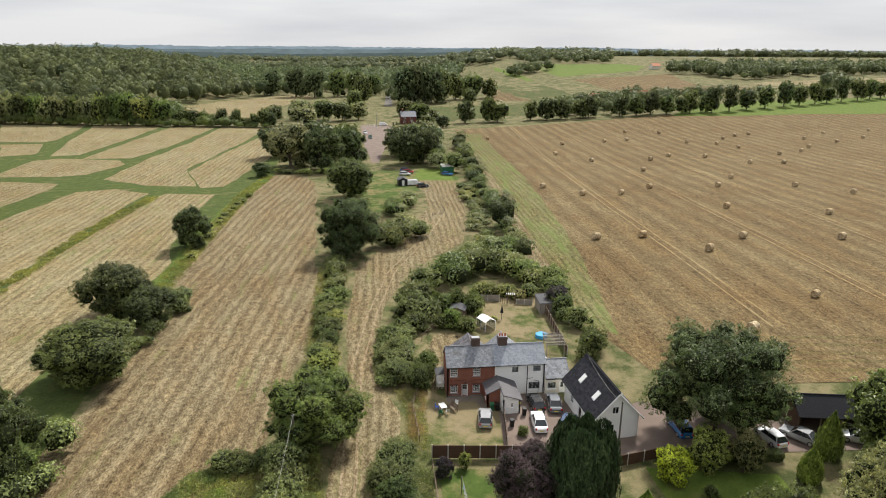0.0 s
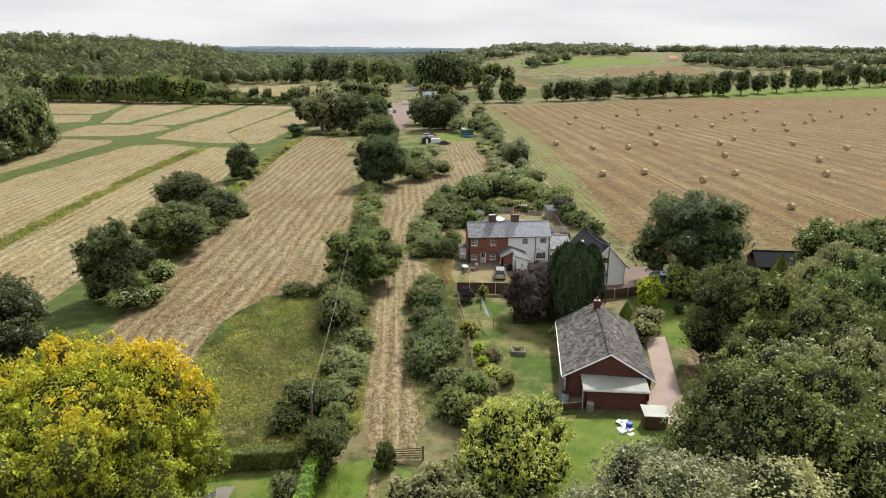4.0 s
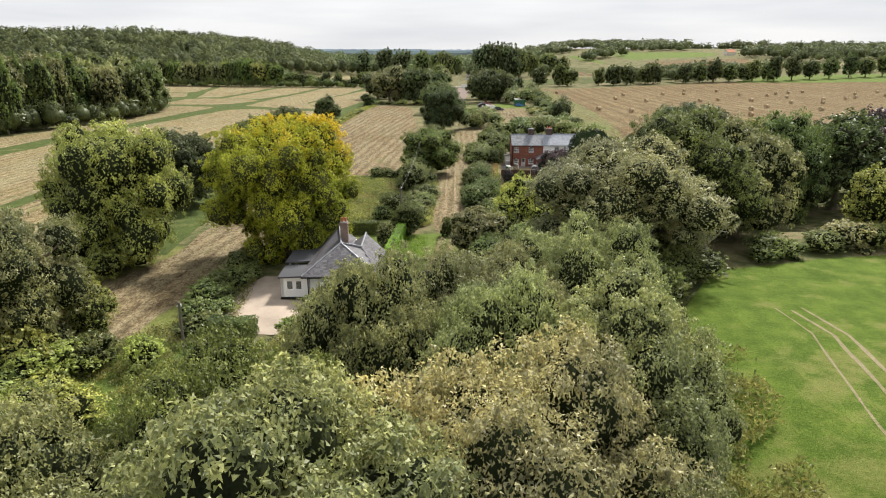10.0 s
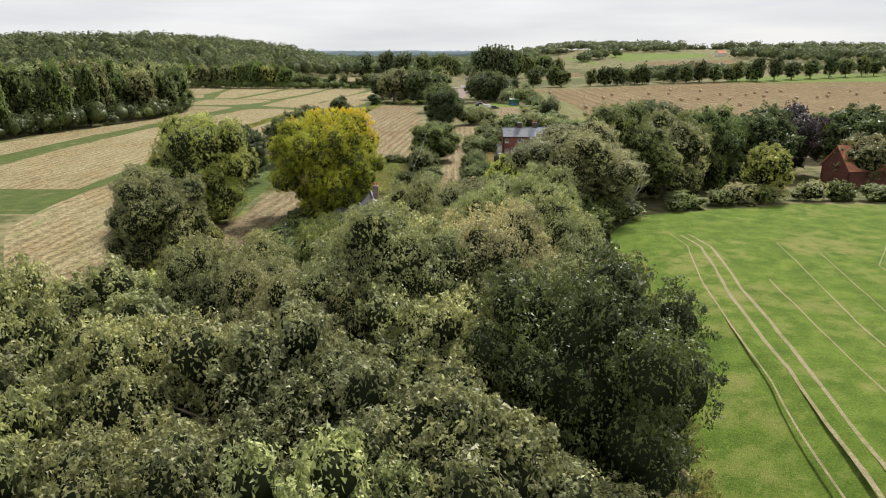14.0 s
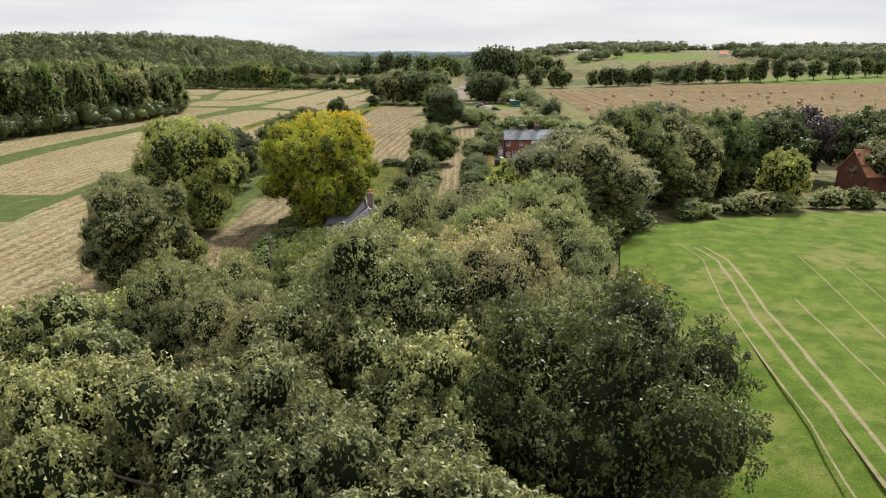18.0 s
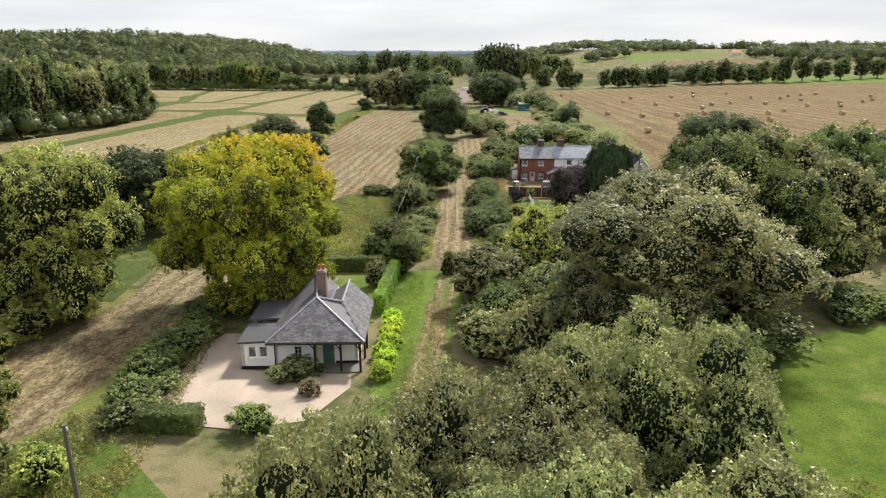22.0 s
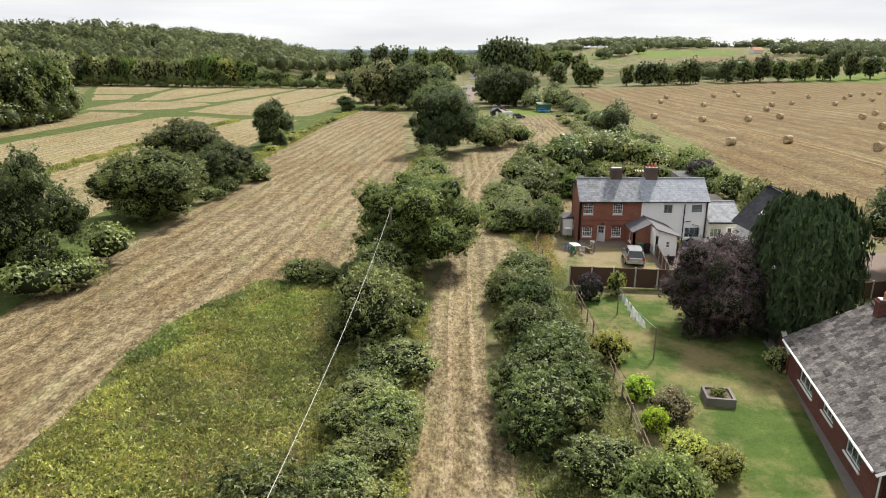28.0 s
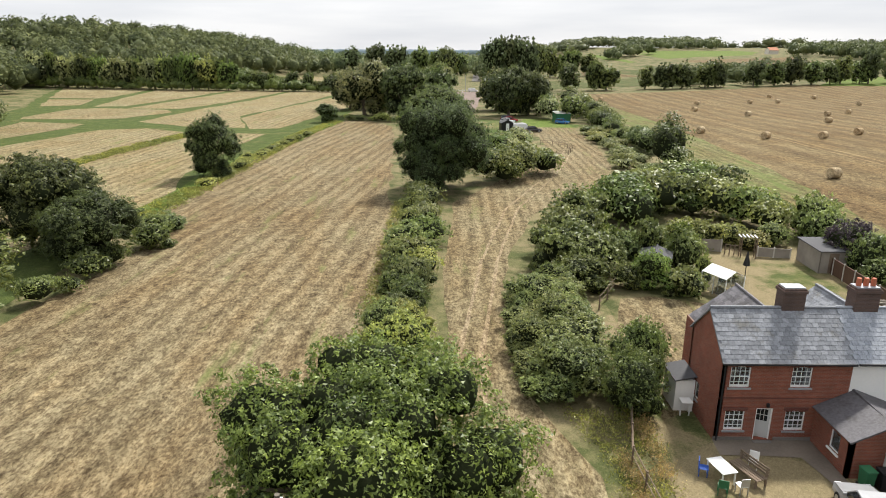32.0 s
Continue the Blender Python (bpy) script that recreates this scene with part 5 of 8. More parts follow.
M_PALEBRICK = brickwork("weathered_pale_brick", (0.26, 0.19, 0.15), (0.17, 0.12, 0.1), (0.28, 0.25, 0.22))
M_WHITE = plain("white_render", (0.84, 0.83, 0.8), 0.85, 0, 0.06, 1.2, 0.1)
M_CREAM = plain("cream_render", (0.66, 0.62, 0.54), 0.85, 0, 0.08, 1.2, 0.1)
M_SLATE = slates("weathered_slate", (0.15, 0.158, 0.175), (0.25, 0.262, 0.285), 0.6, (0.12, 0.115, 0.1), 0.55, 0.3)
M_NEWSLATE = slates("pale_slate", (0.22, 0.24, 0.275), (0.31, 0.33, 0.365), 0.55, (0.2, 0.2, 0.2), 0.75, 0.3)
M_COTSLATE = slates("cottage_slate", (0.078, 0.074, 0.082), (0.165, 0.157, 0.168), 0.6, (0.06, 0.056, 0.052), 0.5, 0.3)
M_DARKSLATE = slates("black_slate", (0.022, 0.023, 0.027), (0.04, 0.04, 0.046), 0.85, (0.04, 0.04, 0.04), 0.8, 0.08)
M_TILE = slates("brown_tile", (0.04, 0.036, 0.036), (0.13, 0.118, 0.113), 0.9, (0.21, 0.205, 0.185), 0.53, 0.1, 1.0)
M_REDTILE = slates("red_tile", (0.36, 0.14, 0.08), (0.5, 0.22, 0.13), 0.85)
M_FELT = plain("roof_felt", (0.07, 0.07, 0.075), 0.85, 0, 0.2, 1, 0.3)
M_ASBESTOS = plain("cement_sheet", (0.36, 0.37, 0.33), 0.85, 0, 0.25, 1.5, 0.5)
M_LEAD = plain("lead_flashing", (0.3, 0.31, 0.33), 0.5, 0.2, 0.15, 3, 0.2)
M_UPVC = plain("white_frame", (0.8, 0.8, 0.79), 0.45, 0, 0.03, 2, 0.03)
M_BLACK = plain("black_paint", (0.015, 0.015, 0.016), 0.5, 0, 0.2, 3, 0.1)
M_GREENDOOR = plain("green_paint", (0.09, 0.17, 0.13), 0.5, 0, 0.1, 3, 0.1)
M_GREYDOOR = plain("grey_door_paint", (0.5, 0.5, 0.49), 0.5, 0, 0.06, 3, 0.05)
M_WOOD = plain("weathered_wood", (0.16, 0.12, 0.085), 0.9, 0, 0.3, 3, 0.5)
M_FENCE = plain("brown_fence_paint", (0.085, 0.048, 0.03), 0.85, 0, 0.25, 3, 0.4)
M_POST = plain("concrete_post", (0.42, 0.4, 0.36), 0.9, 0, 0.15, 4, 0.3)
M_POT = plain("terracotta", (0.4, 0.13, 0.07), 0.8, 0, 0.2, 5, 0.2)
M_STEEL = plain("galvanised_steel", (0.42, 0.43, 0.44), 0.4, 0.7, 0.15, 4, 0.1)
M_PLASTIC = plain("white_plastic", (0.78, 0.78, 0.76), 0.4, 0, 0.04, 4, 0.03)
M_BLUE = plain("blue_plastic", (0.03, 0.1, 0.42), 0.4, 0, 0.1, 4, 0.03)
M_GREEN = plain("green_plastic", (0.03, 0.13, 0.06), 0.5, 0, 0.12, 4, 0.05)
M_CLOTH = plain("white_cloth", (0.8, 0.8, 0.8), 0.9, 0, 0.05, 4, 0.1)
M_RED = plain("red_paint", (0.4, 0.03, 0.025), 0.5, 0, 0.1, 4, 0.05)
M_TYRE = plain("rubber", (0.02, 0.02, 0.02), 0.9, 0, 0.2, 6, 0.1)
M_STRAWBALE = stubble("straw_bale", (0.92, 0.79, 0.53), (0.76, 0.62, 0.39), (0.85, 0.7, 0.45), 0.0, 0.3, 0.8, 0.3)
m_, t_, b_ = material("window_glass", 0.04, 0, 0.5)
b_.inputs["Base Color"].default_value = (0.55, 0.6, 0.62, 1)
b_.inputs["Transmission Weight"].default_value = 0.9
M_GLASS = m_
m_, t_, b_ = material("tinted_glass", 0.05, 0, 0.6)
b_.inputs["Base Color"].default_value = (0.015, 0.018, 0.02, 1)
M_CARGLASS = m_

# ---- building tools ----


def part(name, bm, mat, parent, label=""):
    me = bpy.data.meshes.new(name)
    bmesh.ops.recalc_face_normals(bm, faces=bm.faces)
    bm.to_mesh(me)
    bm.free()
    me.materials.append(mat)
    ob = new(name, me)
    ob.parent = parent
    if label:
        ob["label"] = label
    return ob


def thing(name, x, y, rot, label, category, group="", z=None, kind=""):
    root = tagged(new(name), label, category, group, kind)
    root.empty_display_size = 0.5
    root.matrix_world = pose(x, y, land(x, y) + 0.05 if z is None else z, 0, 0, rot)
    return root


def box(bm, x0, y0, z0, x1, y1, z1, m=None, bevel=0.0):
    vs = [bm.verts.new((x, y, z)) for z in (z0, z1) for x, y in ((x0, y0), (x1, y0), (x1, y1), (x0, y1))]
    fs = [bm.faces.new([vs[i] for i in f]) for f in ((3, 2, 1, 0), (4, 5, 6, 7), (0, 1, 5, 4), (1, 2, 6, 5), (2, 3, 7, 6), (3, 0, 4, 7))]
    if bevel:
        es = list({e for f in fs for e in f.edges})
        r = bmesh.ops.bevel(bm, geom=es, offset=bevel, segments=1, affect='EDGES', profile=0.5)
        vs = list({v for f in r["faces"] for v in f.verts} | {v for v in vs if v.is_valid})
    if m is not None:
        bmesh.ops.transform(bm, matrix=m, verts=vs)
    return bm


def boxes(*lot, m=None, bevel=0.0):
    bm = bmesh.new()
    for b in lot:
        box(bm, *b, m=m, bevel=bevel)
    return bm


def rod(points, rad, sides=8, taper=1.0):
    bm = bmesh.new()
    n = len(points)
    tube(bm, [Vector(p) for p in points], [rad * (1 + (taper - 1) * k / max(1, n - 1)) for k in range(n)], sides)
    return bm


def wall_frame(p0, p1):
    """Local frame of a wall: x along it, y inwards, z up."""
    a = math.atan2(p1[1] - p0[1], p1[0] - p0[0])
    return Matrix.Translation((p0[0], p0[1], 0)) @ Matrix.Rotation(a, 4, 'Z'), math.hypot(p1[0] - p0[0], p1[1] - p0[1])


def wall(root, p0, p1, z0, z1, mat, openings=(), thick=0.25, peak=None, name="wall"):
    """A wall with openings cut through; peak: (along, height) of a gable over it."""
    m, length = wall_frame(p0, p1)
    us = sorted({0.0, length, *[o[0] for o in openings], *[o[1] for o in openings]})
    vs = sorted({z0, z1, *[o[2] for o in openings], *[o[3] for o in openings]})
    bm = bmesh.new()
    for u0, u1 in zip(us, us[1:]):
        run = None
        for v0, v1 in zip(vs, vs[1:]):
            free = not any(o[0] - 1e-6 <= u0 and u1 <= o[1] + 1e-6 and o[2] - 1e-6 <= v0 and v1 <= o[3] + 1e-6 for o in openings)
            if free and run is None:
                run = v0
            if run is not None and (not free):
                box(bm, u0, 0, run, u1, thick, v0, m)
                run = None
        if run is not None:
            box(bm, u0, 0, run, u1, thick, z1, m)
    if peak:
        u, zp = peak
        f = [bm.verts.new(m @ Vector(q)) for q in ((0, 0, z1), (length, 0, z1), (u, 0, zp), (0, thick, z1), (length, thick, z1), (u, thick, zp))]
        for k in ((0, 1, 2), (5, 4, 3), (0, 2, 5, 3), (2, 1, 4, 5), (1, 0, 3, 4)):
            bm.faces.new([f[i] for i in k])
    return part(name, bm, mat, root)


def window(root, p0, p1, u0, u1, v0, v1, cols=2, rows=2, sill=None, frame_mat=None, arch=False):
    """Frame, glazing bars, pane and sill in an opening of the wall."""
    m, _ = wall_frame(p0, p1)
    w, d = 0.055, 0.06
    lot = [(u0, d, v0, u0 + w, d + 0.07, v1), (u1 - w, d, v0, u1, d + 0.07, v1), (u0 + w, d, v0, u1 - w, d + 0.07, v0 + w), (u0 + w, d, v1 - w, u1 - w, d + 0.07, v1)]
    for k in range(1, cols):
        u = u0 + (u1 - u0) * k / cols
        lot.append((u - 0.012, d + 0.01, v0 + w, u + 0.012, d + 0.06, v1 - w))
    for k in range(1, rows):
        v = v0 + (v1 - v0) * k / rows
        t = 0.026 if rows % 2 == 0 and k == rows // 2 else 0.01
        lot.append((u0 + w, d + 0.012, v - t, u1 - w, d + 0.058, v + t))
    win = part("window", boxes(*lot, m=m), frame_mat or M_UPVC, root)
    part("pane", boxes((u0 + w, d + 0.03, v0 + w, u1 - w, d + 0.04, v1 - w), m=m), M_GLASS, win)
    if sill:
        part("sill", boxes((u0 - 0.08, -0.07, v0 - 0.09, u1 + 0.08, d, v0 - 0.003), m=m), sill, win)
    return win


def door(root, p0, p1, u0, u1, v0, v1, mat, glazed=True, label=""):
    m, _ = wall_frame(p0, p1)
    fr = part("door_frame", boxes((u0, 0.04, v0, u0 + 0.06, 0.14, v1), (u1 - 0.06, 0.04, v0, u1, 0.14, v1), (u0 + 0.06, 0.04, v1 - 0.06, u1 - 0.06, 0.14, v1), m=m), M_UPVC, root)
    leafm = part("door", boxes((u0 + 0.06, 0.07, v0, u1 - 0.06, 0.11, v1 - 0.06), (u0 + 0.14, 0.055, v0 + 0.15, u1 - 0.14, 0.07, v0 + 0.7), m=m), mat, root, label)
    if glazed:
        part("pane", boxes((u0 + 0.18, 0.06, v0 + 0.95, u1 - 0.18, 0.075, v1 - 0.2), m=m), M_CARGLASS, leafm)
    part("handle", boxes((u1 - 0.2, 0.03, v0 + 0.9, u1 - 0.12, 0.075, v0 + 0.95), m=m), M_STEEL, leafm)
    return fr


def slab(root, name, corners, thick, mat, label=""):
    """A roof slope: a thick sheet under the given outline, corners in order."""
    n = (Vector(corners[1]) - Vector(corners[0])).cross(Vector(corners[2]) - Vector(corners[0])).normalized()
    if n.z < 0:
        n = -n
    bm = bmesh.new()
    top = [bm.verts.new(c) for c in corners]
    low = [bm.verts.new(Vector(c) - n * thick) for c in corners]
    bm.faces.new(top)
    bm.faces.new(low[::-1])
    k = len(corners)
    for i in range(k):
        bm.faces.new((top[i], low[i], low[(i + 1) % k], top[(i + 1) % k]))
    return part(name, bm, mat, root, label)


PIECES = {}


def piece_mesh(name, w, l, t, mat):
    key = (name, round(w, 3), round(l, 3), mat.name)
    if key not in PIECES:
        bm = bmesh.new()
        box(bm, -w / 2, 0, 0, w / 2, l, t)
        for v in bm.verts:      # tilted: the lower edge rides on the course below
            if v.co.y < 0.01:
                v.co.z += t * 0.9
        me = bpy.data.meshes.new(name)
        bmesh.ops.recalc_face_normals(bm, faces=bm.faces)
        bm.to_mesh(me)
        bm.free()
        me.materials.append(mat)
        PIECES[key] = me
    return PIECES[key]


def courses(parent, corners, name, w, l, mat, limit=300, jitter=0.012, seed=3):
    """Lap pieces over a slope. corners: eave start, eave end, then the upper outline back to the start."""
    o, e = Vector(corners[0]), Vector(corners[1])
    ux = (e - o).normalized()
    n = ux.cross(Vector(corners[2]) - o).normalized()
    if n.z < 0:
        n = -n
    uy = n.cross(ux)
    if uy.z < 0:
        uy = -uy
    flat = [((Vector(c) - o).dot(ux), (Vector(c) - o).dot(uy)) for c in corners]
    r = random.Random(seed)
    me = piece_mesh(name, w * 0.97, l * 1.25, 0.014, mat)
    rot = Matrix((ux, uy, n)).transposed().to_4x4()
    spots = []
    v, k = 0.0, 0
    vmax = max(p[1] for p in flat)
    umin, umax = min(p[0] for p in flat), max(p[0] for p in flat)
    while v < vmax - 0.05:
        u = umin + (w / 2 if k % 2 else 0.0)
        while u < umax + w:
            if inside(u, v + l * 0.45, flat) and umin + w * 0.3 < u < umax - w * 0.3:
                spots.append((u, v))
            u += w
        v += l
        k += 1
    for u, v in spots[:limit]:
        ob = new(name, me)
        ob.parent = parent
        ob.matrix_local = Matrix.Translation(o + ux * u + uy * (v + r.uniform(-jitter, jitter)) + n * 0.004) @ rot @ Matrix.Rotation(r.uniform(-0.012, 0.012), 4, 'Z')
    if len(spots) > limit:
        verts, faces = [], []
        cube = [tuple(q.co) for q in me.vertices]
        quads = [tuple(p.vertices) for p in me.polygons]
        for u, v in spots[limit:]:
            mm = Matrix.Translation(o + ux * u + uy * (v + r.uniform(-jitter, jitter)) + n * 0.004) @ rot
            b0 = len(verts)
            verts += [tuple(mm @ Vector(c)) for c in cube]
            faces += [tuple(b0 + i for i in q) for q in quads]
        rest = mesh_object("slate_field", verts, faces, mat)
        rest.parent = parent
        rest["kind"] = "stuff"


def gable_roof(root, x0, y0, x1, y1, eave, ridge, along, mat, over=0.2, verge=0.12, thick=0.08, piece=None, hip0=0.0, name="roof"):
    """Two slopes with ridge; along: the ridge's axis. piece: (name, w, l) laps slates on the slopes."""
    made = []
    if along == "x":
        m = (y0 + y1) / 2
        k = (ridge - eave) / (m - y0)
        za = eave - over * k
        a = [(x0 - verge, y0 - over, za), (x1 + verge, y0 - over, za), (x1 + verge, m, ridge), (x0 - verge, m, ridge)]
        b = [(x1 + verge, y1 + over, za), (x0 - verge, y1 + over, za), (x0 - verge, m, ridge), (x1 + verge, m, ridge)]
        rid = [(x0 - verge, m, ridge + 0.03), (x1 + verge, m, ridge + 0.03)]
    else:
        m = (x0 + x1) / 2
        k = (ridge - eave) / (m - x0)
        za = eave - over * k
        a = [(x0 - over, y1 + verge, za), (x0 - over, y0 - verge, za), (m, y0 - verge, ridge), (m, y1 + verge, ridge)]
        b = [(x1 + over, y0 - verge, za), (x1 + over, y1 + verge, za), (m, y1 + verge, ridge), (m, y0 - verge, ridge)]
        rid = [(m, y0 - verge, ridge + 0.03), (m, y1 + verge, ridge + 0.03)]
    lift = Vector((0, 0, thick))
    for c in (a, b):
        cc = [tuple(Vector(q) + lift) for q in c]
        s = slab(root, name, cc, thick, mat)
        made.append(s)
        if piece:
            courses(s, cc, piece[0], piece[1], piece[2], mat)
    part("ridge", rod([Vector(q) + lift for q in rid], 0.09, 6), mat, root)
    return made


def gutter(root, a, b, z, down=None, mat=None):
    part("gutter", rod([(a[0], a[1], z), (b[0], b[1], z)], 0.06, 6), mat or M_BLACK, root)
    if down:
        part("downpipe", rod([(down[0], down[1], z), (down[0], down[1], 0.02)], 0.045, 6), mat or M_BLACK, root)


def chimney(root, x, y, w, d, z0, z1, mat, pots=2, pot_mat=None, cap=M_LEAD):
    bm = boxes((x - w / 2, y - d / 2, z0, x + w / 2, y + d / 2, z1 - 0.25), (x - w / 2 - 0.06, y - d / 2 - 0.06, z1 - 0.25, x + w / 2 + 0.06, y + d / 2 + 0.06, z1 - 0.08),
               (x - w / 2, y - d / 2, z1 - 0.08, x + w / 2, y + d / 2, z1), bevel=0.012)
    ch = part("chimney", bm, mat, root)
    part("chimney_cap", boxes((x - w / 2 + 0.05, y - d / 2 + 0.05, z1, x + w / 2 - 0.05, y + d / 2 - 0.05, z1 + 0.06), bevel=0.01), cap, ch)
    for k in range(pots):
        px_ = x + (k - (pots - 1) / 2) * w / max(1, pots) * 0.9
        part("chimney_pot", rod([(px_, y, z1 + 0.05), (px_, y, z1 + 0.4), (px_, y, z1 + 0.46)], 0.13, 10, 0.85), pot_mat or M_POT, ch)
    return ch


# ---- the pair of houses ----
EAVE, RIDGE = 4.6, 6.42
bh = thing("brick_house", 0.15, 0.25, 0, "red brick semi-detached house with weathered slate roof and white sash windows", "house", z=0.0)
W, D = 6.45, 4.2
ops = [(0.45, 1.45, 3.05, 4.2), (3.5, 4.5, 3.05, 4.2), (0.45, 1.45, 0.62, 1.74), (3.5, 4.5, 0.62, 1.74), (2.0, 2.85, 0.1, 1.88)]
wall(bh, (0, 0), (W, 0), 0, EAVE, M_BRICK, ops, name="front_wall")
for o in ops[:4]:
    window(bh, (0, 0), (W, 0), *o, cols=4, rows=4, sill=M_LEAD)
    part("lintel", boxes((o[0] - 0.12, -0.012, o[3] + 0.002, o[1] + 0.12, 0.0, o[3] + 0.22)), M_BROWNBRICK, bh)
    part("bottom_rail", boxes((o[0] + 0.05, 0.045, o[2] + 0.04, o[1] - 0.05, 0.066, o[2] + 0.14)), M_UPVC, bh)
    for q in (0, 1):
        e = o[0] if q == 0 else o[1]
        part("arch_spandrel", boxes((min(e, e + (0.3 - 0.6 * q)), 0.02, o[3] - 0.05, max(e, e + (0.3 - 0.6 * q)), 0.055, o[3])), M_BROWNBRICK, bh)
part("door_frame", boxes((2.0, 0.04, 0.1, 2.06, 0.14, 1.88), (2.79, 0.04, 0.1, 2.85, 0.14, 1.88), (2.06, 0.04, 1.82, 2.79, 0.14, 1.88)), M_UPVC, bh)
ajar = Matrix.Translation((2.79, 0.09, 0.1)) @ Matrix.Rotation(radians(-24), 4, 'Z')
fd = part("door", boxes((-0.73, 0, 0, 0, 0.045, 0.95), (-0.73, 0, 1.62, 0, 0.045, 1.72), (-0.73, 0, 0.95, -0.62, 0.045, 1.62), (-0.11, 0, 0.95, 0, 0.045, 1.62), (-0.64, -0.012, 0.12, -0.09, 0, 0.85), m=ajar), M_GREYDOOR, bh, "pale grey half-glazed front door standing ajar")
part("pane", boxes((-0.62, 0.018, 0.95, -0.11, 0.026, 1.62), m=ajar), M_CARGLASS, fd)
for q in (0.45, 0.28):
    part("glazing_bar", boxes((-q - 0.012, 0.0, 0.95, -q + 0.012, 0.016, 1.62), m=ajar), M_GREYDOOR, fd)
part("glazing_bar", boxes((-0.62, 0.0, 1.27, -0.11, 0.016, 1.3), m=ajar), M_GREYDOOR, fd)
part("handle", boxes((-0.69, -0.06, 0.9, -0.63, -0.01, 0.96), m=ajar), M_STEEL, fd)
part("door_step", boxes((1.95, -0.32, 0, 2.9, -0.05, 0.1), bevel=0.01), M_CONCRETE, bh)
part("hall_floor", boxes((1.6, 0.3, 0.02, 3.4, 2.6, 0.1)), M_WOOD, bh)
part("door_lamp", boxes((2.45, -0.14, 1.98, 2.6, 0, 2.2), bevel=0.03), M_BLACK, bh)
wall(bh, (0, D), (0, 0), 0, EAVE, M_BRICK, [(1.2, 1.75, 0.9, 1.9)], peak=(D / 2, RIDGE - 0.02), name="gable_wall")
window(bh, (0, D), (0, 0), 1.2, 1.75, 0.9, 1.9, 1, 2, M_LEAD)
wall(bh, (W, D), (0, D), 0, EAVE, M_BRICK, name="back_wall")
part("string_course", boxes((0, -0.015, 2.42, W, 0, 2.5)), M_BROWNBRICK, bh)
part("plinth", boxes((-0.03, -0.05, 0, 1.95, 0, 0.25), (3.05, -0.05, 0, W, 0, 0.25)), M_CONCRETE, bh)
gable_roof(bh, 0, 0, W, D, EAVE, RIDGE, "x", M_SLATE, 0.25, 0.1, piece=("slate", 0.32, 0.25))
gutter(bh, (-0.1, -0.3), (W, -0.3), EAVE - 0.15, (0.12, -0.08))
chimney(bh, 4.1, D / 2 + 0.25, 1.15, 0.8, RIDGE - 0.7, RIDGE + 1.15, M_OLDBRICK, 0)
# rear wing with its own ridge
wall(bh, (1.4, D), (1.4, 8.2), 0, 3.6, M_BRICK, name="wing_wall")
wall(bh, (W, 8.2), (1.4, 8.2), 0, 3.6, M_BRICK, peak=(2.5, 5.5), name="wing_wall")
# cottage slate here: its darker colour stands in for softer sun on the slopes
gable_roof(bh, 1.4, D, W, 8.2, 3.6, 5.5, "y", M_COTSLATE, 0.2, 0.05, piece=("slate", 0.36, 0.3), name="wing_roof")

wh = thing("white_house", 6.6, 0.25, 0, "white rendered semi-detached house with pale slate roof and black pipes", "house", z=0.0)
W2 = 6.9
ops = [(2.3, 3.25, 3.2, 4.15), (5.2, 6.35, 3.28, 4.15), (4.7, 6.3, 0.62, 1.7)]
wall(wh, (0, 0), (W2, 0), 0, EAVE, M_WHITE, ops, name="front_wall")
window(wh, (0, 0), (W2, 0), *ops[0], cols=2, rows=1, sill=M_UPVC)
window(wh, (0, 0), (W2, 0), *ops[1], cols=1, rows=3, sill=M_UPVC)
window(wh, (0, 0), (W2, 0), *ops[2], cols=3, rows=1, sill=M_UPVC)
wall(wh, (W2, 0), (W2, D), 0, EAVE, M_WHITE, peak=(D / 2, RIDGE - 0.02), name="gable_wall")
wall(wh, (W2, D), (0, D), 0, EAVE, M_WHITE, name="back_wall")
gable_roof(wh, 0.02, 0, W2, D, EAVE + 0.02, RIDGE + 0.02, "x", M_NEWSLATE, 0.25, 0.1, piece=("slate", 0.32, 0.25))
gutter(wh, (0.1, -0.3), (W2 + 0.1, -0.3), EAVE - 0.13, (W2 - 0.15, -0.08))
part("soil_pipe", rod([(4.45, -0.1, 0.05), (4.45, -0.1, 4.2)], 0.055, 8), M_BLACK, wh)
part("waste_pipe", rod([(4.45, -0.1, 2.3), (5.2, -0.1, 2.42), (5.22, -0.02, 2.42)], 0.035, 6), M_BLACK, wh)
part("waste_pipe", rod([(6.05, -0.09, 0.05), (6.05, -0.09, 1.9), (5.4, -0.09, 2.05)], 0.035, 6), M_BLACK, wh)
chimney(wh, 1.35, D / 2 + 0.2, 1.25, 0.8, RIDGE - 0.7, RIDGE + 1.2, M_OLDBRICK, 3)
wall(wh, (0, D), (0, 8.2), 0, 3.6, M_WHITE, name="wing_wall")
wall(wh, (4.6, 8.2), (0, 8.2), 0, 3.6, M_WHITE, peak=(2.3, 5.5), name="wing_wall")
wall(wh, (4.6, D), (4.6, 8.2), 0, 3.6, M_WHITE, name="wing_wall")
gable_roof(wh, 0.1, D, 4.6, 8.2, 3.6, 5.5, "y", M_SLATE, 0.2, 0.05, piece=("slate", 0.36, 0.3), name="wing_roof")
slab(wh, "flat_roof", [(4.9, D + 0.1, 2.9), (W2 + 1.5, D + 0.1, 2.9), (W2 + 1.5, 7.6, 2.7), (4.9, 7.6, 2.7)], 0.15, M_LEAD)
wall(wh, (4.9, 7.5), (W2 + 1.4, 7.5), 0, 2.55, M_WHITE, name="wing_wall")
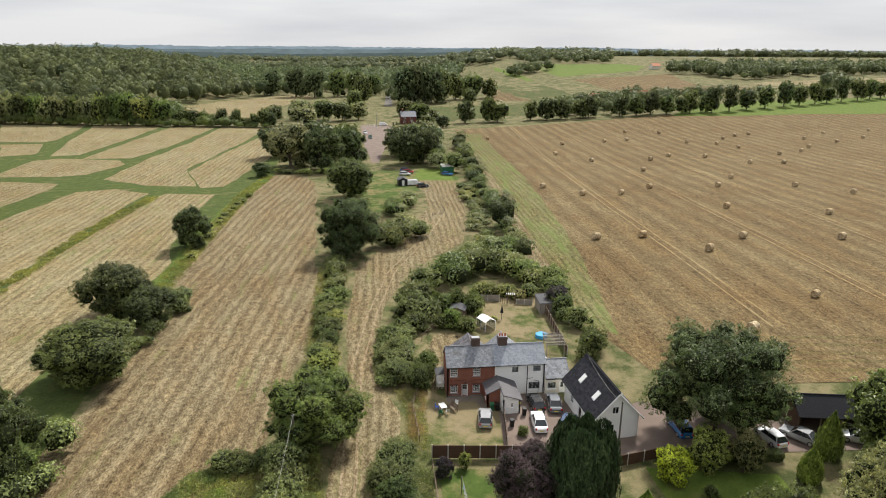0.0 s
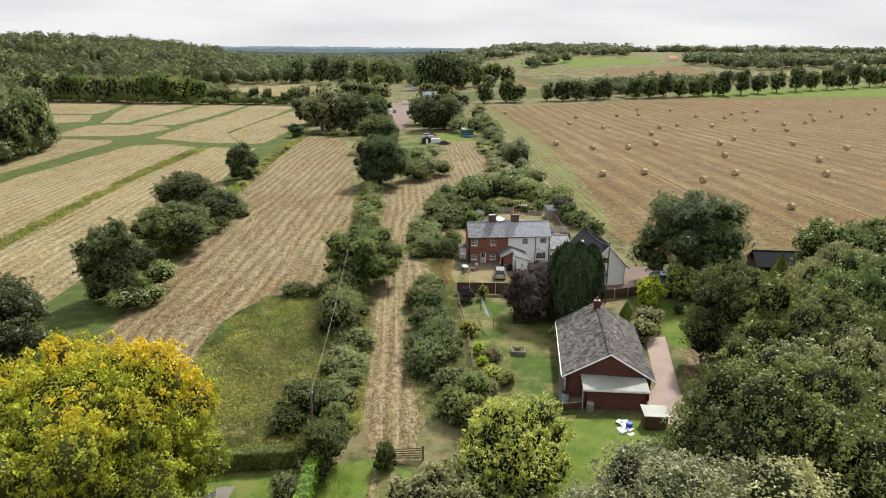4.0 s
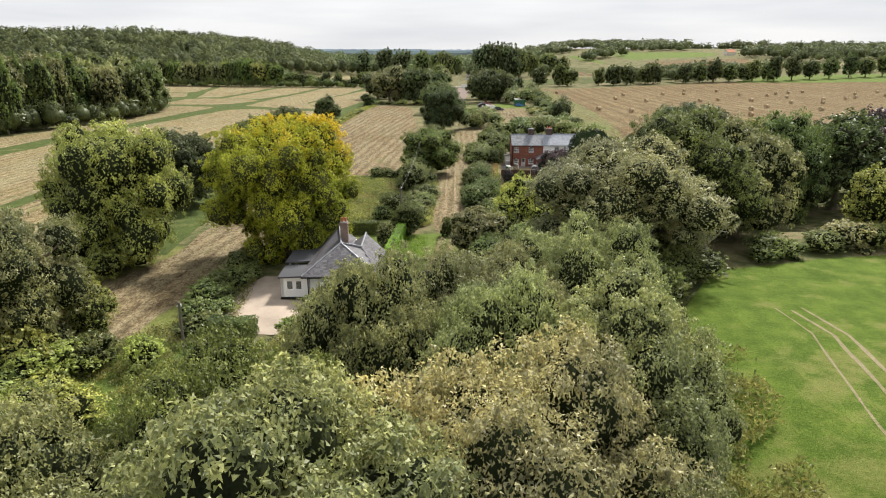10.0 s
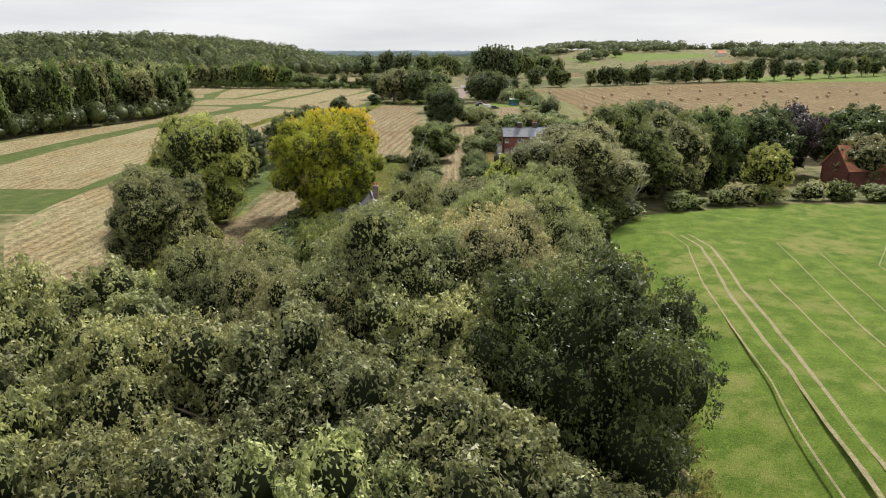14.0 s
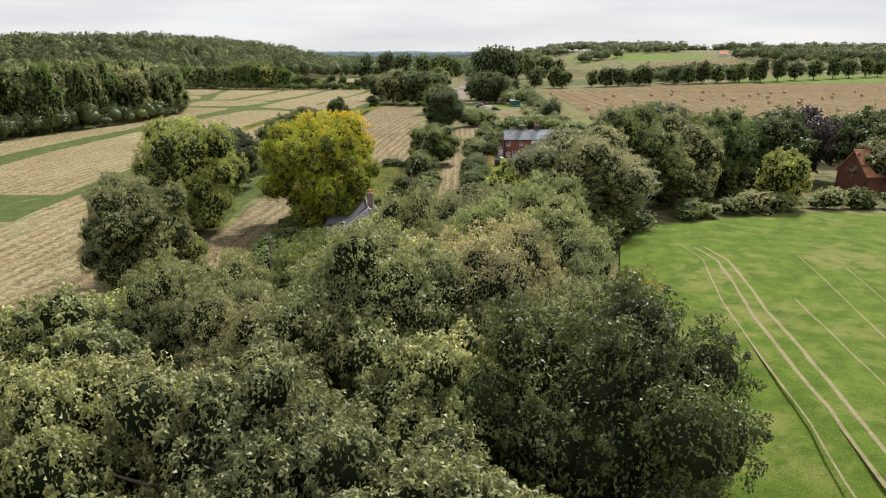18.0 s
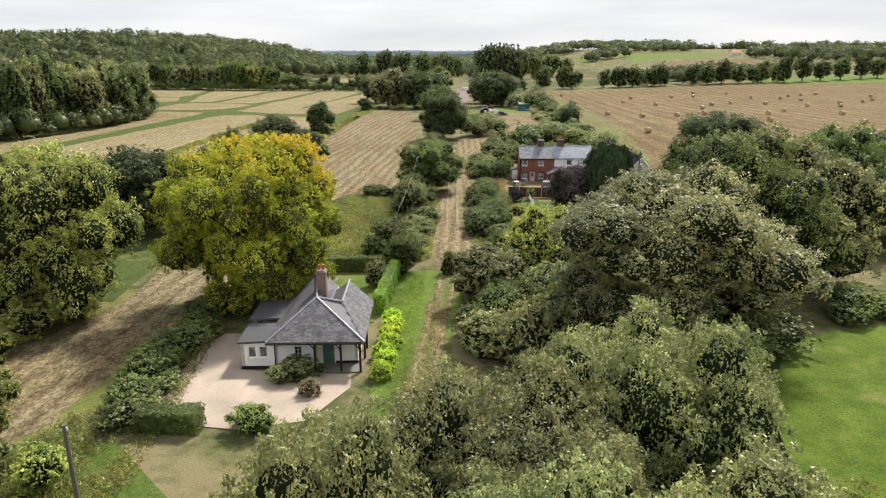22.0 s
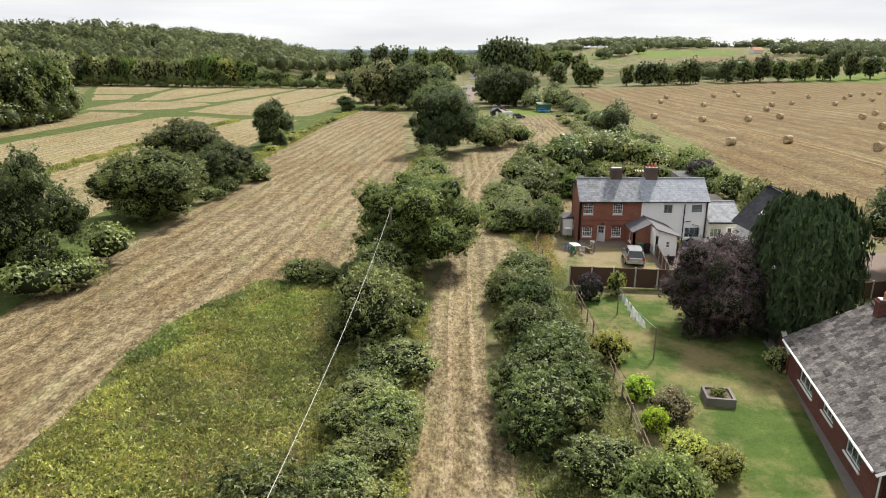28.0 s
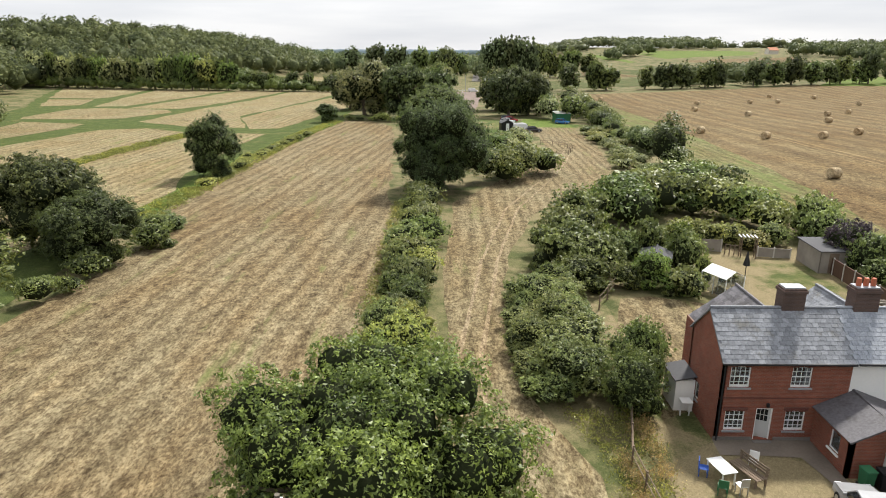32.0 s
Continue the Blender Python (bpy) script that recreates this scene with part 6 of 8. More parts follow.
# kitchen extension
wall(wh, (W2, -0.35), (10.3, -0.35), 0, 2.5, M_CREAM, [(0.35, 1.55, 0.75, 1.7), (2.0, 2.75, 0.0, 1.9)], name="kitchen_wall")
window(wh, (W2, -0.35), (10.3, -0.35), 0.35, 1.55, 0.75, 1.7, 3, 1, M_UPVC)
door(wh, (W2, -0.35), (10.3, -0.35), 2.0, 2.75, 0.0, 1.9, M_UPVC)
wall(wh, (10.3, -0.35), (10.3, 4.2), 0, 2.5, M_CREAM, peak=(2.27, 4.0), name="kitchen_wall")
gable_roof(wh, W2 + 0.05, -0.35, 10.3, 4.2, 2.5, 4.0, "x", M_SLATE, 0.25, 0.08, piece=("slate", 0.36, 0.3), name="kitchen_roof")
gutter(wh, (W2, -0.65), (10.4, -0.65), 2.32)

st = thing("brick_store", 5.1, 0.22, 0, "low red brick lean-to store with slate roof", "outbuilding", z=0.0)
wall(st, (0, 0), (0, -3.1), 0, 1.95, M_BRICK, [(1.5, 2.3, 0.75, 1.75)], 0.2)
window(st, (0, 0), (0, -3.1), 1.5, 2.3, 0.75, 1.75, 1, 1, M_UPVC)
wall(st, (0, -3.1), (1.65, -3.1), 0, 1.95, M_BRICK, thick=0.2)
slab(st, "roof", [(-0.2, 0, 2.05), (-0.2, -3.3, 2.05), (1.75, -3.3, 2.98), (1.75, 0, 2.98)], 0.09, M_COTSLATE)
slab(st, "gable", [(0, -3.1, 1.95), (1.65, -3.1, 1.95), (1.65, -3.1, 2.8), (0.0, -3.1, 2.0)], 0.15, M_BRICK)
ps = thing("white_porch", 6.82, 0.22, 0, "white rendered porch with felted slate roof", "outbuilding", z=0.0)
wall(ps, (0, -4.9), (2.25, -4.9), 0, 2.1, M_WHITE, [(1.0, 1.35, 0.95, 1.55)], 0.2)
window(ps, (0, -4.9), (2.25, -4.9), 1.0, 1.35, 0.95, 1.55, 1, 2, M_UPVC)
wall(ps, (0, 0), (0, -4.9), 0, 2.7, M_WHITE, thick=0.2)
wall(ps, (2.25, -4.9), (2.25, 0), 0, 2.1, M_WHITE, [(2.2, 3.1, 0, 1.9)], 0.2)
door(ps, (2.25, -4.9), (2.25, 0), 2.2, 3.1, 0, 1.9, M_UPVC)
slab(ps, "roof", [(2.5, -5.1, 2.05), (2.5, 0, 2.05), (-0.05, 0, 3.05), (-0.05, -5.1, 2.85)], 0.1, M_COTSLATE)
slab(ps, "gable", [(0.02, -4.88, 2.1), (2.25, -4.88, 2.1), (0.02, -4.88, 2.78)], 0.15, M_WHITE)
part("wall_lamp", boxes((2.0, -5.02, 1.5, 2.25, -4.9, 1.7), bevel=0.02), plain("yellow_plastic", (0.6, 0.55, 0.03), 0.5), ps, "yellow wall box")
pr = thing("side_shed", -0.95, 3.1, 0, "small white lean-to shed against the brick gable", "shed", z=0.0)
part("wall", boxes((0, 0, 0, 1.05, 1.9, 1.9)), M_WHITE, pr)
slab(pr, "roof", [(-0.1, -0.1, 1.95), (-0.1, 2.0, 1.95), (1.08, 2.0, 2.2), (1.08, -0.1, 2.2)], 0.07, M_FELT)

# ---- barn house ----
ba = thing("barn_house", 16.3, -11.9, 3.5, "white rendered barn-style house with black slate roof and rooflights", "house", z=0.1)
BW, BL, BE, BR_ = 5.6, 10, 3.2, 6.25
wall(ba, (0, 0), (BW, 0), 0, BE, M_WHITE, [(2.0, 2.6, 1.3, 2.1)], peak=(BW / 2, BR_), name="gable_wall")
window(ba, (0, 0), (BW, 0), 2.0, 2.6, 1.3, 2.1, 2, 1, M_UPVC)
part("window", boxes((2.15, -0.05, 3.6, 2.95, 0.02, 4.5)), M_UPVC, ba)
part("pane", boxes((2.22, -0.06, 3.67, 2.52, -0.045, 4.43), (2.58, -0.06, 3.67, 2.88, -0.045, 4.43)), M_CARGLASS, ba)
wall(ba, (BW, 0), (BW, BL), 0, BE, M_WHITE)
wall(ba, (BW, BL), (0, BL), 0, BE, M_WHITE, peak=(BW / 2, BR_), name="gable_wall")
wall(ba, (0, BL), (0, 0), 0, BE, M_WHITE, [(2.2, 3.2, 1.0, 2.1), (5.0, 5.9, 0.0, 2.0), (7.2, 8.2, 1.0, 2.1)])
window(ba, (0, BL), (0, 0), 2.2, 3.2, 1.0, 2.1, 2, 2, M_UPVC)
window(ba, (0, BL), (0, 0), 7.2, 8.2, 1.0, 2.1, 2, 2, M_UPVC)
door(ba, (0, BL), (0, 0), 5.0, 5.9, 0, 2.0, M_WOOD)
gable_roof(ba, 0, 0, BW, BL, BE, BR_, "y", M_DARKSLATE, 0.45, 0.35, piece=("slate", 0.4, 0.33))
for s_, ys_ in ((-1, (2.2, 6.6)), (1, (2.4, 5.0))):
    for y_ in ys_:
        k_ = (BR_ - BE) / (BW / 2)
        f_ = [(BW / 2 + s_ * a_, b_2, BR_ - k_ * a_ + 0.17) for a_, b_2 in ((1.2, y_), (1.2, y_ + 0.9), (2.1, y_ + 0.9), (2.1, y_))]
        rl = slab(ba, "rooflight", f_, 0.08, M_STEEL)
        g_ = [(BW / 2 + s_ * a_, b_2, BR_ - k_ * a_ + 0.18) for a_, b_2 in ((1.27, y_ + 0.07), (1.27, y_ + 0.83), (2.03, y_ + 0.83), (2.03, y_ + 0.07))]
        slab(rl, "pane", g_, 0.02, M_PLASTIC)
for s_ in (0, 1):
    e0 = (-0.5, -0.38, BE - 0.45) if s_ == 0 else (BW + 0.5, -0.38, BE - 0.45)
    part("bargeboard", rod([e0, (BW / 2, -0.38, BR_ + 0.05)], 0.08, 4), M_UPVC, ba)

# ---- bungalow ----
bg = thing("bungalow", 4.9, -42.6, -11.5, "red brick bungalow with lichen-spotted brown tiled roof", "house", z=0.03)
GW, GL, GE, GR = 8.2, 13.6, 2.45, 4.9
wall(bg, (0, 0), (GW, 0), 0, GE, M_BROWNBRICK, peak=(GW / 2, GR), name="gable_wall")
wall(bg, (GW, 0), (GW, GL), 0, GE, M_BROWNBRICK)
wall(bg, (GW, GL), (0, GL), 0, GE, M_BROWNBRICK, peak=(GW / 2, GR), name="gable_wall")
wops = [(2.3, 4.6, 0.75, 2.05), (6.2, 7.8, 1.0, 2.05), (9.6, 11.4, 0.75, 2.05)]
wall(bg, (0, GL), (0, 0), 0, GE, M_BROWNBRICK, wops)
for o in wops:
    window(bg, (0, GL), (0, 0), *o, cols=3, rows=1, sill=M_UPVC)
gable_roof(bg, 0, 0, GW, GL, GE, GR, "y", M_TILE, 0.45, 0.3, 0.1, piece=("roof_tile", 0.34, 0.34))
for a_, b_2 in (((-0.5, -0.33, GE - 0.2), (GW / 2, -0.33, GR + 0.06)), ((GW + 0.5, -0.33, GE - 0.2), (GW / 2, -0.33, GR + 0.06))):
    part("bargeboard", rod([a_, b_2], 0.09, 4), M_UPVC, bg)
chimney(bg, GW / 2 - 0.1, GL - 1.5, 0.75, 0.6, GR - 0.5, GR + 0.9, M_BROWNBRICK, 1)
gutter(bg, (-0.5, 0), (-0.5, GL), GE - 0.2, (-0.1, 0.1), M_UPVC)
wb_ = thing("water_butt", 4.6, -43.6, 0, "pale blue plastic water butt", "water butt", z=0.03)
part("barrel", rod([(0, 0, 0), (0, 0, 0.5), (0, 0, 1.0)], 0.36, 14, 0.92), plain("pale_blue_plastic", (0.32, 0.42, 0.48), 0.5), wb_)
part("lid", rod([(0, 0, 1.0), (0, 0, 1.06)], 0.38, 14), M_BLACK, wb_)
ga = thing("garage", 6.1, -45.0, -9, "flat-roofed brick garage with mossy cement sheet roof", "garage", z=0.03)
wall(ga, (0, 0), (5.9, 0), 0, 2.1, M_BROWNBRICK)
wall(ga, (5.9, 0), (5.9, 2.7), 0, 2.1, M_BROWNBRICK)
wall(ga, (0, 2.7), (0, 0), 0, 2.2, M_BROWNBRICK, [(1.0, 1.9, 0, 1.9)])
door(ga, (0, 2.7), (0, 0), 1.0, 1.9, 0, 1.9, M_UPVC)
bm = bmesh.new()
for k in range(40):      # corrugated sheet
    u0 = -0.2 + k * 0.158
    box(bm, u0, -0.25, 2.12, u0 + 0.1, 2.75, 2.2)
    box(bm, u0 + 0.1, -0.25, 2.1, u0 + 0.158, 2.75, 2.16)
for v in bm.verts:
    v.co.z += 0.16 * (v.co.y + 0.25)
part("roof", bm, M_ASBESTOS, ga)
part("fascia", boxes((-0.22, -0.3, 1.98, 6.15, -0.25, 2.16)), M_UPVC, ga)

# ---- white cottage ----
co = thing("cottage", -26.7, -76.9, 1.5, "white cottage with hipped slate roof, veranda posts and brick chimney", "house", z=0.02)
CE = 2.5
wall(co, (0.2, 0.7), (3.3, 0.7), 0, CE, M_WHITE, [(1.5, 2.1, 1.0, 1.95)], name="front_wall")
window(co, (0.2, 0.7), (3.3, 0.7), 1.5, 2.1, 1.0, 1.95, 2, 3, M_BLACK)
wall(co, (3.3, 0.7), (3.3, 1.6), 0, CE, M_WHITE, name="porch_wall")
wall(co, (3.3, 1.6), (6.4, 1.6), 0, CE, M_WHITE, [(0.35, 1.35, 0.0, 1.95)], name="porch_wall")
door(co, (3.3, 1.6), (6.4, 1.6), 0.35, 1.35, 0.0, 1.95, M_GREENDOOR, False, "pale green panelled front door")
wall(co, (6.4, 1.6), (6.4, 9.4), 0, CE, M_WHITE, [(1.2, 2.1, 0.9, 1.9), (4.5, 5.4, 0.9, 1.9)], name="side_wall")
window(co, (6.4, 1.6), (6.4, 9.4), 1.2, 2.1, 0.9, 1.9, 2, 3, M_BLACK)
window(co, (6.4, 1.6), (6.4, 9.4), 4.5, 5.4, 0.9, 1.9, 2, 3, M_BLACK)
wall(co, (6.4, 9.4), (0.2, 9.4), 0, CE, M_WHITE, name="back_wall")
wall(co, (0.2, 9.4), (0.2, 0.7), 0, CE, M_WHITE, name="side_wall")
part("plinth", boxes((0.15, 0.66, 0, 3.3, 0.7, 0.28), (4.7, 1.56, 0, 6.45, 1.6, 0.28)), M_BLACK, co)
for px_, py_ in ((3.35, 0.25), (5.3, 0.2), (6.75, 0.2), (6.85, 2.6), (6.85, 4.4)):
    part("post", boxes((px_ - 0.08, py_ - 0.08, 0, px_ + 0.08, py_ + 0.08, CE), bevel=0.015), M_BLACK, co)
    part("brace", rod([(px_ - 0.0, py_, CE - 0.65), (px_ - (0.5 if py_ < 1 else 0), py_ + (0 if py_ < 1 else 0.5), CE - 0.05)], 0.05, 4), M_BLACK, co)
part("veranda_beam", boxes((3.2, 0.12, CE - 0.12, 6.95, 0.28, CE + 0.02)), M_BLACK, co)
part("veranda_floor", boxes((3.3, 0.1, 0, 6.9, 1.6, 0.08)), M_CONCRETE, co)
# hipped front block, ridge from the apex eastwards, then two wings running back
A = (3.2, 3.2, 4.85)
E0, E1 = (-0.2, -0.05, CE), (7.15, -0.05, CE)
piece = ("slate", 0.28, 0.19)
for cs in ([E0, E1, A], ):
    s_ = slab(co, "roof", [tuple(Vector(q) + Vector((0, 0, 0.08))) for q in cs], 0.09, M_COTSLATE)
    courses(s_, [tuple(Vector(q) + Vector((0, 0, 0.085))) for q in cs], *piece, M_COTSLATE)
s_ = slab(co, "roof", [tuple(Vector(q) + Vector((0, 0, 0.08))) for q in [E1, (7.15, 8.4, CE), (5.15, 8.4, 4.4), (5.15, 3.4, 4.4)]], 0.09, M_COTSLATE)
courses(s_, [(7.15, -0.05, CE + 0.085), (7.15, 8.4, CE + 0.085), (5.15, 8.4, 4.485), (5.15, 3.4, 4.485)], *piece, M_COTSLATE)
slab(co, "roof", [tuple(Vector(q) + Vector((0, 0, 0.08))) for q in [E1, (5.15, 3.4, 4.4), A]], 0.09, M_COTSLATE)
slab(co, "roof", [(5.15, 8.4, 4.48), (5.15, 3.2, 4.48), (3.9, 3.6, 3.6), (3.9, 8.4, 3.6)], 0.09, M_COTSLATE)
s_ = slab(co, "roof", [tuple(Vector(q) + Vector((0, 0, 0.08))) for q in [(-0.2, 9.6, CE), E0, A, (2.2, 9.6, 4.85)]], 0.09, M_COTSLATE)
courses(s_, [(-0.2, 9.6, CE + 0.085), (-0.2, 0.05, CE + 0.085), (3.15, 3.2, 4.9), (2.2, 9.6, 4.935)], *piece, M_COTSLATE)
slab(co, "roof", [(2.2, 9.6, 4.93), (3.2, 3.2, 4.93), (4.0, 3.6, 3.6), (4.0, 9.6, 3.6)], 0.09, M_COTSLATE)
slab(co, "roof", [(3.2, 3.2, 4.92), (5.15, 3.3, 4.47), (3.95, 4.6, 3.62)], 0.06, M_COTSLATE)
for a_, b_2 in ((E0, A), (E1, A), ((2.2, 9.7, 4.9), A), ((5.15, 8.5, 4.45), (5.15, 3.3, 4.45)), (A, (5.15, 3.3, 4.45))):
    part("lead_hip", rod([tuple(Vector(a_) + Vector((0, 0, 0.12))), tuple(Vector(b_2) + Vector((0, 0, 0.12)))], 0.075, 6), M_LEAD, co)
slab(co, "gable", [(0.2, 9.4, 2.5), (4.0, 9.4, 2.5), (4.0, 9.4, 3.5), (2.2, 9.4, 4.85)], 0.2, M_WHITE)
slab(co, "gable", [(4.0, 8.3, 2.5), (6.6, 8.3, 2.5), (5.15, 8.3, 4.4), (4.0, 8.3, 3.6)], 0.2, M_WHITE)
chimney(co, 3.3, 5.3, 0.75, 0.75, 3.3, 6.5, M_PALEBRICK, 2)
gutter(co, (-0.25, -0.12), (7.2, -0.12), CE - 0.02, (0.25, 0.6))
wall(co, (-2.4, 0.9), (0.2, 0.9), 0, 2.2, M_WHITE, [(0.55, 1.15, 0.95, 1.85), (1.4, 2.0, 0.95, 1.85)], name="extension_wall")
window(co, (-2.4, 0.9), (0.2, 0.9), 0.55, 1.15, 0.95, 1.85, 1, 1, M_UPVC)
window(co, (-2.4, 0.9), (0.2, 0.9), 1.4, 2.0, 0.95, 1.85, 1, 1, M_UPVC)
wall(co, (-2.4, 8.5), (-2.4, 0.9), 0, 2.2, M_WHITE, name="extension_wall")
slab(co, "flat_roof", [(-2.6, 0.7, 2.3), (0.1, 0.7, 2.42), (0.1, 4.4, 2.42), (-2.6, 4.4, 2.3)], 0.14, M_FELT)
slab(co, "flat_roof", [(-2.6, 4.45, 2.62), (0.1, 4.45, 2.75), (0.1, 8.6, 2.75), (-2.6, 8.6, 2.62)], 0.16, M_FELT)
part("plinth", boxes((-2.44, 0.86, 0, 0.15, 0.9, 0.25)), M_BLACK, co)
cs_ = thing("garden_shed", -27.6, -62.8, 8, "white boarded garden shed under the yellow tree", "shed", z=0.02)
part("wall", boxes((0, 0, 0, 2.6, 3.4, 2.1)), M_WHITE, cs_)
slab(cs_, "roof", [(-0.2, -0.2, 2.15), (2.8, -0.2, 2.7), (2.8, 3.6, 2.7), (-0.2, 3.6, 2.15)], 0.1, M_FELT)
part("wall_board", boxes((2.6, -0.1, 0, 2.66, 3.5, 2.62)), M_WHITE, cs_)
pt = sheet("patio", [(-26.6, -57.6), (-25.4, -57.4), (-25.0, -54.8), (-26.4, -54.9)], M_CONCRETE, 0.1, "small pale paved patio on the lawn", "patio")


# ---- vehicles ----
PAINT = {}


def paint(colour, name):
    if name not in PAINT:
        m, t, b = material(name, 0.25, 0.1, 0.5)
        v = coords(t, source="Object")
        lo = tuple(c * 0.85 for c in colour)
        t.links.new(ramp(t, noise_fac(t, v, 1.5, 4), [(0.35, lo), (0.65, colour)]), b.inputs["Base Color"])
        b.inputs["Coat Weight"].default_value = 0.5
        PAINT[name] = m
    return PAINT[name]


M_LAMP = plain("lamp_lens", (0.7, 0.72, 0.75), 0.15, 0, 0.05, 5, 0.02)
M_TAIL = plain("tail_lens", (0.35, 0.01, 0.01), 0.2, 0, 0.05, 5, 0.02)


def loft(sections, mat, name, root, label=""):
    """Skin over cross-sections: each (y, half width at the foot, half width at the top, z foot, z top)."""
    bm = bmesh.new()
    rings = []
    for y, w0, w1, z0, z1 in sections:
        h = z1 - z0
        pts = [(-w0 * 0.94, z0), (-w0, z0 + 0.25 * h), (-w0 * 0.99, z0 + 0.6 * h), (-w1, z1 - 0.05 * h), (-w1 * 0.85, z1),
               (w1 * 0.85, z1), (w1, z1 - 0.05 * h), (w0 * 0.99, z0 + 0.6 * h), (w0, z0 + 0.25 * h), (w0 * 0.94, z0)]
        rings.append([bm.verts.new((x, y, z)) for x, z in pts])
    n = len(rings[0])
    for a, b in zip(rings, rings[1:]):
        for i in range(n):
            bm.faces.new((a[i], a[(i + 1) % n], b[(i + 1) % n], b[i]))
    bm.faces.new(rings[0][::-1])
    bm.faces.new(rings[-1])
    ob = part(name, bm, mat, root, label)
    ob.data.polygons.foreach_set("use_smooth", [False] * len(ob.data.polygons))
    return ob


def car(x, y, rot, colour, cname, label, form="saloon", z=None):
    """A car heading along its own -y, with body, glass, wheels and lamps."""
    c = thing("car" if form != "van" else "van", x, y, rot, label, "car" if form != "van" else "van", "parked cars", z)
    p = paint(colour, cname)
    L = {"saloon": 4.5, "hatch": 4.1, "mpv": 4.4, "van": 4.9}[form]
    belt = {"saloon": 0.88, "hatch": 0.92, "mpv": 0.98, "van": 1.15}[form]
    top = {"saloon": 1.42, "hatch": 1.46, "mpv": 1.62, "van": 1.95}[form]
    h = L / 2
    loft([(-h, 0.62, 0.56, 0.32, 0.6), (-h + 0.12, 0.82, 0.74, 0.22, 0.7), (-h + 0.9, 0.88, 0.8, 0.2, belt - 0.06), (-0.7, 0.89, 0.82, 0.2, belt), (h - 0.9, 0.89, 0.82, 0.2, belt + 0.03),
          (h - 0.15, 0.85, 0.76, 0.24, belt), (h, 0.7, 0.62, 0.36, belt - 0.12)], p, "body", c)
    f0, r0 = {"saloon": (-1.0, 1.75), "hatch": (-0.95, 1.95), "mpv": (-1.25, 2.05), "van": (-1.55, 2.4)}[form]
    f1, r1 = {"saloon": (-0.25, 0.95), "hatch": (-0.25, 1.45), "mpv": (-0.35, 1.75), "van": (-0.9, 2.35)}[form]
    if form == "van":
        loft([(f0, 0.8, 0.6, belt - 0.1, belt - 0.04), (f1, 0.83, 0.72, belt - 0.1, top - 0.05), (f1 + 0.5, 0.86, 0.78, belt - 0.1, top), (r1, 0.86, 0.78, belt - 0.1, top), (r0, 0.84, 0.74, belt - 0.1, top - 0.1)], p, "load_box", c)
        part("windscreen", boxes((-0.62, f0 + 0.2, belt + 0.12, 0.62, f0 + 0.24, top - 0.3)), M_CARGLASS, c)
    else:
        loft([(f0, 0.8, 0.72, belt - 0.08, belt - 0.02), (f1, 0.78, 0.6, belt - 0.08, top - 0.035), (0.4, 0.79, 0.63, belt - 0.08, top - 0.02), (r1, 0.78, 0.6, belt - 0.08, top - 0.05), (r0, 0.78, 0.7, belt - 0.08, belt)], M_CARGLASS, "glasshouse", c)
        loft([(f1 - 0.1, 0.6, 0.58, top - 0.09, top - 0.02), (0.3, 0.66, 0.62, top - 0.08, top), (r1 + 0.08, 0.6, 0.58, top - 0.1, top - 0.03)], p, "roof_panel", c)
        for sx in (-1, 1):
            part("pillar", rod([(sx * 0.77, f0 + 0.08, belt - 0.02), (sx * 0.63, f1 - 0.05, top - 0.05)], 0.035, 5), p, c)
            part("pillar", rod([(sx * 0.79, 0.35, belt - 0.02), (sx * 0.66, 0.35, top - 0.05)], 0.04, 5), p, c)
            part("pillar", rod([(sx * 0.76, r0 - 0.15, belt - 0.02), (sx * 0.62, r1, top - 0.06)], 0.06, 5), p, c)
            part("door_mirror", boxes((sx * 0.88 - 0.09, f0 + 0.25, belt - 0.02, sx * 0.88 + 0.09, f0 + 0.33, belt + 0.12), bevel=0.02), p, c)
    for sx in (-1, 1):
        for wy in (-h + 0.85, h - 0.85):
            wh_ = part("wheel", rod([(sx * 0.7, wy, 0.31), (sx * 0.89, wy, 0.31)], 0.31, 14), M_TYRE, c)
            part("rim", rod([(sx * 0.88, wy, 0.31), (sx * 0.9, wy, 0.31)], 0.2, 10), M_STEEL, wh_)
        part("headlight", boxes((sx * 0.6 - 0.16, -h + 0.03, 0.52, sx * 0.6 + 0.16, -h + 0.16, 0.68), bevel=0.03), M_LAMP, c)
        part("tail_light", boxes((sx * 0.68 - 0.1, h - 0.14, 0.62, sx * 0.68 + 0.1, h + 0.01, 0.86), bevel=0.02), M_TAIL, c)
    part("bumper", boxes((-0.72, h - 0.06, 0.3, 0.72, h + 0.05, 0.48), bevel=0.03), p, c)
    part("number_plate", boxes((-0.26, h + 0.04, 0.5, 0.26, h + 0.06, 0.61)), plain("plate_yellow", (0.6, 0.5, 0.08), 0.6) if "plate_yellow" not in bpy.data.materials else bpy.data.materials["plate_yellow"], c)
    return c


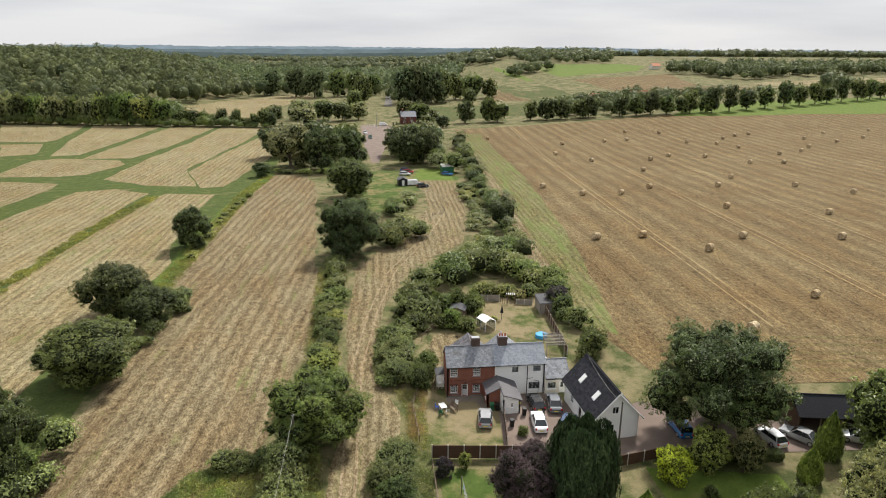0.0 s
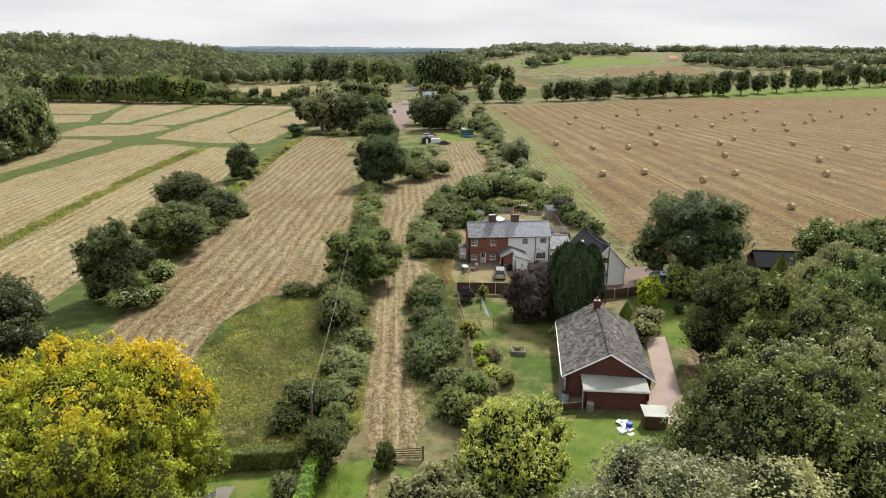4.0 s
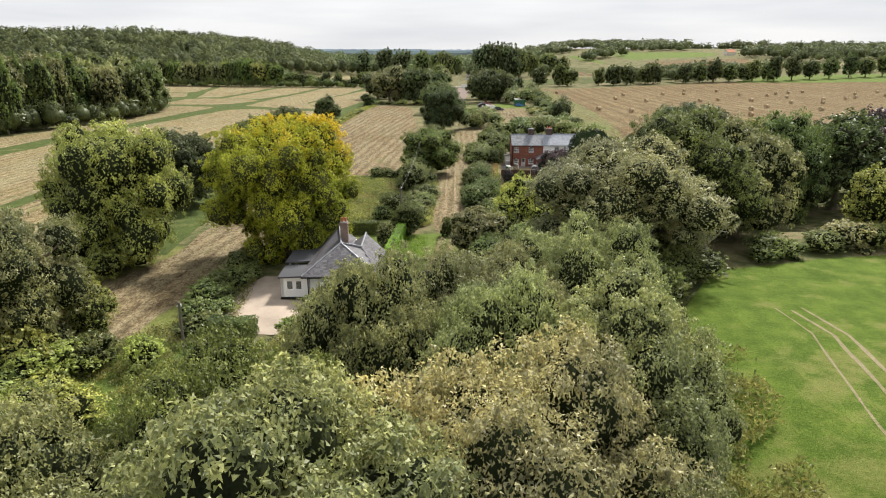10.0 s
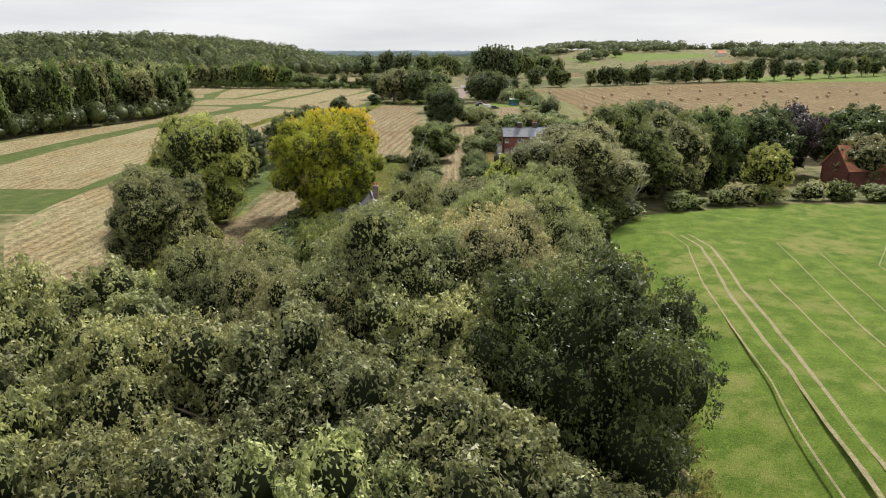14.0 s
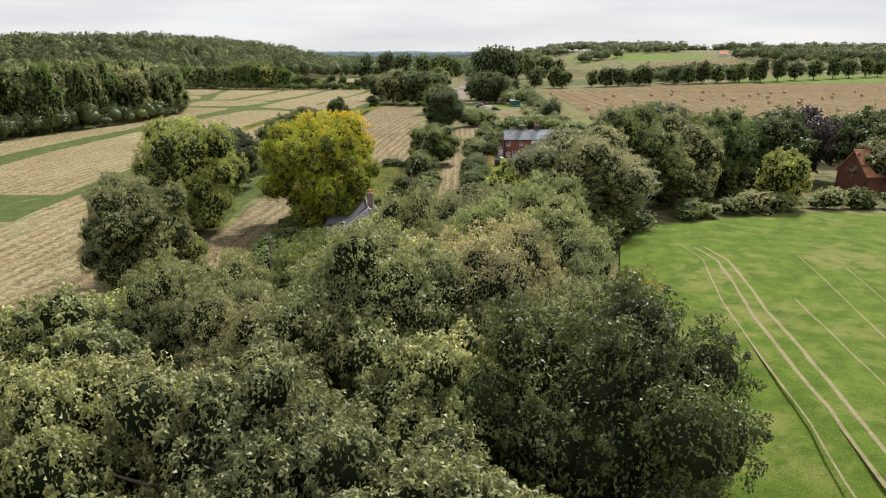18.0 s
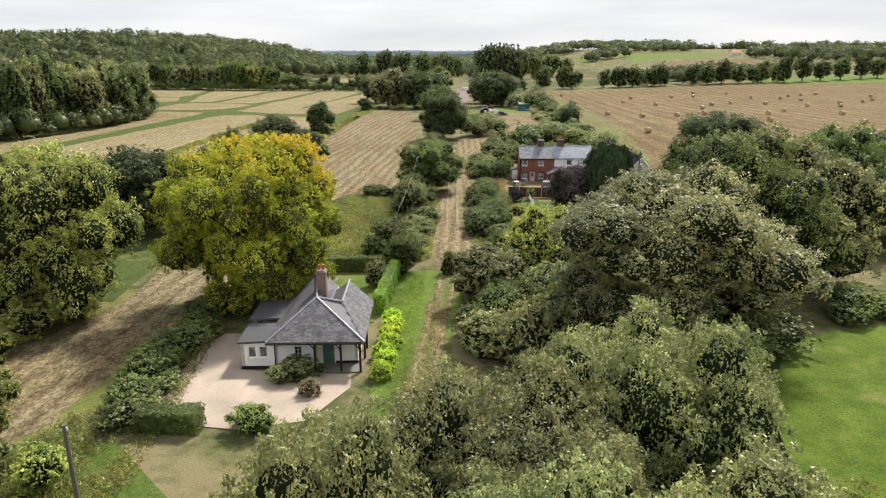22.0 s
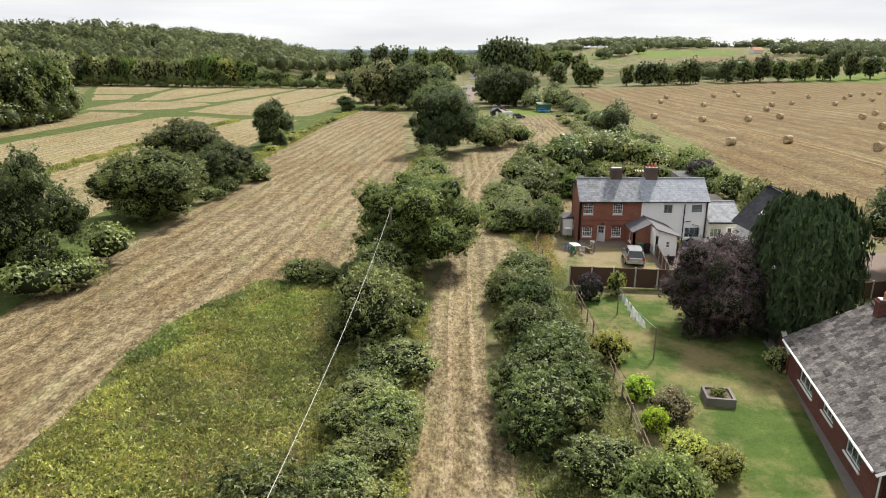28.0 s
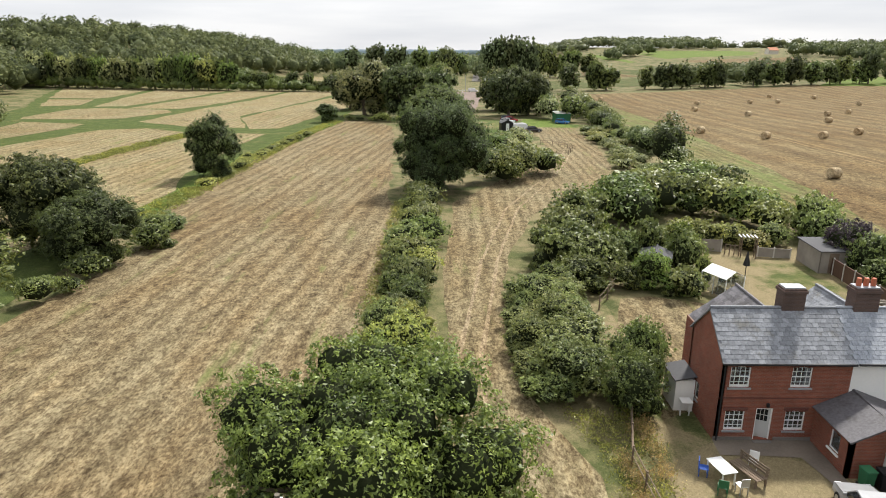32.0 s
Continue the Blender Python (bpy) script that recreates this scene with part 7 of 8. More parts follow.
WHITE_P, SILVER_P, BLACK_P, BLUE_P, GREY_P = (0.75, 0.75, 0.75), (0.33, 0.335, 0.345), (0.02, 0.02, 0.022), (0.02, 0.05, 0.12), (0.12, 0.13, 0.14)
car(4.3, -6.1, 171, SILVER_P, "silver_paint", "silver hatchback parked on grass behind the fence", "hatch")
car(10.8, -7.6, 175, WHITE_P, "white_paint", "white saloon car parked in the yard", "saloon")
car(11.5, -3.0, 182, BLACK_P, "black_paint_car", "black hatchback parked before the white house", "hatch")
car(13.9, -3.4, 172, GREY_P, "grey_paint_car", "dark grey saloon parked before the kitchen", "saloon")
car(14.3, -8.2, 150, BLUE_P, "blue_paint_car", "dark blue small car behind the cypress", "hatch")
car(36.7, -15.0, 190, WHITE_P, "white_paint", "white hatchback parked by the hedge", "hatch")
car(40.2, -15.4, 215, SILVER_P, "silver_paint", "silver saloon parked by the hedge", "saloon")
car(46.3, -16.9, 240, WHITE_P, "white_paint", "white covered car beside the conifers", "hatch")
car(27.4, -11.2, 178, (0.03, 0.16, 0.4), "bright_blue_paint", "bright blue car under the big oak", "mpv")
car(5.3, 141.5, 100, WHITE_P, "white_paint", "white van parked in the paddock", "van")
car(8.0, 138, 95, BLACK_P, "black_paint_car", "black car parked beside the white van", "hatch")
car(3.2, 160, 80, WHITE_P, "white_paint", "white car parked beyond the paddock hut", "hatch")
car(4.6, 164, 80, (0.3, 0.02, 0.02), "red_paint_car", "red car parked beyond the paddock hut", "hatch")
car(3.8, 167, 80, BLUE_P, "blue_paint_car", "dark blue car parked beyond the paddock hut", "hatch")
car(18.6, 158.5, 60, (0.03, 0.16, 0.4), "bright_blue_paint", "blue car beside the green shed", "hatch")
car(17.3, -45.9, 165, (0.2, 0.24, 0.3), "steel_blue_paint", "grey-blue car at the end of the drive", "hatch")
car(-9, 262, 5, (0.02, 0.1, 0.05), "green_paint_car", "dark green car on the old railway yard", "mpv")
car(-11.5, 280, 12, WHITE_P, "white_paint", "white car on the old railway yard", "hatch")
car(-1, 318, 85, WHITE_P, "white_paint", "white van at the crossing", "van")

# ---- fences, walls, poles ----
M_GREYWOOD = plain("silvered_wood", (0.24, 0.215, 0.185), 0.9, 0, 0.25, 3, 0.5)
WOODEN = "brown timber panel fence with concrete posts"


def panel_fence(points, h, label, panel=1.83, mat=None):
    root = thing("fence", points[0][0], points[0][1], 0, label, "fence")
    ox, oy = points[0]
    for (x0, y0), (x1, y1) in zip(points, points[1:]):
        d = math.hypot(x1 - x0, y1 - y0)
        n = max(1, round(d / panel))
        m = Matrix.Translation((x0 - ox, y0 - oy, 0)) @ Matrix.Rotation(math.atan2(y1 - y0, x1 - x0), 4, 'Z')
        for k in range(n):
            a, b = k * d / n, (k + 1) * d / n
            pn = part("panel", boxes((a + 0.06, -0.02, 0.05, b - 0.06, 0.02, h - 0.05), m=m), mat or M_FENCE, root)
            part("rail", boxes((a + 0.06, -0.045, h - 0.07, b - 0.06, 0.045, h - 0.03), m=m), mat or M_FENCE, pn)
            part("post", boxes((a - 0.06, -0.06, 0, a + 0.06, 0.06, h + 0.08), m=m, bevel=0.01), M_POST, root)
        part("post", boxes((d - 0.06, -0.06, 0, d + 0.06, 0.06, h + 0.08), m=m, bevel=0.01), M_POST, root)
    return root


def rail_fence(points, h, label, gap=2.2, rails=2, mat=None):
    root = thing("post_fence", points[0][0], points[0][1], 0, label, "fence")
    ox, oy = points[0]
    for (x0, y0), (x1, y1) in zip(points, points[1:]):
        d = math.hypot(x1 - x0, y1 - y0)
        n = max(1, round(d / gap))
        for k in range(n):
            u, v = k / n, (k + 1) / n
            a = Vector((x0 + (x1 - x0) * u - ox, y0 + (y1 - y0) * u - oy, 0))
            b = Vector((x0 + (x1 - x0) * v - ox, y0 + (y1 - y0) * v - oy, 0))
            part("post", rod([a, a + Vector((0.02, 0, h))], 0.055, 6), mat or M_WOOD, root)
            for q in range(rails):
                zz = Vector((0, 0, h * (0.92 - 0.42 * q)))
                part("rail", rod([a + zz, b + zz], 0.03, 5), mat or M_WOOD, root)
    return root


panel_fence([(-3.1, -13.2), (9.6, -14.6)], 1.75, WOODEN)
panel_fence([(6.9, -4.8), (6.0, -11.6)], 1.2, "dark timber fence between the gardens")
panel_fence([(16.6, -17.2), (22.8, -16.0)], 1.5, WOODEN)
panel_fence([(9.6, 34.4), (13.8, 33.7)], 1.3, "pale grey timber fence behind the lawn", mat=M_GREYWOOD)
rail_fence([(13.8, 32.8), (15.0, 32.4)], 1.1, "weathered garden trellis fence", 0.4, 2)
panel_fence([(16.6, 31.9), (19.4, 31.2)], 1.0, "low grey timber fence behind the lawn", mat=M_GREYWOOD)
panel_fence([(20.8, 28), (19.8, 10.5)], 1.5, "dark timber fence along the garden")
panel_fence([(-0.2, -45.8), (5.8, -45.4)], 0.9, "low dark timber fence beside the garage")
rail_fence([(-3.2, -15), (-3.3, -28), (-3.9, -42)], 1.1, "grey wooden post and rail garden fence")
rail_fence([(-4.3, -10), (-4.6, -2), (-3.6, 2), (-2.6, 8)], 1.1, "old leaning wooden garden fence")
rail_fence([(6.5, 114.3), (9, 113.3), (11, 109.4), (11.5, 103.7), (10, 99.3), (7.4, 97.6), (5.8, 95.1)], 1.0, "curved brown wooden paddock rail")
rail_fence([(-1.8, 18), (0.5, 22.5)], 1.2, "broken wooden garden fence")
gt = thing("field_gate", -12.5, -52.3, 0, "weathered wooden field gate across the track", "gate")
for k in range(5):
    part("bar", boxes((0, -0.02, 0.2 + 0.22 * k, 2.4, 0.02, 0.28 + 0.22 * k)), M_WOOD, gt)
part("brace", rod([(0.05, 0.03, 0.2), (2.35, 0.03, 1.1)], 0.03, 4), M_WOOD, gt)
for px_ in (-0.12, 2.52):
    part("gate_post", boxes((px_ - 0.09, -0.09, 0, px_ + 0.09, 0.09, 1.4), bevel=0.02), M_WOOD, gt)
gw = thing("garden_wall", 7.5, -29.4, 0, "low red brick garden wall with rounded end pier", "wall")
part("wall_run", boxes((0, 0, 0, 0.24, 6.2, 1.3), m=Matrix.Rotation(radians(-20), 4, 'Z')), M_BROWNBRICK, gw)
part("coping", boxes((-0.05, 0, 1.3, 0.29, 6.25, 1.38), m=Matrix.Rotation(radians(-20), 4, 'Z'), bevel=0.02), M_POST, gw)
part("wall_run", boxes((2.2, 5.9, 0, 5.6, 6.14, 1.2)), M_BROWNBRICK, gw)
part("pier", rod([(1.9, 6.3, 0), (1.9, 6.3, 1.7)], 0.5, 12), M_BROWNBRICK, gw)


def pole(x, y, h, label="dark wooden telegraph pole"):
    p = thing("telegraph_pole", x, y, 0, label, "pole", "telegraph poles")
    part("shaft", rod([(0, 0, -0.2), (0, 0, h)], 0.13, 8, 0.65), plain("creosoted_wood", (0.13, 0.115, 0.09), 0.9) if "creosoted_wood" not in bpy.data.materials else bpy.data.materials["creosoted_wood"], p)
    part("bracket", boxes((-0.16, -0.04, h - 0.3, 0.16, 0.04, h - 0.22), bevel=0.01), M_STEEL, p)
    part("insulator", rod([(0.12, 0, h - 0.22), (0.12, 0, h - 0.1)], 0.04, 6), M_PLASTIC, p)
    part("marker_plate", boxes((-0.07, -0.125, 1.9, 0.07, -0.118, 2.1)), M_PLASTIC, p)
    return p


POLES = [(-18.3, -13.6, 7.0), (-19.3, -50.4, 5.9), (17.4, -16.8, 8.2), (-30.2, -96.4, 7.6)]
for x_, y_, h_ in POLES:
    pole(x_, y_, h_)


def cable(a, b, sag, label):
    pts = []
    for k in range(17):
        u = k / 16
        pts.append(Vector(a).lerp(Vector(b), u) - Vector((0, 0, 4 * sag * u * (1 - u))))
    bm = bmesh.new()
    tube(bm, pts, [0.014] * 17, 4)
    me = bpy.data.meshes.new("cable")
    bm.to_mesh(me)
    bm.free()
    me.materials.append(M_POST)
    tagged(new("cable", me), label, "cable", "overhead cables")


cable((-18.3, -13.6, 6.8), (-19.3, -50.4, 5.7), 0.7, "thin sagging grey overhead cable")
cable((17.4, -16.8, 8.0), (18.4, -2.6, 6.6), 0.5, "thin sagging grey overhead cable")

# ---- garden things ----
tb = thing("garden_table", -0.75, -3.0, 14, "white rectangular plastic garden table", "table")
part("tabletop", boxes((-0.4, -0.65, 0.7, 0.4, 0.65, 0.75), bevel=0.015), M_PLASTIC, tb)
for sx in (-0.32, 0.32):
    for sy in (-0.55, 0.55):
        part("leg", boxes((sx - 0.03, sy - 0.03, 0, sx + 0.03, sy + 0.03, 0.7)), M_PLASTIC, tb)
bn = thing("garden_bench", 0.55, -2.9, 22, "weathered wooden picnic bench", "bench")
for k in range(4):
    part("seat_slat", boxes((-0.35 + 0.16 * k, -0.85, 0.42, -0.22 + 0.16 * k, 0.85, 0.46)), M_WOOD, bn)
for k in range(3):
    part("back_slat", boxes((0.3, -0.85, 0.55 + 0.15 * k, 0.34, 0.85, 0.65 + 0.15 * k)), M_WOOD, bn)
for sy in (-0.75, 0.75):
    part("leg", boxes((-0.33, sy - 0.04, 0, -0.25, sy + 0.04, 0.42)), M_WOOD, bn)
    part("leg", boxes((0.27, sy - 0.04, 0, 0.35, sy + 0.04, 0.98)), M_WOOD, bn)


def chair(x, y, rot, mat, label):
    c = thing("garden_chair", x, y, rot, label, "chair", "garden chairs")
    part("seat", boxes((-0.22, -0.22, 0.4, 0.22, 0.22, 0.43), bevel=0.01), mat, c)
    part("backrest", boxes((-0.22, 0.2, 0.45, 0.22, 0.24, 0.85), bevel=0.01), mat, c)
    for sx in (-0.19, 0.19):
        part("leg", boxes((sx - 0.02, -0.2, 0, sx + 0.02, -0.16, 0.4)), mat, c)
        part("leg", boxes((sx - 0.02, 0.17, 0, sx + 0.02, 0.21, 0.45)), mat, c)


chair(-1.45, -2.7, 70, M_BLUE, "dark blue plastic garden chair")
chair(1.1, -2.2, -30, M_PLASTIC, "white folding garden chair")
chair(-1.1, -4.1, 160, M_GREEN, "green folding garden chair lying low")
chair(-0.2, -4.0, 190, M_STEEL, "grey folding garden chair")
sk = thing("outdoor_sink", -0.5, 2.6, 0, "white plastic stand against the brick gable", "stand")
part("top", boxes((-0.3, -0.3, 0.85, 0.3, 0.3, 0.95), bevel=0.02), M_PLASTIC, sk)
for sx in (-0.24, 0.24):
    part("leg", boxes((sx - 0.03, -0.03, 0, sx + 0.03, 0.03, 0.85)), M_PLASTIC, sk)


def bin_(x, y, mat, label):
    b = thing("wheelie_bin", x, y, random.Random(x).uniform(-15, 15), label, "bin", "wheelie bins")
    bm = boxes((-0.24, -0.28, 0.08, 0.24, 0.28, 0.95))
    for v in bm.verts:
        if v.co.z < 0.5:
            v.co.x *= 0.82
            v.co.y *= 0.82
    part("body", bm, mat, b)
    part("lid", boxes((-0.27, -0.32, 0.95, 0.27, 0.3, 1.03), bevel=0.02), mat, b)
    for sx in (-0.2, 0.2):
        part("wheel", rod([(sx - 0.03, 0.24, 0.1), (sx + 0.03, 0.24, 0.1)], 0.1, 10), M_TYRE, b)


for x_, y_, mat_, lab_ in ((5.6, -3.6, M_GREEN, "green wheelie bin beside the brick store"), (6.3, -3.7, M_BLACK, "black wheelie bin beside the brick store"),
                           (9.5, -5.2, M_BLACK, "black wheelie bin beside the white porch"), (7.4, -7.6, M_BLACK, "black wheelie bin by the parking yard")):
    bin_(x_, y_, mat_, lab_)
pl = thing("stone_planter", 2.0, -32.7, -8, "grey stone planter with green plants on the lawn", "planter")
part("trough", boxes((-0.8, -0.75, 0, 0.8, -0.6, 0.5), (-0.8, 0.6, 0, 0.8, 0.75, 0.5), (-0.8, -0.6, 0, -0.65, 0.6, 0.5), (0.65, -0.6, 0, 0.8, 0.6, 0.5)), M_CONCRETE, pl)
part("soil", boxes((-0.65, -0.6, 0.05, 0.65, 0.6, 0.38)), M_BARK, pl)
part("planting", None or rod([(0.1, 0.1, 0.35), (0.12, 0.1, 0.6)], 0.2, 6, 0.3), L_FRESH, pl)

# washing line
for x_, y_ in ((-0.6, -19.8), (-0.1, -27.4)):
    wp = thing("washing_post", x_, y_, 0, "weathered wooden washing line post", "post", "washing posts")
    part("shaft", rod([(0, 0, 0), (0, 0, 2.2)], 0.045, 8), M_WOOD, wp)
wl = thing("washing_line", -0.6, -19.8, 0, "washing line hung with white sheets and shirts", "laundry")
part("line", rod([(0, 0, 2.15), (0.2, -3.8, 1.95), (0.5, -7.6, 2.15)], 0.012, 4), M_STEEL, wl)
lr = random.Random(4)
for k in range(7):
    y0 = -0.9 - 0.8 * k
    w, d = lr.uniform(0.4, 0.75), lr.uniform(0.4, 0.9)
    bm = bmesh.new()
    n = 6
    top = [bm.verts.new((0.028 * -(y0 - w * i / n), y0 - w * i / n, 2.02 + 0.02 * math.sin(i))) for i in range(n + 1)]
    low = [bm.verts.new((0.028 * -(y0 - w * i / n) + 0.12 * math.sin(i * 1.3 + k), y0 - w * i / n, 2.02 - d + 0.06 * math.sin(i * 2 + k))) for i in range(n + 1)]
    for i in range(n):
        bm.faces.new((top[i], top[i + 1], low[i + 1], low[i]))
    r = bmesh.ops.extrude_face_region(bm, geom=bm.faces[:])
    for v in r["geom"]:
        if isinstance(v, bmesh.types.BMVert):
            v.co.x += 0.012
    part("sheet", bm, M_CLOTH if k % 4 else plain("pale_blue_cloth", (0.45, 0.55, 0.7), 0.9) if "pale_blue_cloth" not in bpy.data.materials else M_CLOTH, wl)

# ---- outbuildings ----


def shed(name, x, y, rot, w, d, h, rise, wall_mat, roof_mat, label, ridge=True, door_mat=None, z=None):
    s = thing(name, x, y, rot, label, "shed", z=z)
    if ridge:
        wall(s, (0, 0), (w, 0), 0, h, wall_mat, thick=0.06, peak=(w / 2, h + rise))
        wall(s, (w, d), (0, d), 0, h, wall_mat, thick=0.06, peak=(w / 2, h + rise))
        wall(s, (w, 0), (w, d), 0, h, wall_mat, thick=0.06)
        wall(s, (0, d), (0, 0), 0, h, wall_mat, thick=0.06)
        gable_roof(s, 0, 0, w, d, h, h + rise, "y", roof_mat, 0.12, 0.12, 0.05)
    else:
        for a, b in (((0, 0), (w, 0)), ((w, 0), (w, d)), ((w, d), (0, d)), ((0, d), (0, 0))):
            wall(s, a, b, 0, h, wall_mat, thick=0.08)
        slab(s, "roof", [(-0.15, -0.15, h + 0.1), (w + 0.15, -0.15, h + 0.1), (w + 0.15, d + 0.15, h + 0.1 + rise), (-0.15, d + 0.15, h + 0.1 + rise)], 0.08, roof_mat)
    part("door", boxes((w * 0.5 - 0.4, -0.05, 0.05, w * 0.5 + 0.4, -0.01, min(1.85, h))), door_mat or wall_mat, s)
    return s


shed("garden_shed", 10.4, -49.6, -9, 2.0, 1.6, 1.6, 0.1, M_FENCE, M_ASBESTOS, "timber shed with pale green sheet roof", False)
shed("garden_shed", 3.7, 26.8, -20, 2.6, 2.4, 1.7, 0.4, M_WOOD, M_FELT, "old garden shed with grey felt roof")
shed("outhouse", 19.7, 26.7, -2, 2.4, 4.2, 2.0, 0.12, M_GREYWOOD, M_FELT, "grey block outhouse with flat felt roof", False, M_WOOD)
shed("green_shed", 17.2, 161, 5, 4.2, 4.5, 2.5, 0.4, M_GREEN, M_ASBESTOS, "dark green hut with pale roof in the paddock", False)
shed("black_hut", 0.0, 140.5, 4, 3.2, 4.0, 1.9, 0.8, M_BLACK, M_FELT, "black timber hut with white doorway", True, M_PLASTIC)
shed("white_caravan", 51.0, -13.6, -10, 3.0, 3.6, 2.3, 0.2, M_FENCE, M_PLASTIC, "dark shed with white sheet roof", False)
cp = thing("carport", 40.4, -14.4, -10, "long open cart shed with dark slate roof", "outbuilding", z=land(44, -13))
wall(cp, (7.4, 4.2), (0, 4.2), 0, 2.6, M_FENCE)
wall(cp, (0, 4.2), (0, 0), 0, 2.6, M_FENCE)
wall(cp, (7.4, 0), (7.4, 4.2), 0, 2.6, M_FENCE)
for k in range(4):
    part("post", boxes((0.1 + 2.4 * k, 0, 0, 0.25 + 2.4 * k, 0.15, 2.5)), M_WOOD, cp)
gable_roof(cp, 0, 0, 7.4, 4.2, 2.5, 4.0, "x", M_DARKSLATE, 0.35, 0.2)
gh = thing("greenhouse", 8.9, 20.6, 24, "small white-framed greenhouse with glass roof", "greenhouse")
for sx in (0, 2.0):
    for sy in (0, 1.3, 2.6):
        part("post", boxes((sx - 0.03, sy - 0.03, 0, sx + 0.03, sy + 0.03, 1.62)), M_UPVC, gh)
    part("pane", boxes((sx - 0.01, 0.03, 0.1, sx + 0.01, 2.57, 1.55)), M_GLASS, gh)
slab(gh, "roof_pane", [(-0.05, 0, 1.62), (-0.05, 2.6, 1.62), (1.0, 2.6, 2.15), (1.0, 0, 2.15)], 0.03, M_PLASTIC)
slab(gh, "roof_pane", [(2.05, 2.6, 1.62), (2.05, 0, 1.62), (1.0, 0, 2.15), (1.0, 2.6, 2.15)], 0.03, M_PLASTIC)
pg_ = thing("pergola", 16.4, 10, -8, "weathered slatted garden pergola behind the house", "pergola")
for sx in (0, 2.6):
    for sy in (0, 4.5):
        part("post", boxes((sx, sy, 0, sx + 0.1, sy + 0.1, 2.2)), M_GREYWOOD, pg_)
for k in range(9):
    part("slat", boxes((-0.2, 0.1 + 0.52 * k, 2.2, 2.9, 0.2 + 0.52 * k, 2.32)), M_GREYWOOD, pg_)
ga = thing("garden_arch", 14.8, 31.6, -8, "rustic wooden garden arch with pale slats", "arch")
for sx in (0, 1.4):
    for sy in (0, 0.6):
        part("post", boxes((sx, sy, 0, sx + 0.09, sy + 0.09, 2.1)), M_WOOD, ga)
for k in range(5):
    part("slat", boxes((-0.15 + 0.36 * k, -0.15, 2.1, -0.07 + 0.36 * k, 0.8, 2.2)), M_UPVC, ga)
tp = thing("paddling_pool", 17.6, 17.6, 0, "round bright blue garden pool cover", "pool")
part("cover", rod([(0, 0, 0), (0, 0, 0.5), (0, 0, 0.55)], 1.0, 18, 0.95), plain("bright_blue_cover", (0.05, 0.3, 0.55), 0.5), tp)
wa = thing("parasol", 12.6, 25.4, 0, "folded dark and white parasol on the lawn", "parasol")
part("pole", rod([(0, 0, 0), (0, 0, 2.6)], 0.04, 6), M_BLACK, wa)
part("canopy", rod([(0, 0, 1.3), (0, 0, 1.9), (0, 0, 2.5)], 0.3, 10, 0.2), M_BLACK, wa)
jr = random.Random(9)
for k in range(10):
    jx, jy = 8.6 + jr.uniform(-0.5, 0.6), -48.0 - 0.25 * k
    jb = thing("junk_box", jx, jy, jr.uniform(0, 90), "white and grey discarded boxes and boards", "junk", "junk beside the shed")
    part("body", boxes((-0.3, -0.25, 0, 0.3, 0.25, jr.uniform(0.2, 0.6)), bevel=0.02), M_PLASTIC if k % 3 else M_STEEL, jb)
bb_ = thing("barrel", 9.0, -49.4, 0, "blue plastic barrel beside the shed", "barrel")
part("drum", rod([(0, 0, 0), (0, 0, 0.45), (0, 0, 0.9)], 0.3, 12), M_BLUE, bb_)
cb = thing("compost_bin", 6.5, -45.7, 0, "grey wheelie bin beside the garage", "bin")
part("body", boxes((-0.28, -0.3, 0, 0.28, 0.3, 1.0), bevel=0.03), M_STEEL, cb)

# far buildings
sn = thing("station_house", 10, 324, 6, "old grey-roofed station house among trees", "house", z=0.0)
wall(sn, (0, 0), (9, 0), 0, 4.6, M_BROWNBRICK, [(1.2, 2.4, 1, 2.4), (5.8, 7.0, 1, 2.4), (1.2, 2.4, 3, 4.2), (5.8, 7.0, 3, 4.2)])
for o in ((1.2, 2.4, 1, 2.4), (5.8, 7.0, 1, 2.4), (1.2, 2.4, 3, 4.2), (5.8, 7.0, 3, 4.2)):
    window(sn, (0, 0), (9, 0), *o)
for a, b in (((9, 0), (9, 7)), ((0, 7), (0, 0))):
    wall(sn, a, b, 0, 4.6, M_BROWNBRICK, peak=(3.5, 7.4))
wall(sn, (9, 7), (0, 7), 0, 4.6, M_BROWNBRICK)
gable_roof(sn, 0, 0, 9, 7, 4.6, 7.4, "x", M_SLATE, 0.3, 0.3)
chimney(sn, 1.2, 3.5, 0.9, 0.7, 7, 8.6, M_BROWNBRICK, 2)
og = thing("orange_roof_house", 52, -54, 8, "house with orange-red clay tile roof behind trees", "house")
for a, b, pk in (((0, 0), (12, 0), None), ((12, 0), (12, 6.5), (3.25, 6.8)), ((12, 6.5), (0, 6.5), None), ((0, 6.5), (0, 0), (3.25, 6.8))):
    wall(og, a, b, 0, 3.4, M_BROWNBRICK, peak=pk)
gable_roof(og, 0, 0, 12, 6.5, 3.4, 6.8, "x", M_REDTILE, 0.35, 0.25, piece=("roof_tile", 0.45, 0.4))
for x_, y_, rot_ in ((158, 412, 10), (192, 422, -12), (346, 742, 20)):
    fh = thing("far_house", x_, y_, rot_, "distant house with red tiled roof", "house")
    for a, b, pk in (((0, 0), (13, 0), None), ((13, 0), (13, 7), (3.5, 7.5)), ((13, 7), (0, 7), None), ((0, 7), (0, 0), (3.5, 7.5))):
        wall(fh, a, b, -1, 4.4, M_CREAM, peak=pk)
    gable_roof(fh, 0, 0, 13, 7, 4.4, 7.5, "x", M_REDTILE, 0.4, 0.3)
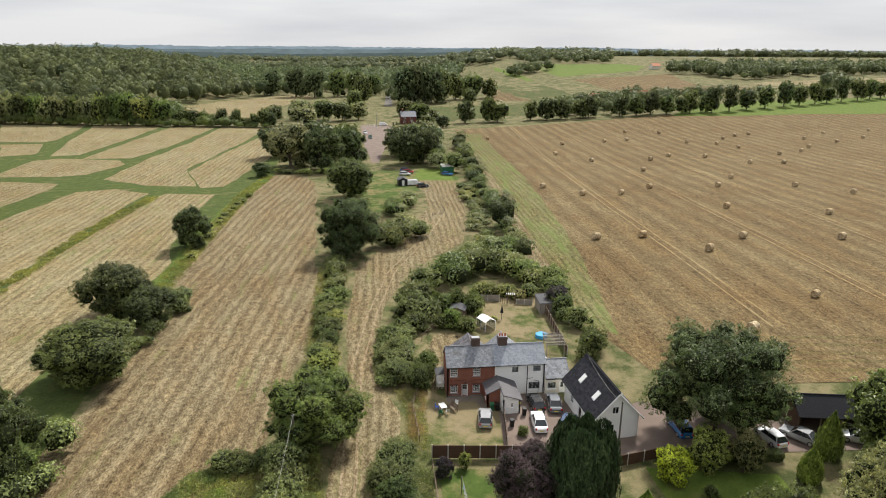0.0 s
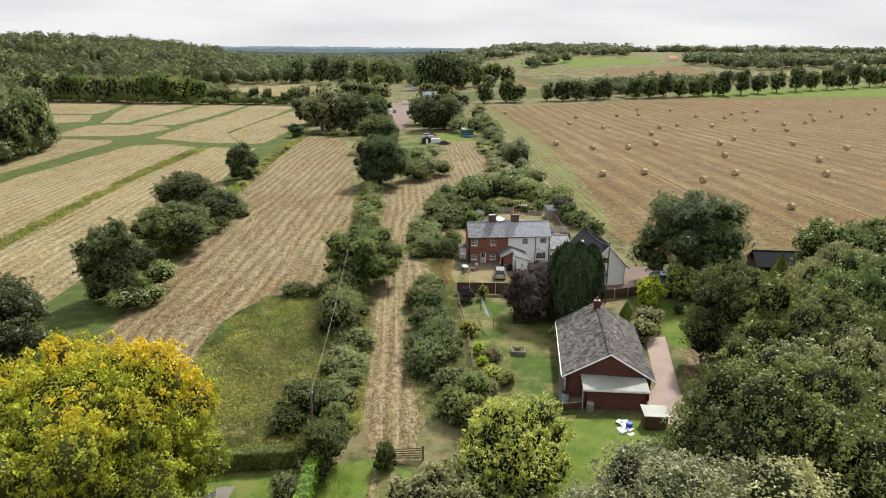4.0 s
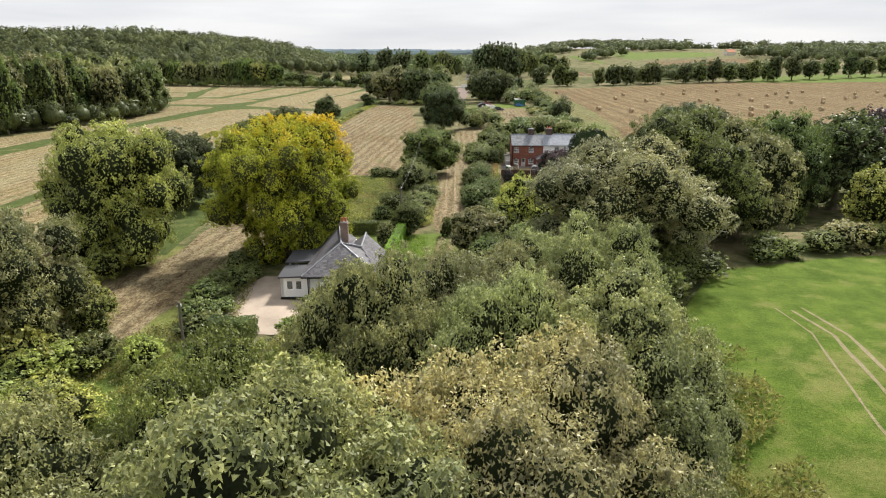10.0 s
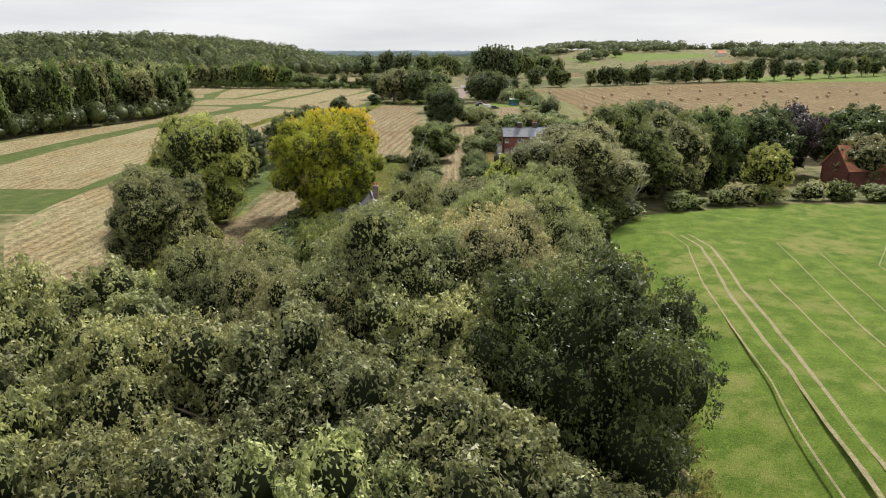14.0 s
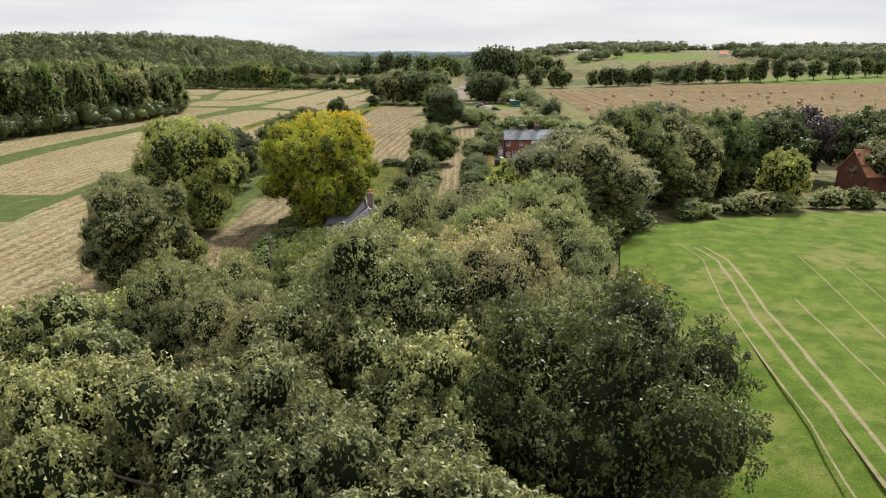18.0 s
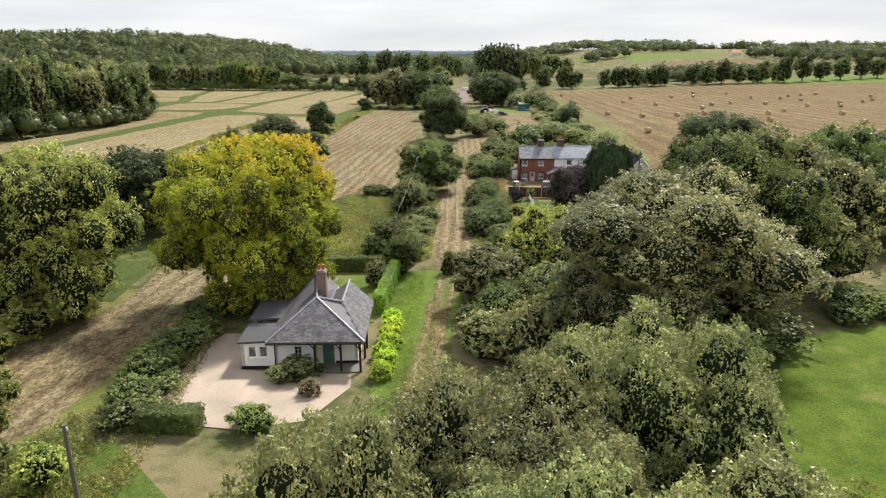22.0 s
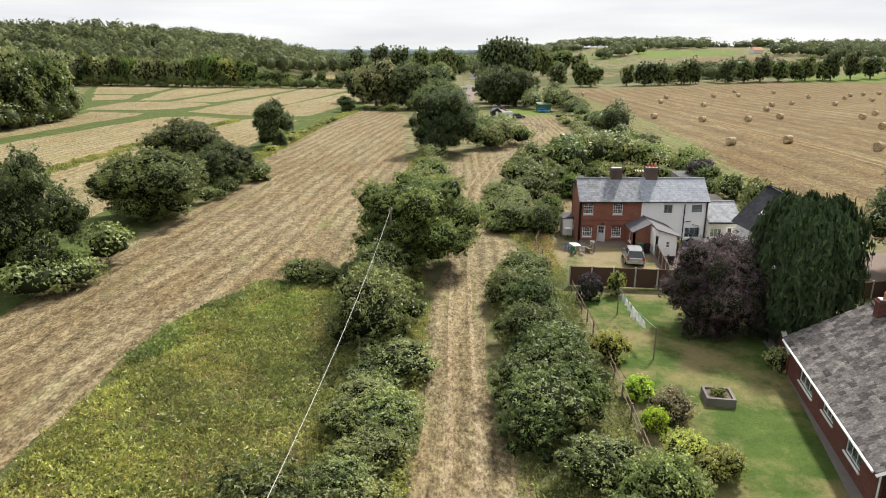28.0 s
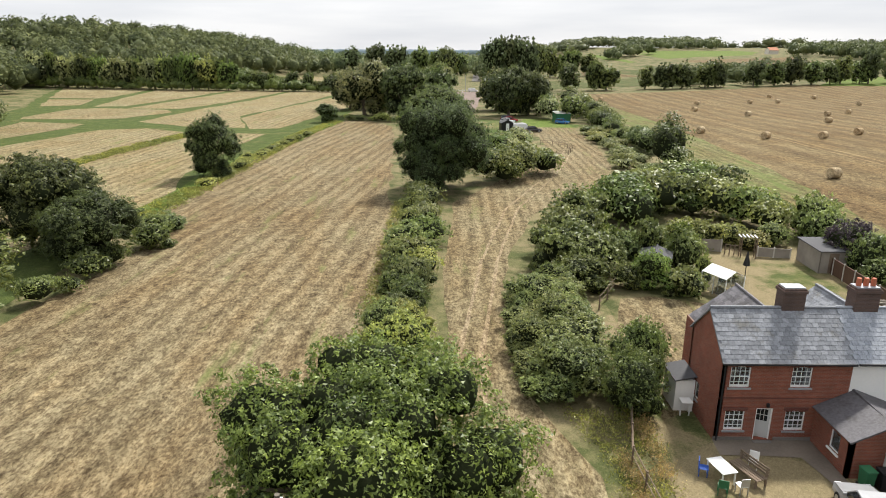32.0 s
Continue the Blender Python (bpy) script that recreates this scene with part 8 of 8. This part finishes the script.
lb = thing("crossing_barrier", -6.5, 312, 0, "white level crossing gate at the old railway", "gate")
part("bar", boxes((-4, -0.1, 1.0, 4, 0.1, 1.2)), M_PLASTIC, lb)
for sx in (-3.9, 0, 3.9):
    part("post", boxes((sx - 0.1, -0.1, 0, sx + 0.1, 0.1, 1.5)), M_PLASTIC, lb)
mast = thing("signal_mast", -5.2, 306, 0, "pale signal mast at the crossing", "mast")
part("shaft", rod([(0, 0, 0), (0, 0, 9)], 0.12, 6, 0.7), M_STEEL, mast)

# ---- straw bales ----
bale0 = thing("straw_bale", 70, 25, 30, "round pale straw bale on the stubble", "bale", "straw bales")
bm = bmesh.new()
tube(bm, [Vector((-0.62, 0, 0.66)), Vector((-0.58, 0, 0.66)), Vector((0.58, 0, 0.66)), Vector((0.62, 0, 0.66))], [0.62, 0.67, 0.67, 0.62], 18)
part("roll", bm, M_STRAWBALE, bale0)
for sx in (-0.4, 0.0, 0.4):
    part("twine", rod([(sx - 0.01, 0, 0.66), (sx + 0.01, 0, 0.66)], 0.676, 18), M_STRAWBALE, bale0)
bale_rng = random.Random(12)
for x, y in [(51, 13), (65, 54), (78, 63), (55, 67), (44, 68), (101, 60), (115, 84), (91, 94), (68, 115), (56, 116), (47, 130), (142, 110), (131, 123), (105, 125), (81, 124),
             (144, 172), (158, 171), (118, 140), (93, 158), (81, 182), (71, 201), (107, 184), (119, 193), (134, 190), (172, 196), (187, 203), (199, 215), (164, 216), (159, 227),
             (147, 234), (173, 247), (216, 244), (120, 244), (107, 240), (50, 252), (83, 232), (131, 275), (149, 271), (197, 264), (225, 231), (251, 246), (185, 257), (241, 264), (276, 274)]:
    copy_thing(bale0, pose(x, y, land(x, y) + 0.06, 0, 0, bale_rng.uniform(15, 45)) @ Matrix.Diagonal((1.2, 1.2, 1.2, 1)))

# ---- wheel lines and rough growth ----


def strip(name, pts, width, mat, lift, label):
    left, right = [], []
    r = random.Random(len(pts))
    for k, (x, y) in enumerate(pts):
        x0, y0 = pts[max(0, k - 1)]
        x1, y1 = pts[min(len(pts) - 1, k + 1)]
        d = math.hypot(x1 - x0, y1 - y0)
        nx_, ny_ = -(y1 - y0) / d, (x1 - x0) / d
        w = width * r.uniform(0.7, 1.2) / 2
        left.append((x + nx_ * w, y + ny_ * w))
        right.append((x - nx_ * w, y - ny_ * w))
    vs = [(x, y, land(x, y) + lift) for x, y in left + right]
    n = len(pts)
    ob = mesh_object(name, vs, [(k, n + k, n + k + 1, k + 1) for k in range(n - 1)], mat)
    if ob.data.polygons[0].normal.z < 0:
        ob.data.flip_normals()
    return tagged(ob, label, "track", kind="structure")


def glide(pts, step, wob, seed):
    r = random.Random(seed)
    out = []
    for (x0, y0), (x1, y1) in zip(pts, pts[1:]):
        n = max(1, int(math.hypot(x1 - x0, y1 - y0) / step))
        for k in range(n):
            out.append((x0 + (x1 - x0) * k / n + r.uniform(-wob, wob), y0 + (y1 - y0) * k / n + r.uniform(-wob, wob)))
    return out + [pts[-1]]


M_RUT = stubble("pale_rut", (0.55, 0.47, 0.32), (0.36, 0.29, 0.18), (0.3, 0.26, 0.14), 0.02, 1.0, 0.8, 0.1)
M_STUBRUT = stubble("stubble_wheel_line", (0.52, 0.42, 0.23), (0.34, 0.26, 0.14), (0.14, 0.14, 0.05), 0.02, 1.0, 0.8, 0.1)
M_CROPRUT = grass("crop_wheel_line", (0.2, 0.19, 0.09), (0.36, 0.32, 0.17), (0.42, 0.36, 0.22), 0.5, 4, 0.6)
for off in (-0.75, 0.75):
    strip("wheel_rut", glide([(-12.8 + off, -50), (-12.6 + off, -20), (-12.0 + off, 10), (-9.6 + off, 30), (-5.5 + off, 52), (1 + off, 70), (6.5 + off, 88), (12 + off, 109), (13 + off, 130)], 2.5, 0.08, 3), 0.34, M_RUT, 0.062,
          "pale worn wheel rut in the mown track")
    strip("wheel_rut", glide([(-15.2 + off, -88), (-15.0 + off, -75), (-14 + off, -64), (-13.2 + off, -53)], 2, 0.08, 4), 0.3, M_TRACK, 0.066, "pale worn wheel rut in the lane")
for k, (pts, w_) in enumerate((
        ([(12.6, -89), (13.2, -93.5), (11.9, -100.4), (10.2, -108.6), (9.2, -115.2), (8.4, -121.8), (7.5, -126.6), (6.3, -134.6), (3.6, -150), (-3, -190)], 0.3),
        ([(13.6, -88.5), (14.3, -93.5), (13.2, -100.2), (11.9, -106.6), (10.9, -114), (9.9, -120.5), (8.9, -126), (7.6, -134.1), (5.2, -150), (-1.2, -190)], 0.3),
        ([(11.6, -88.5), (11.9, -93.2), (9.1, -105), (7.9, -112.8), (6.5, -123.4), (5.4, -128.8), (4.7, -134.6), (2, -150), (-4.6, -190)], 0.16),
        ([(22, -92), (19.2, -106), (17.5, -114), (16.6, -120), (14, -136), (8, -172)], 0.14), ([(15.5, -104), (13.4, -119), (12.6, -126.3), (10.5, -140)], 0.14),
        ([(24.5, -96), (21, -112), (18.8, -124), (15, -146)], 0.12), ([(40, -84), (28, -100), (24, -120), (20, -145)], 0.12))):
    strip("tramline", glide(pts, 2, 0.05, 5 + k), w_, M_CROPRUT, 0.07, "bare wheel line through the green crop")
for k, x in enumerate((58, 84, 110, 140)):
    for off in (0, 1.9):
        strip("tramline", glide([(x + off - 3, 14 + k), (x + off, 100), (x + off + 6, 200), (x + off + 14, 300 if x < 100 else 318)], 8, 0.1, k), 0.4, M_STUBRUT, 0.068, "pale wheel line through the stubble")


M_SWATH = stubble("dark_swath", (0.3, 0.25, 0.12), (0.17, 0.145, 0.065), (0.15, 0.16, 0.05), 0.02, 1.0, 0.6, 0.2)
for k in range(5):
    strip("headland_swath", glide([(31 + k, 3 + 2.6 * k), (64, -2.5 + 2.7 * k), (110, -11 + 2.8 * k), (170, -21 + 2.9 * k)], 4, 0.15, 30 + k), 0.9, M_SWATH, 0.07, "dark weedy swath along the stubble's end")


def tufts(name, poly, n, lo, hi, mat, label, seed, wide=0.07, leaves=7, least=-0.3):
    """Rough growth: uneven low clumps of small leaves or stems, as one object."""
    r = np.random.default_rng(seed)
    xs, ys = [p[0] for p in poly], [p[1] for p in poly]
    spots, tall = [], []
    while len(spots) < n:
        x, y = r.uniform(min(xs), max(xs)), r.uniform(min(ys), max(ys))
        lush = noise.noise((x * 0.25, y * 0.25, seed)) + 0.5 * noise.noise((x * 0.9, y * 0.9, seed))
        if inside(x, y, poly) and lush > least:
            spots.append((x, y, land(x, y)))
            tall.append(lo + (hi - lo) * min(1, max(0, 0.4 + lush)))
    base = np.repeat(np.array(spots), leaves, 0)
    k = len(base)
    h = np.repeat(np.array(tall), leaves) * r.uniform(0.25, 1.0, k)
    base[:, :2] += r.normal(0, 0.22, (k, 2))
    base[:, 2] += h * 0.7
    ways = r.normal(size=(k, 3)) * (1.0, 1.0, 0.45) + (0, 0, 0.35)
    me = leaf_mesh(name, base, ways, wide * r.uniform(0.6, 1.4, k), r, 0.3, 0.42)
    me.materials.append(mat)
    tagged(new(name, me), label, "grass", kind="stuff")


MEADOW = [(-22.5, -10.8), (-29.6, -14.4), (-33, -21.4), (-34, -29), (-34, -42), (-35, -54), (-30, -54), (-20, -51), (-15.5, -48), (-15, -20), (-16, -10)]
tufts("meadow_growth", MEADOW, 10500, 0.35, 1.3, L_WEED, "tall rough weeds and grasses", 1, 0.125, 7, -0.6)
tufts("meadow_fringe", [(-22.5, -10.6), (-29.7, -14.2), (-33.2, -21.2), (-34.2, -29), (-32.4, -29), (-31.4, -22), (-28.4, -16.2), (-22.5, -12.6)], 1700, 0.5, 1.3, L_BRAMBLE, "dark rough fringe of weeds along the hay", 25, 0.11, 7, -0.5)
tufts("meadow_stems", MEADOW, 3200, 0.45, 1.3, L_STRAW, "dry straw-coloured seeding grasses", 2, 0.06, 7, 0.05)
tufts("lush_patch", [(-30.5, -20.5), (-26, -16), (-24, -19), (-28, -24)], 1200, 0.3, 0.7, L_HEDGE, "bright lush green grass patch", 22, 0.06, 7, -0.6)
tufts("meadow_docks", MEADOW, 2200, 0.4, 1.0, L_FRESH, "lush green patches of meadow weeds", 14, 0.075, 7, 0.2)
tufts("meadow_brambles", MEADOW, 2600, 0.3, 1.2, L_BRAMBLE, "low dark brambles among the meadow weeds", 21, 0.08, 7, 0.22)
tufts("hedge_bottom_growth", [(-19.8, -8), (-15.2, -8), (-15, 56), (-20.6, 56)], 3500, 0.3, 0.9, L_WEED, "tall rough hedge bottom grass", 3, 0.1)
tufts("verge_growth", [(-10.2, -46), (-3.4, -46), (-3.4, -12), (-6.8, -11.5), (-10, -17)], 2200, 0.3, 0.9, L_WEED, "tall rough verge grass", 4, 0.1)
tufts("verge_growth", [(-5.8, -10.5), (-3.2, -12), (-2.6, 3), (-7.2, 3), (-5.6, -2)], 900, 0.2, 0.7, L_FRESH, "lush green verge grass by the garden", 24, 0.07)
tufts("verge_growth", [(-5.4, -9), (-3.2, -10), (-2.8, 3.5), (-6.4, 3), (-5, -3)], 700, 0.5, 1.2, L_STRAW, "dry straw-coloured verge grass", 5, 0.06, 9, 0.0)
tufts("verge_growth", [(-38, -58), (-34, -58), (-31, -94), (-42, -96), (-36, -74)], 2200, 0.3, 0.9, L_WEED, "tall rough bank grass", 6, 0.1)
tufts("lane_growth", [(-19, -92), (-16.6, -92), (-15.8, -54), (-18.6, -54)], 2600, 0.1, 0.4, L_HEDGE, "lush lane verge grass", 7, 0.05)
tufts("wood_edge_growth", [(-2, -94), (6, -96), (2, -118), (-3, -150), (-8, -150), (-4, -120)], 3000, 0.4, 1.3, L_WEED, "tall rough growth at the wood's edge", 8, 0.14)
tufts("ditch_growth", [(-52, 40), (-48, 40), (-47, 128), (-44, 160), (-47, 164), (-51, 130)], 2500, 0.4, 1.0, L_FRESH, "lush ditch side weeds", 9, 0.14)
for width, pts in ((4, [(-51, 44), (-51, 62), (-51.5, 90), (-48.5, 128), (-46, 166)]),):
    strip("ditch_verge", glide(pts, 4, 0.4, 8), width, M_DITCH, 0.085, "lush green ditch between mown strips")
tufts("ditch_growth", [(-82, 0), (-78.5, 0), (-78.5, 80), (-74, 128), (-78, 129), (-82, 90)], 2500, 0.3, 1.2, L_FRESH, "lush ditch side weeds", 15, 0.16)
tufts("bank_growth", [(-30, -93), (-38, -87), (-46, -94), (-50, -108), (-30, -112)], 2500, 0.2, 0.8, L_WEED, "tall rough bank grass", 16, 0.08)

# dead boughs on the willow
for k in range(5):
    db = thing("dead_bough", 4.5 + 1.4 * k, -79.0 + 0.5 * (k % 3), 0, "bare silvery dead willow bough", "branch", "dead boughs")
    r = random.Random(40 + k)
    bm = bmesh.new()
    for q in range(5):
        p0 = Vector((0, 0, 0.0 if q == 0 else r.uniform(1.5, 3)))
        d = Vector((r.uniform(-1, 1), r.uniform(-1, 0.2), r.uniform(0.6, 1.3)))
        pts = [p0]
        for s in range(4):
            d = (d + Vector((r.uniform(-0.5, 0.5), r.uniform(-0.5, 0.5), r.uniform(-0.3, 0.4)))).normalized() * r.uniform(0.7, 1.4)
            pts.append(pts[-1] + d)
        tube(bm, pts, [0.11, 0.08, 0.06, 0.04, 0.015], 5)
    part("bough", bm, M_DEAD, db)
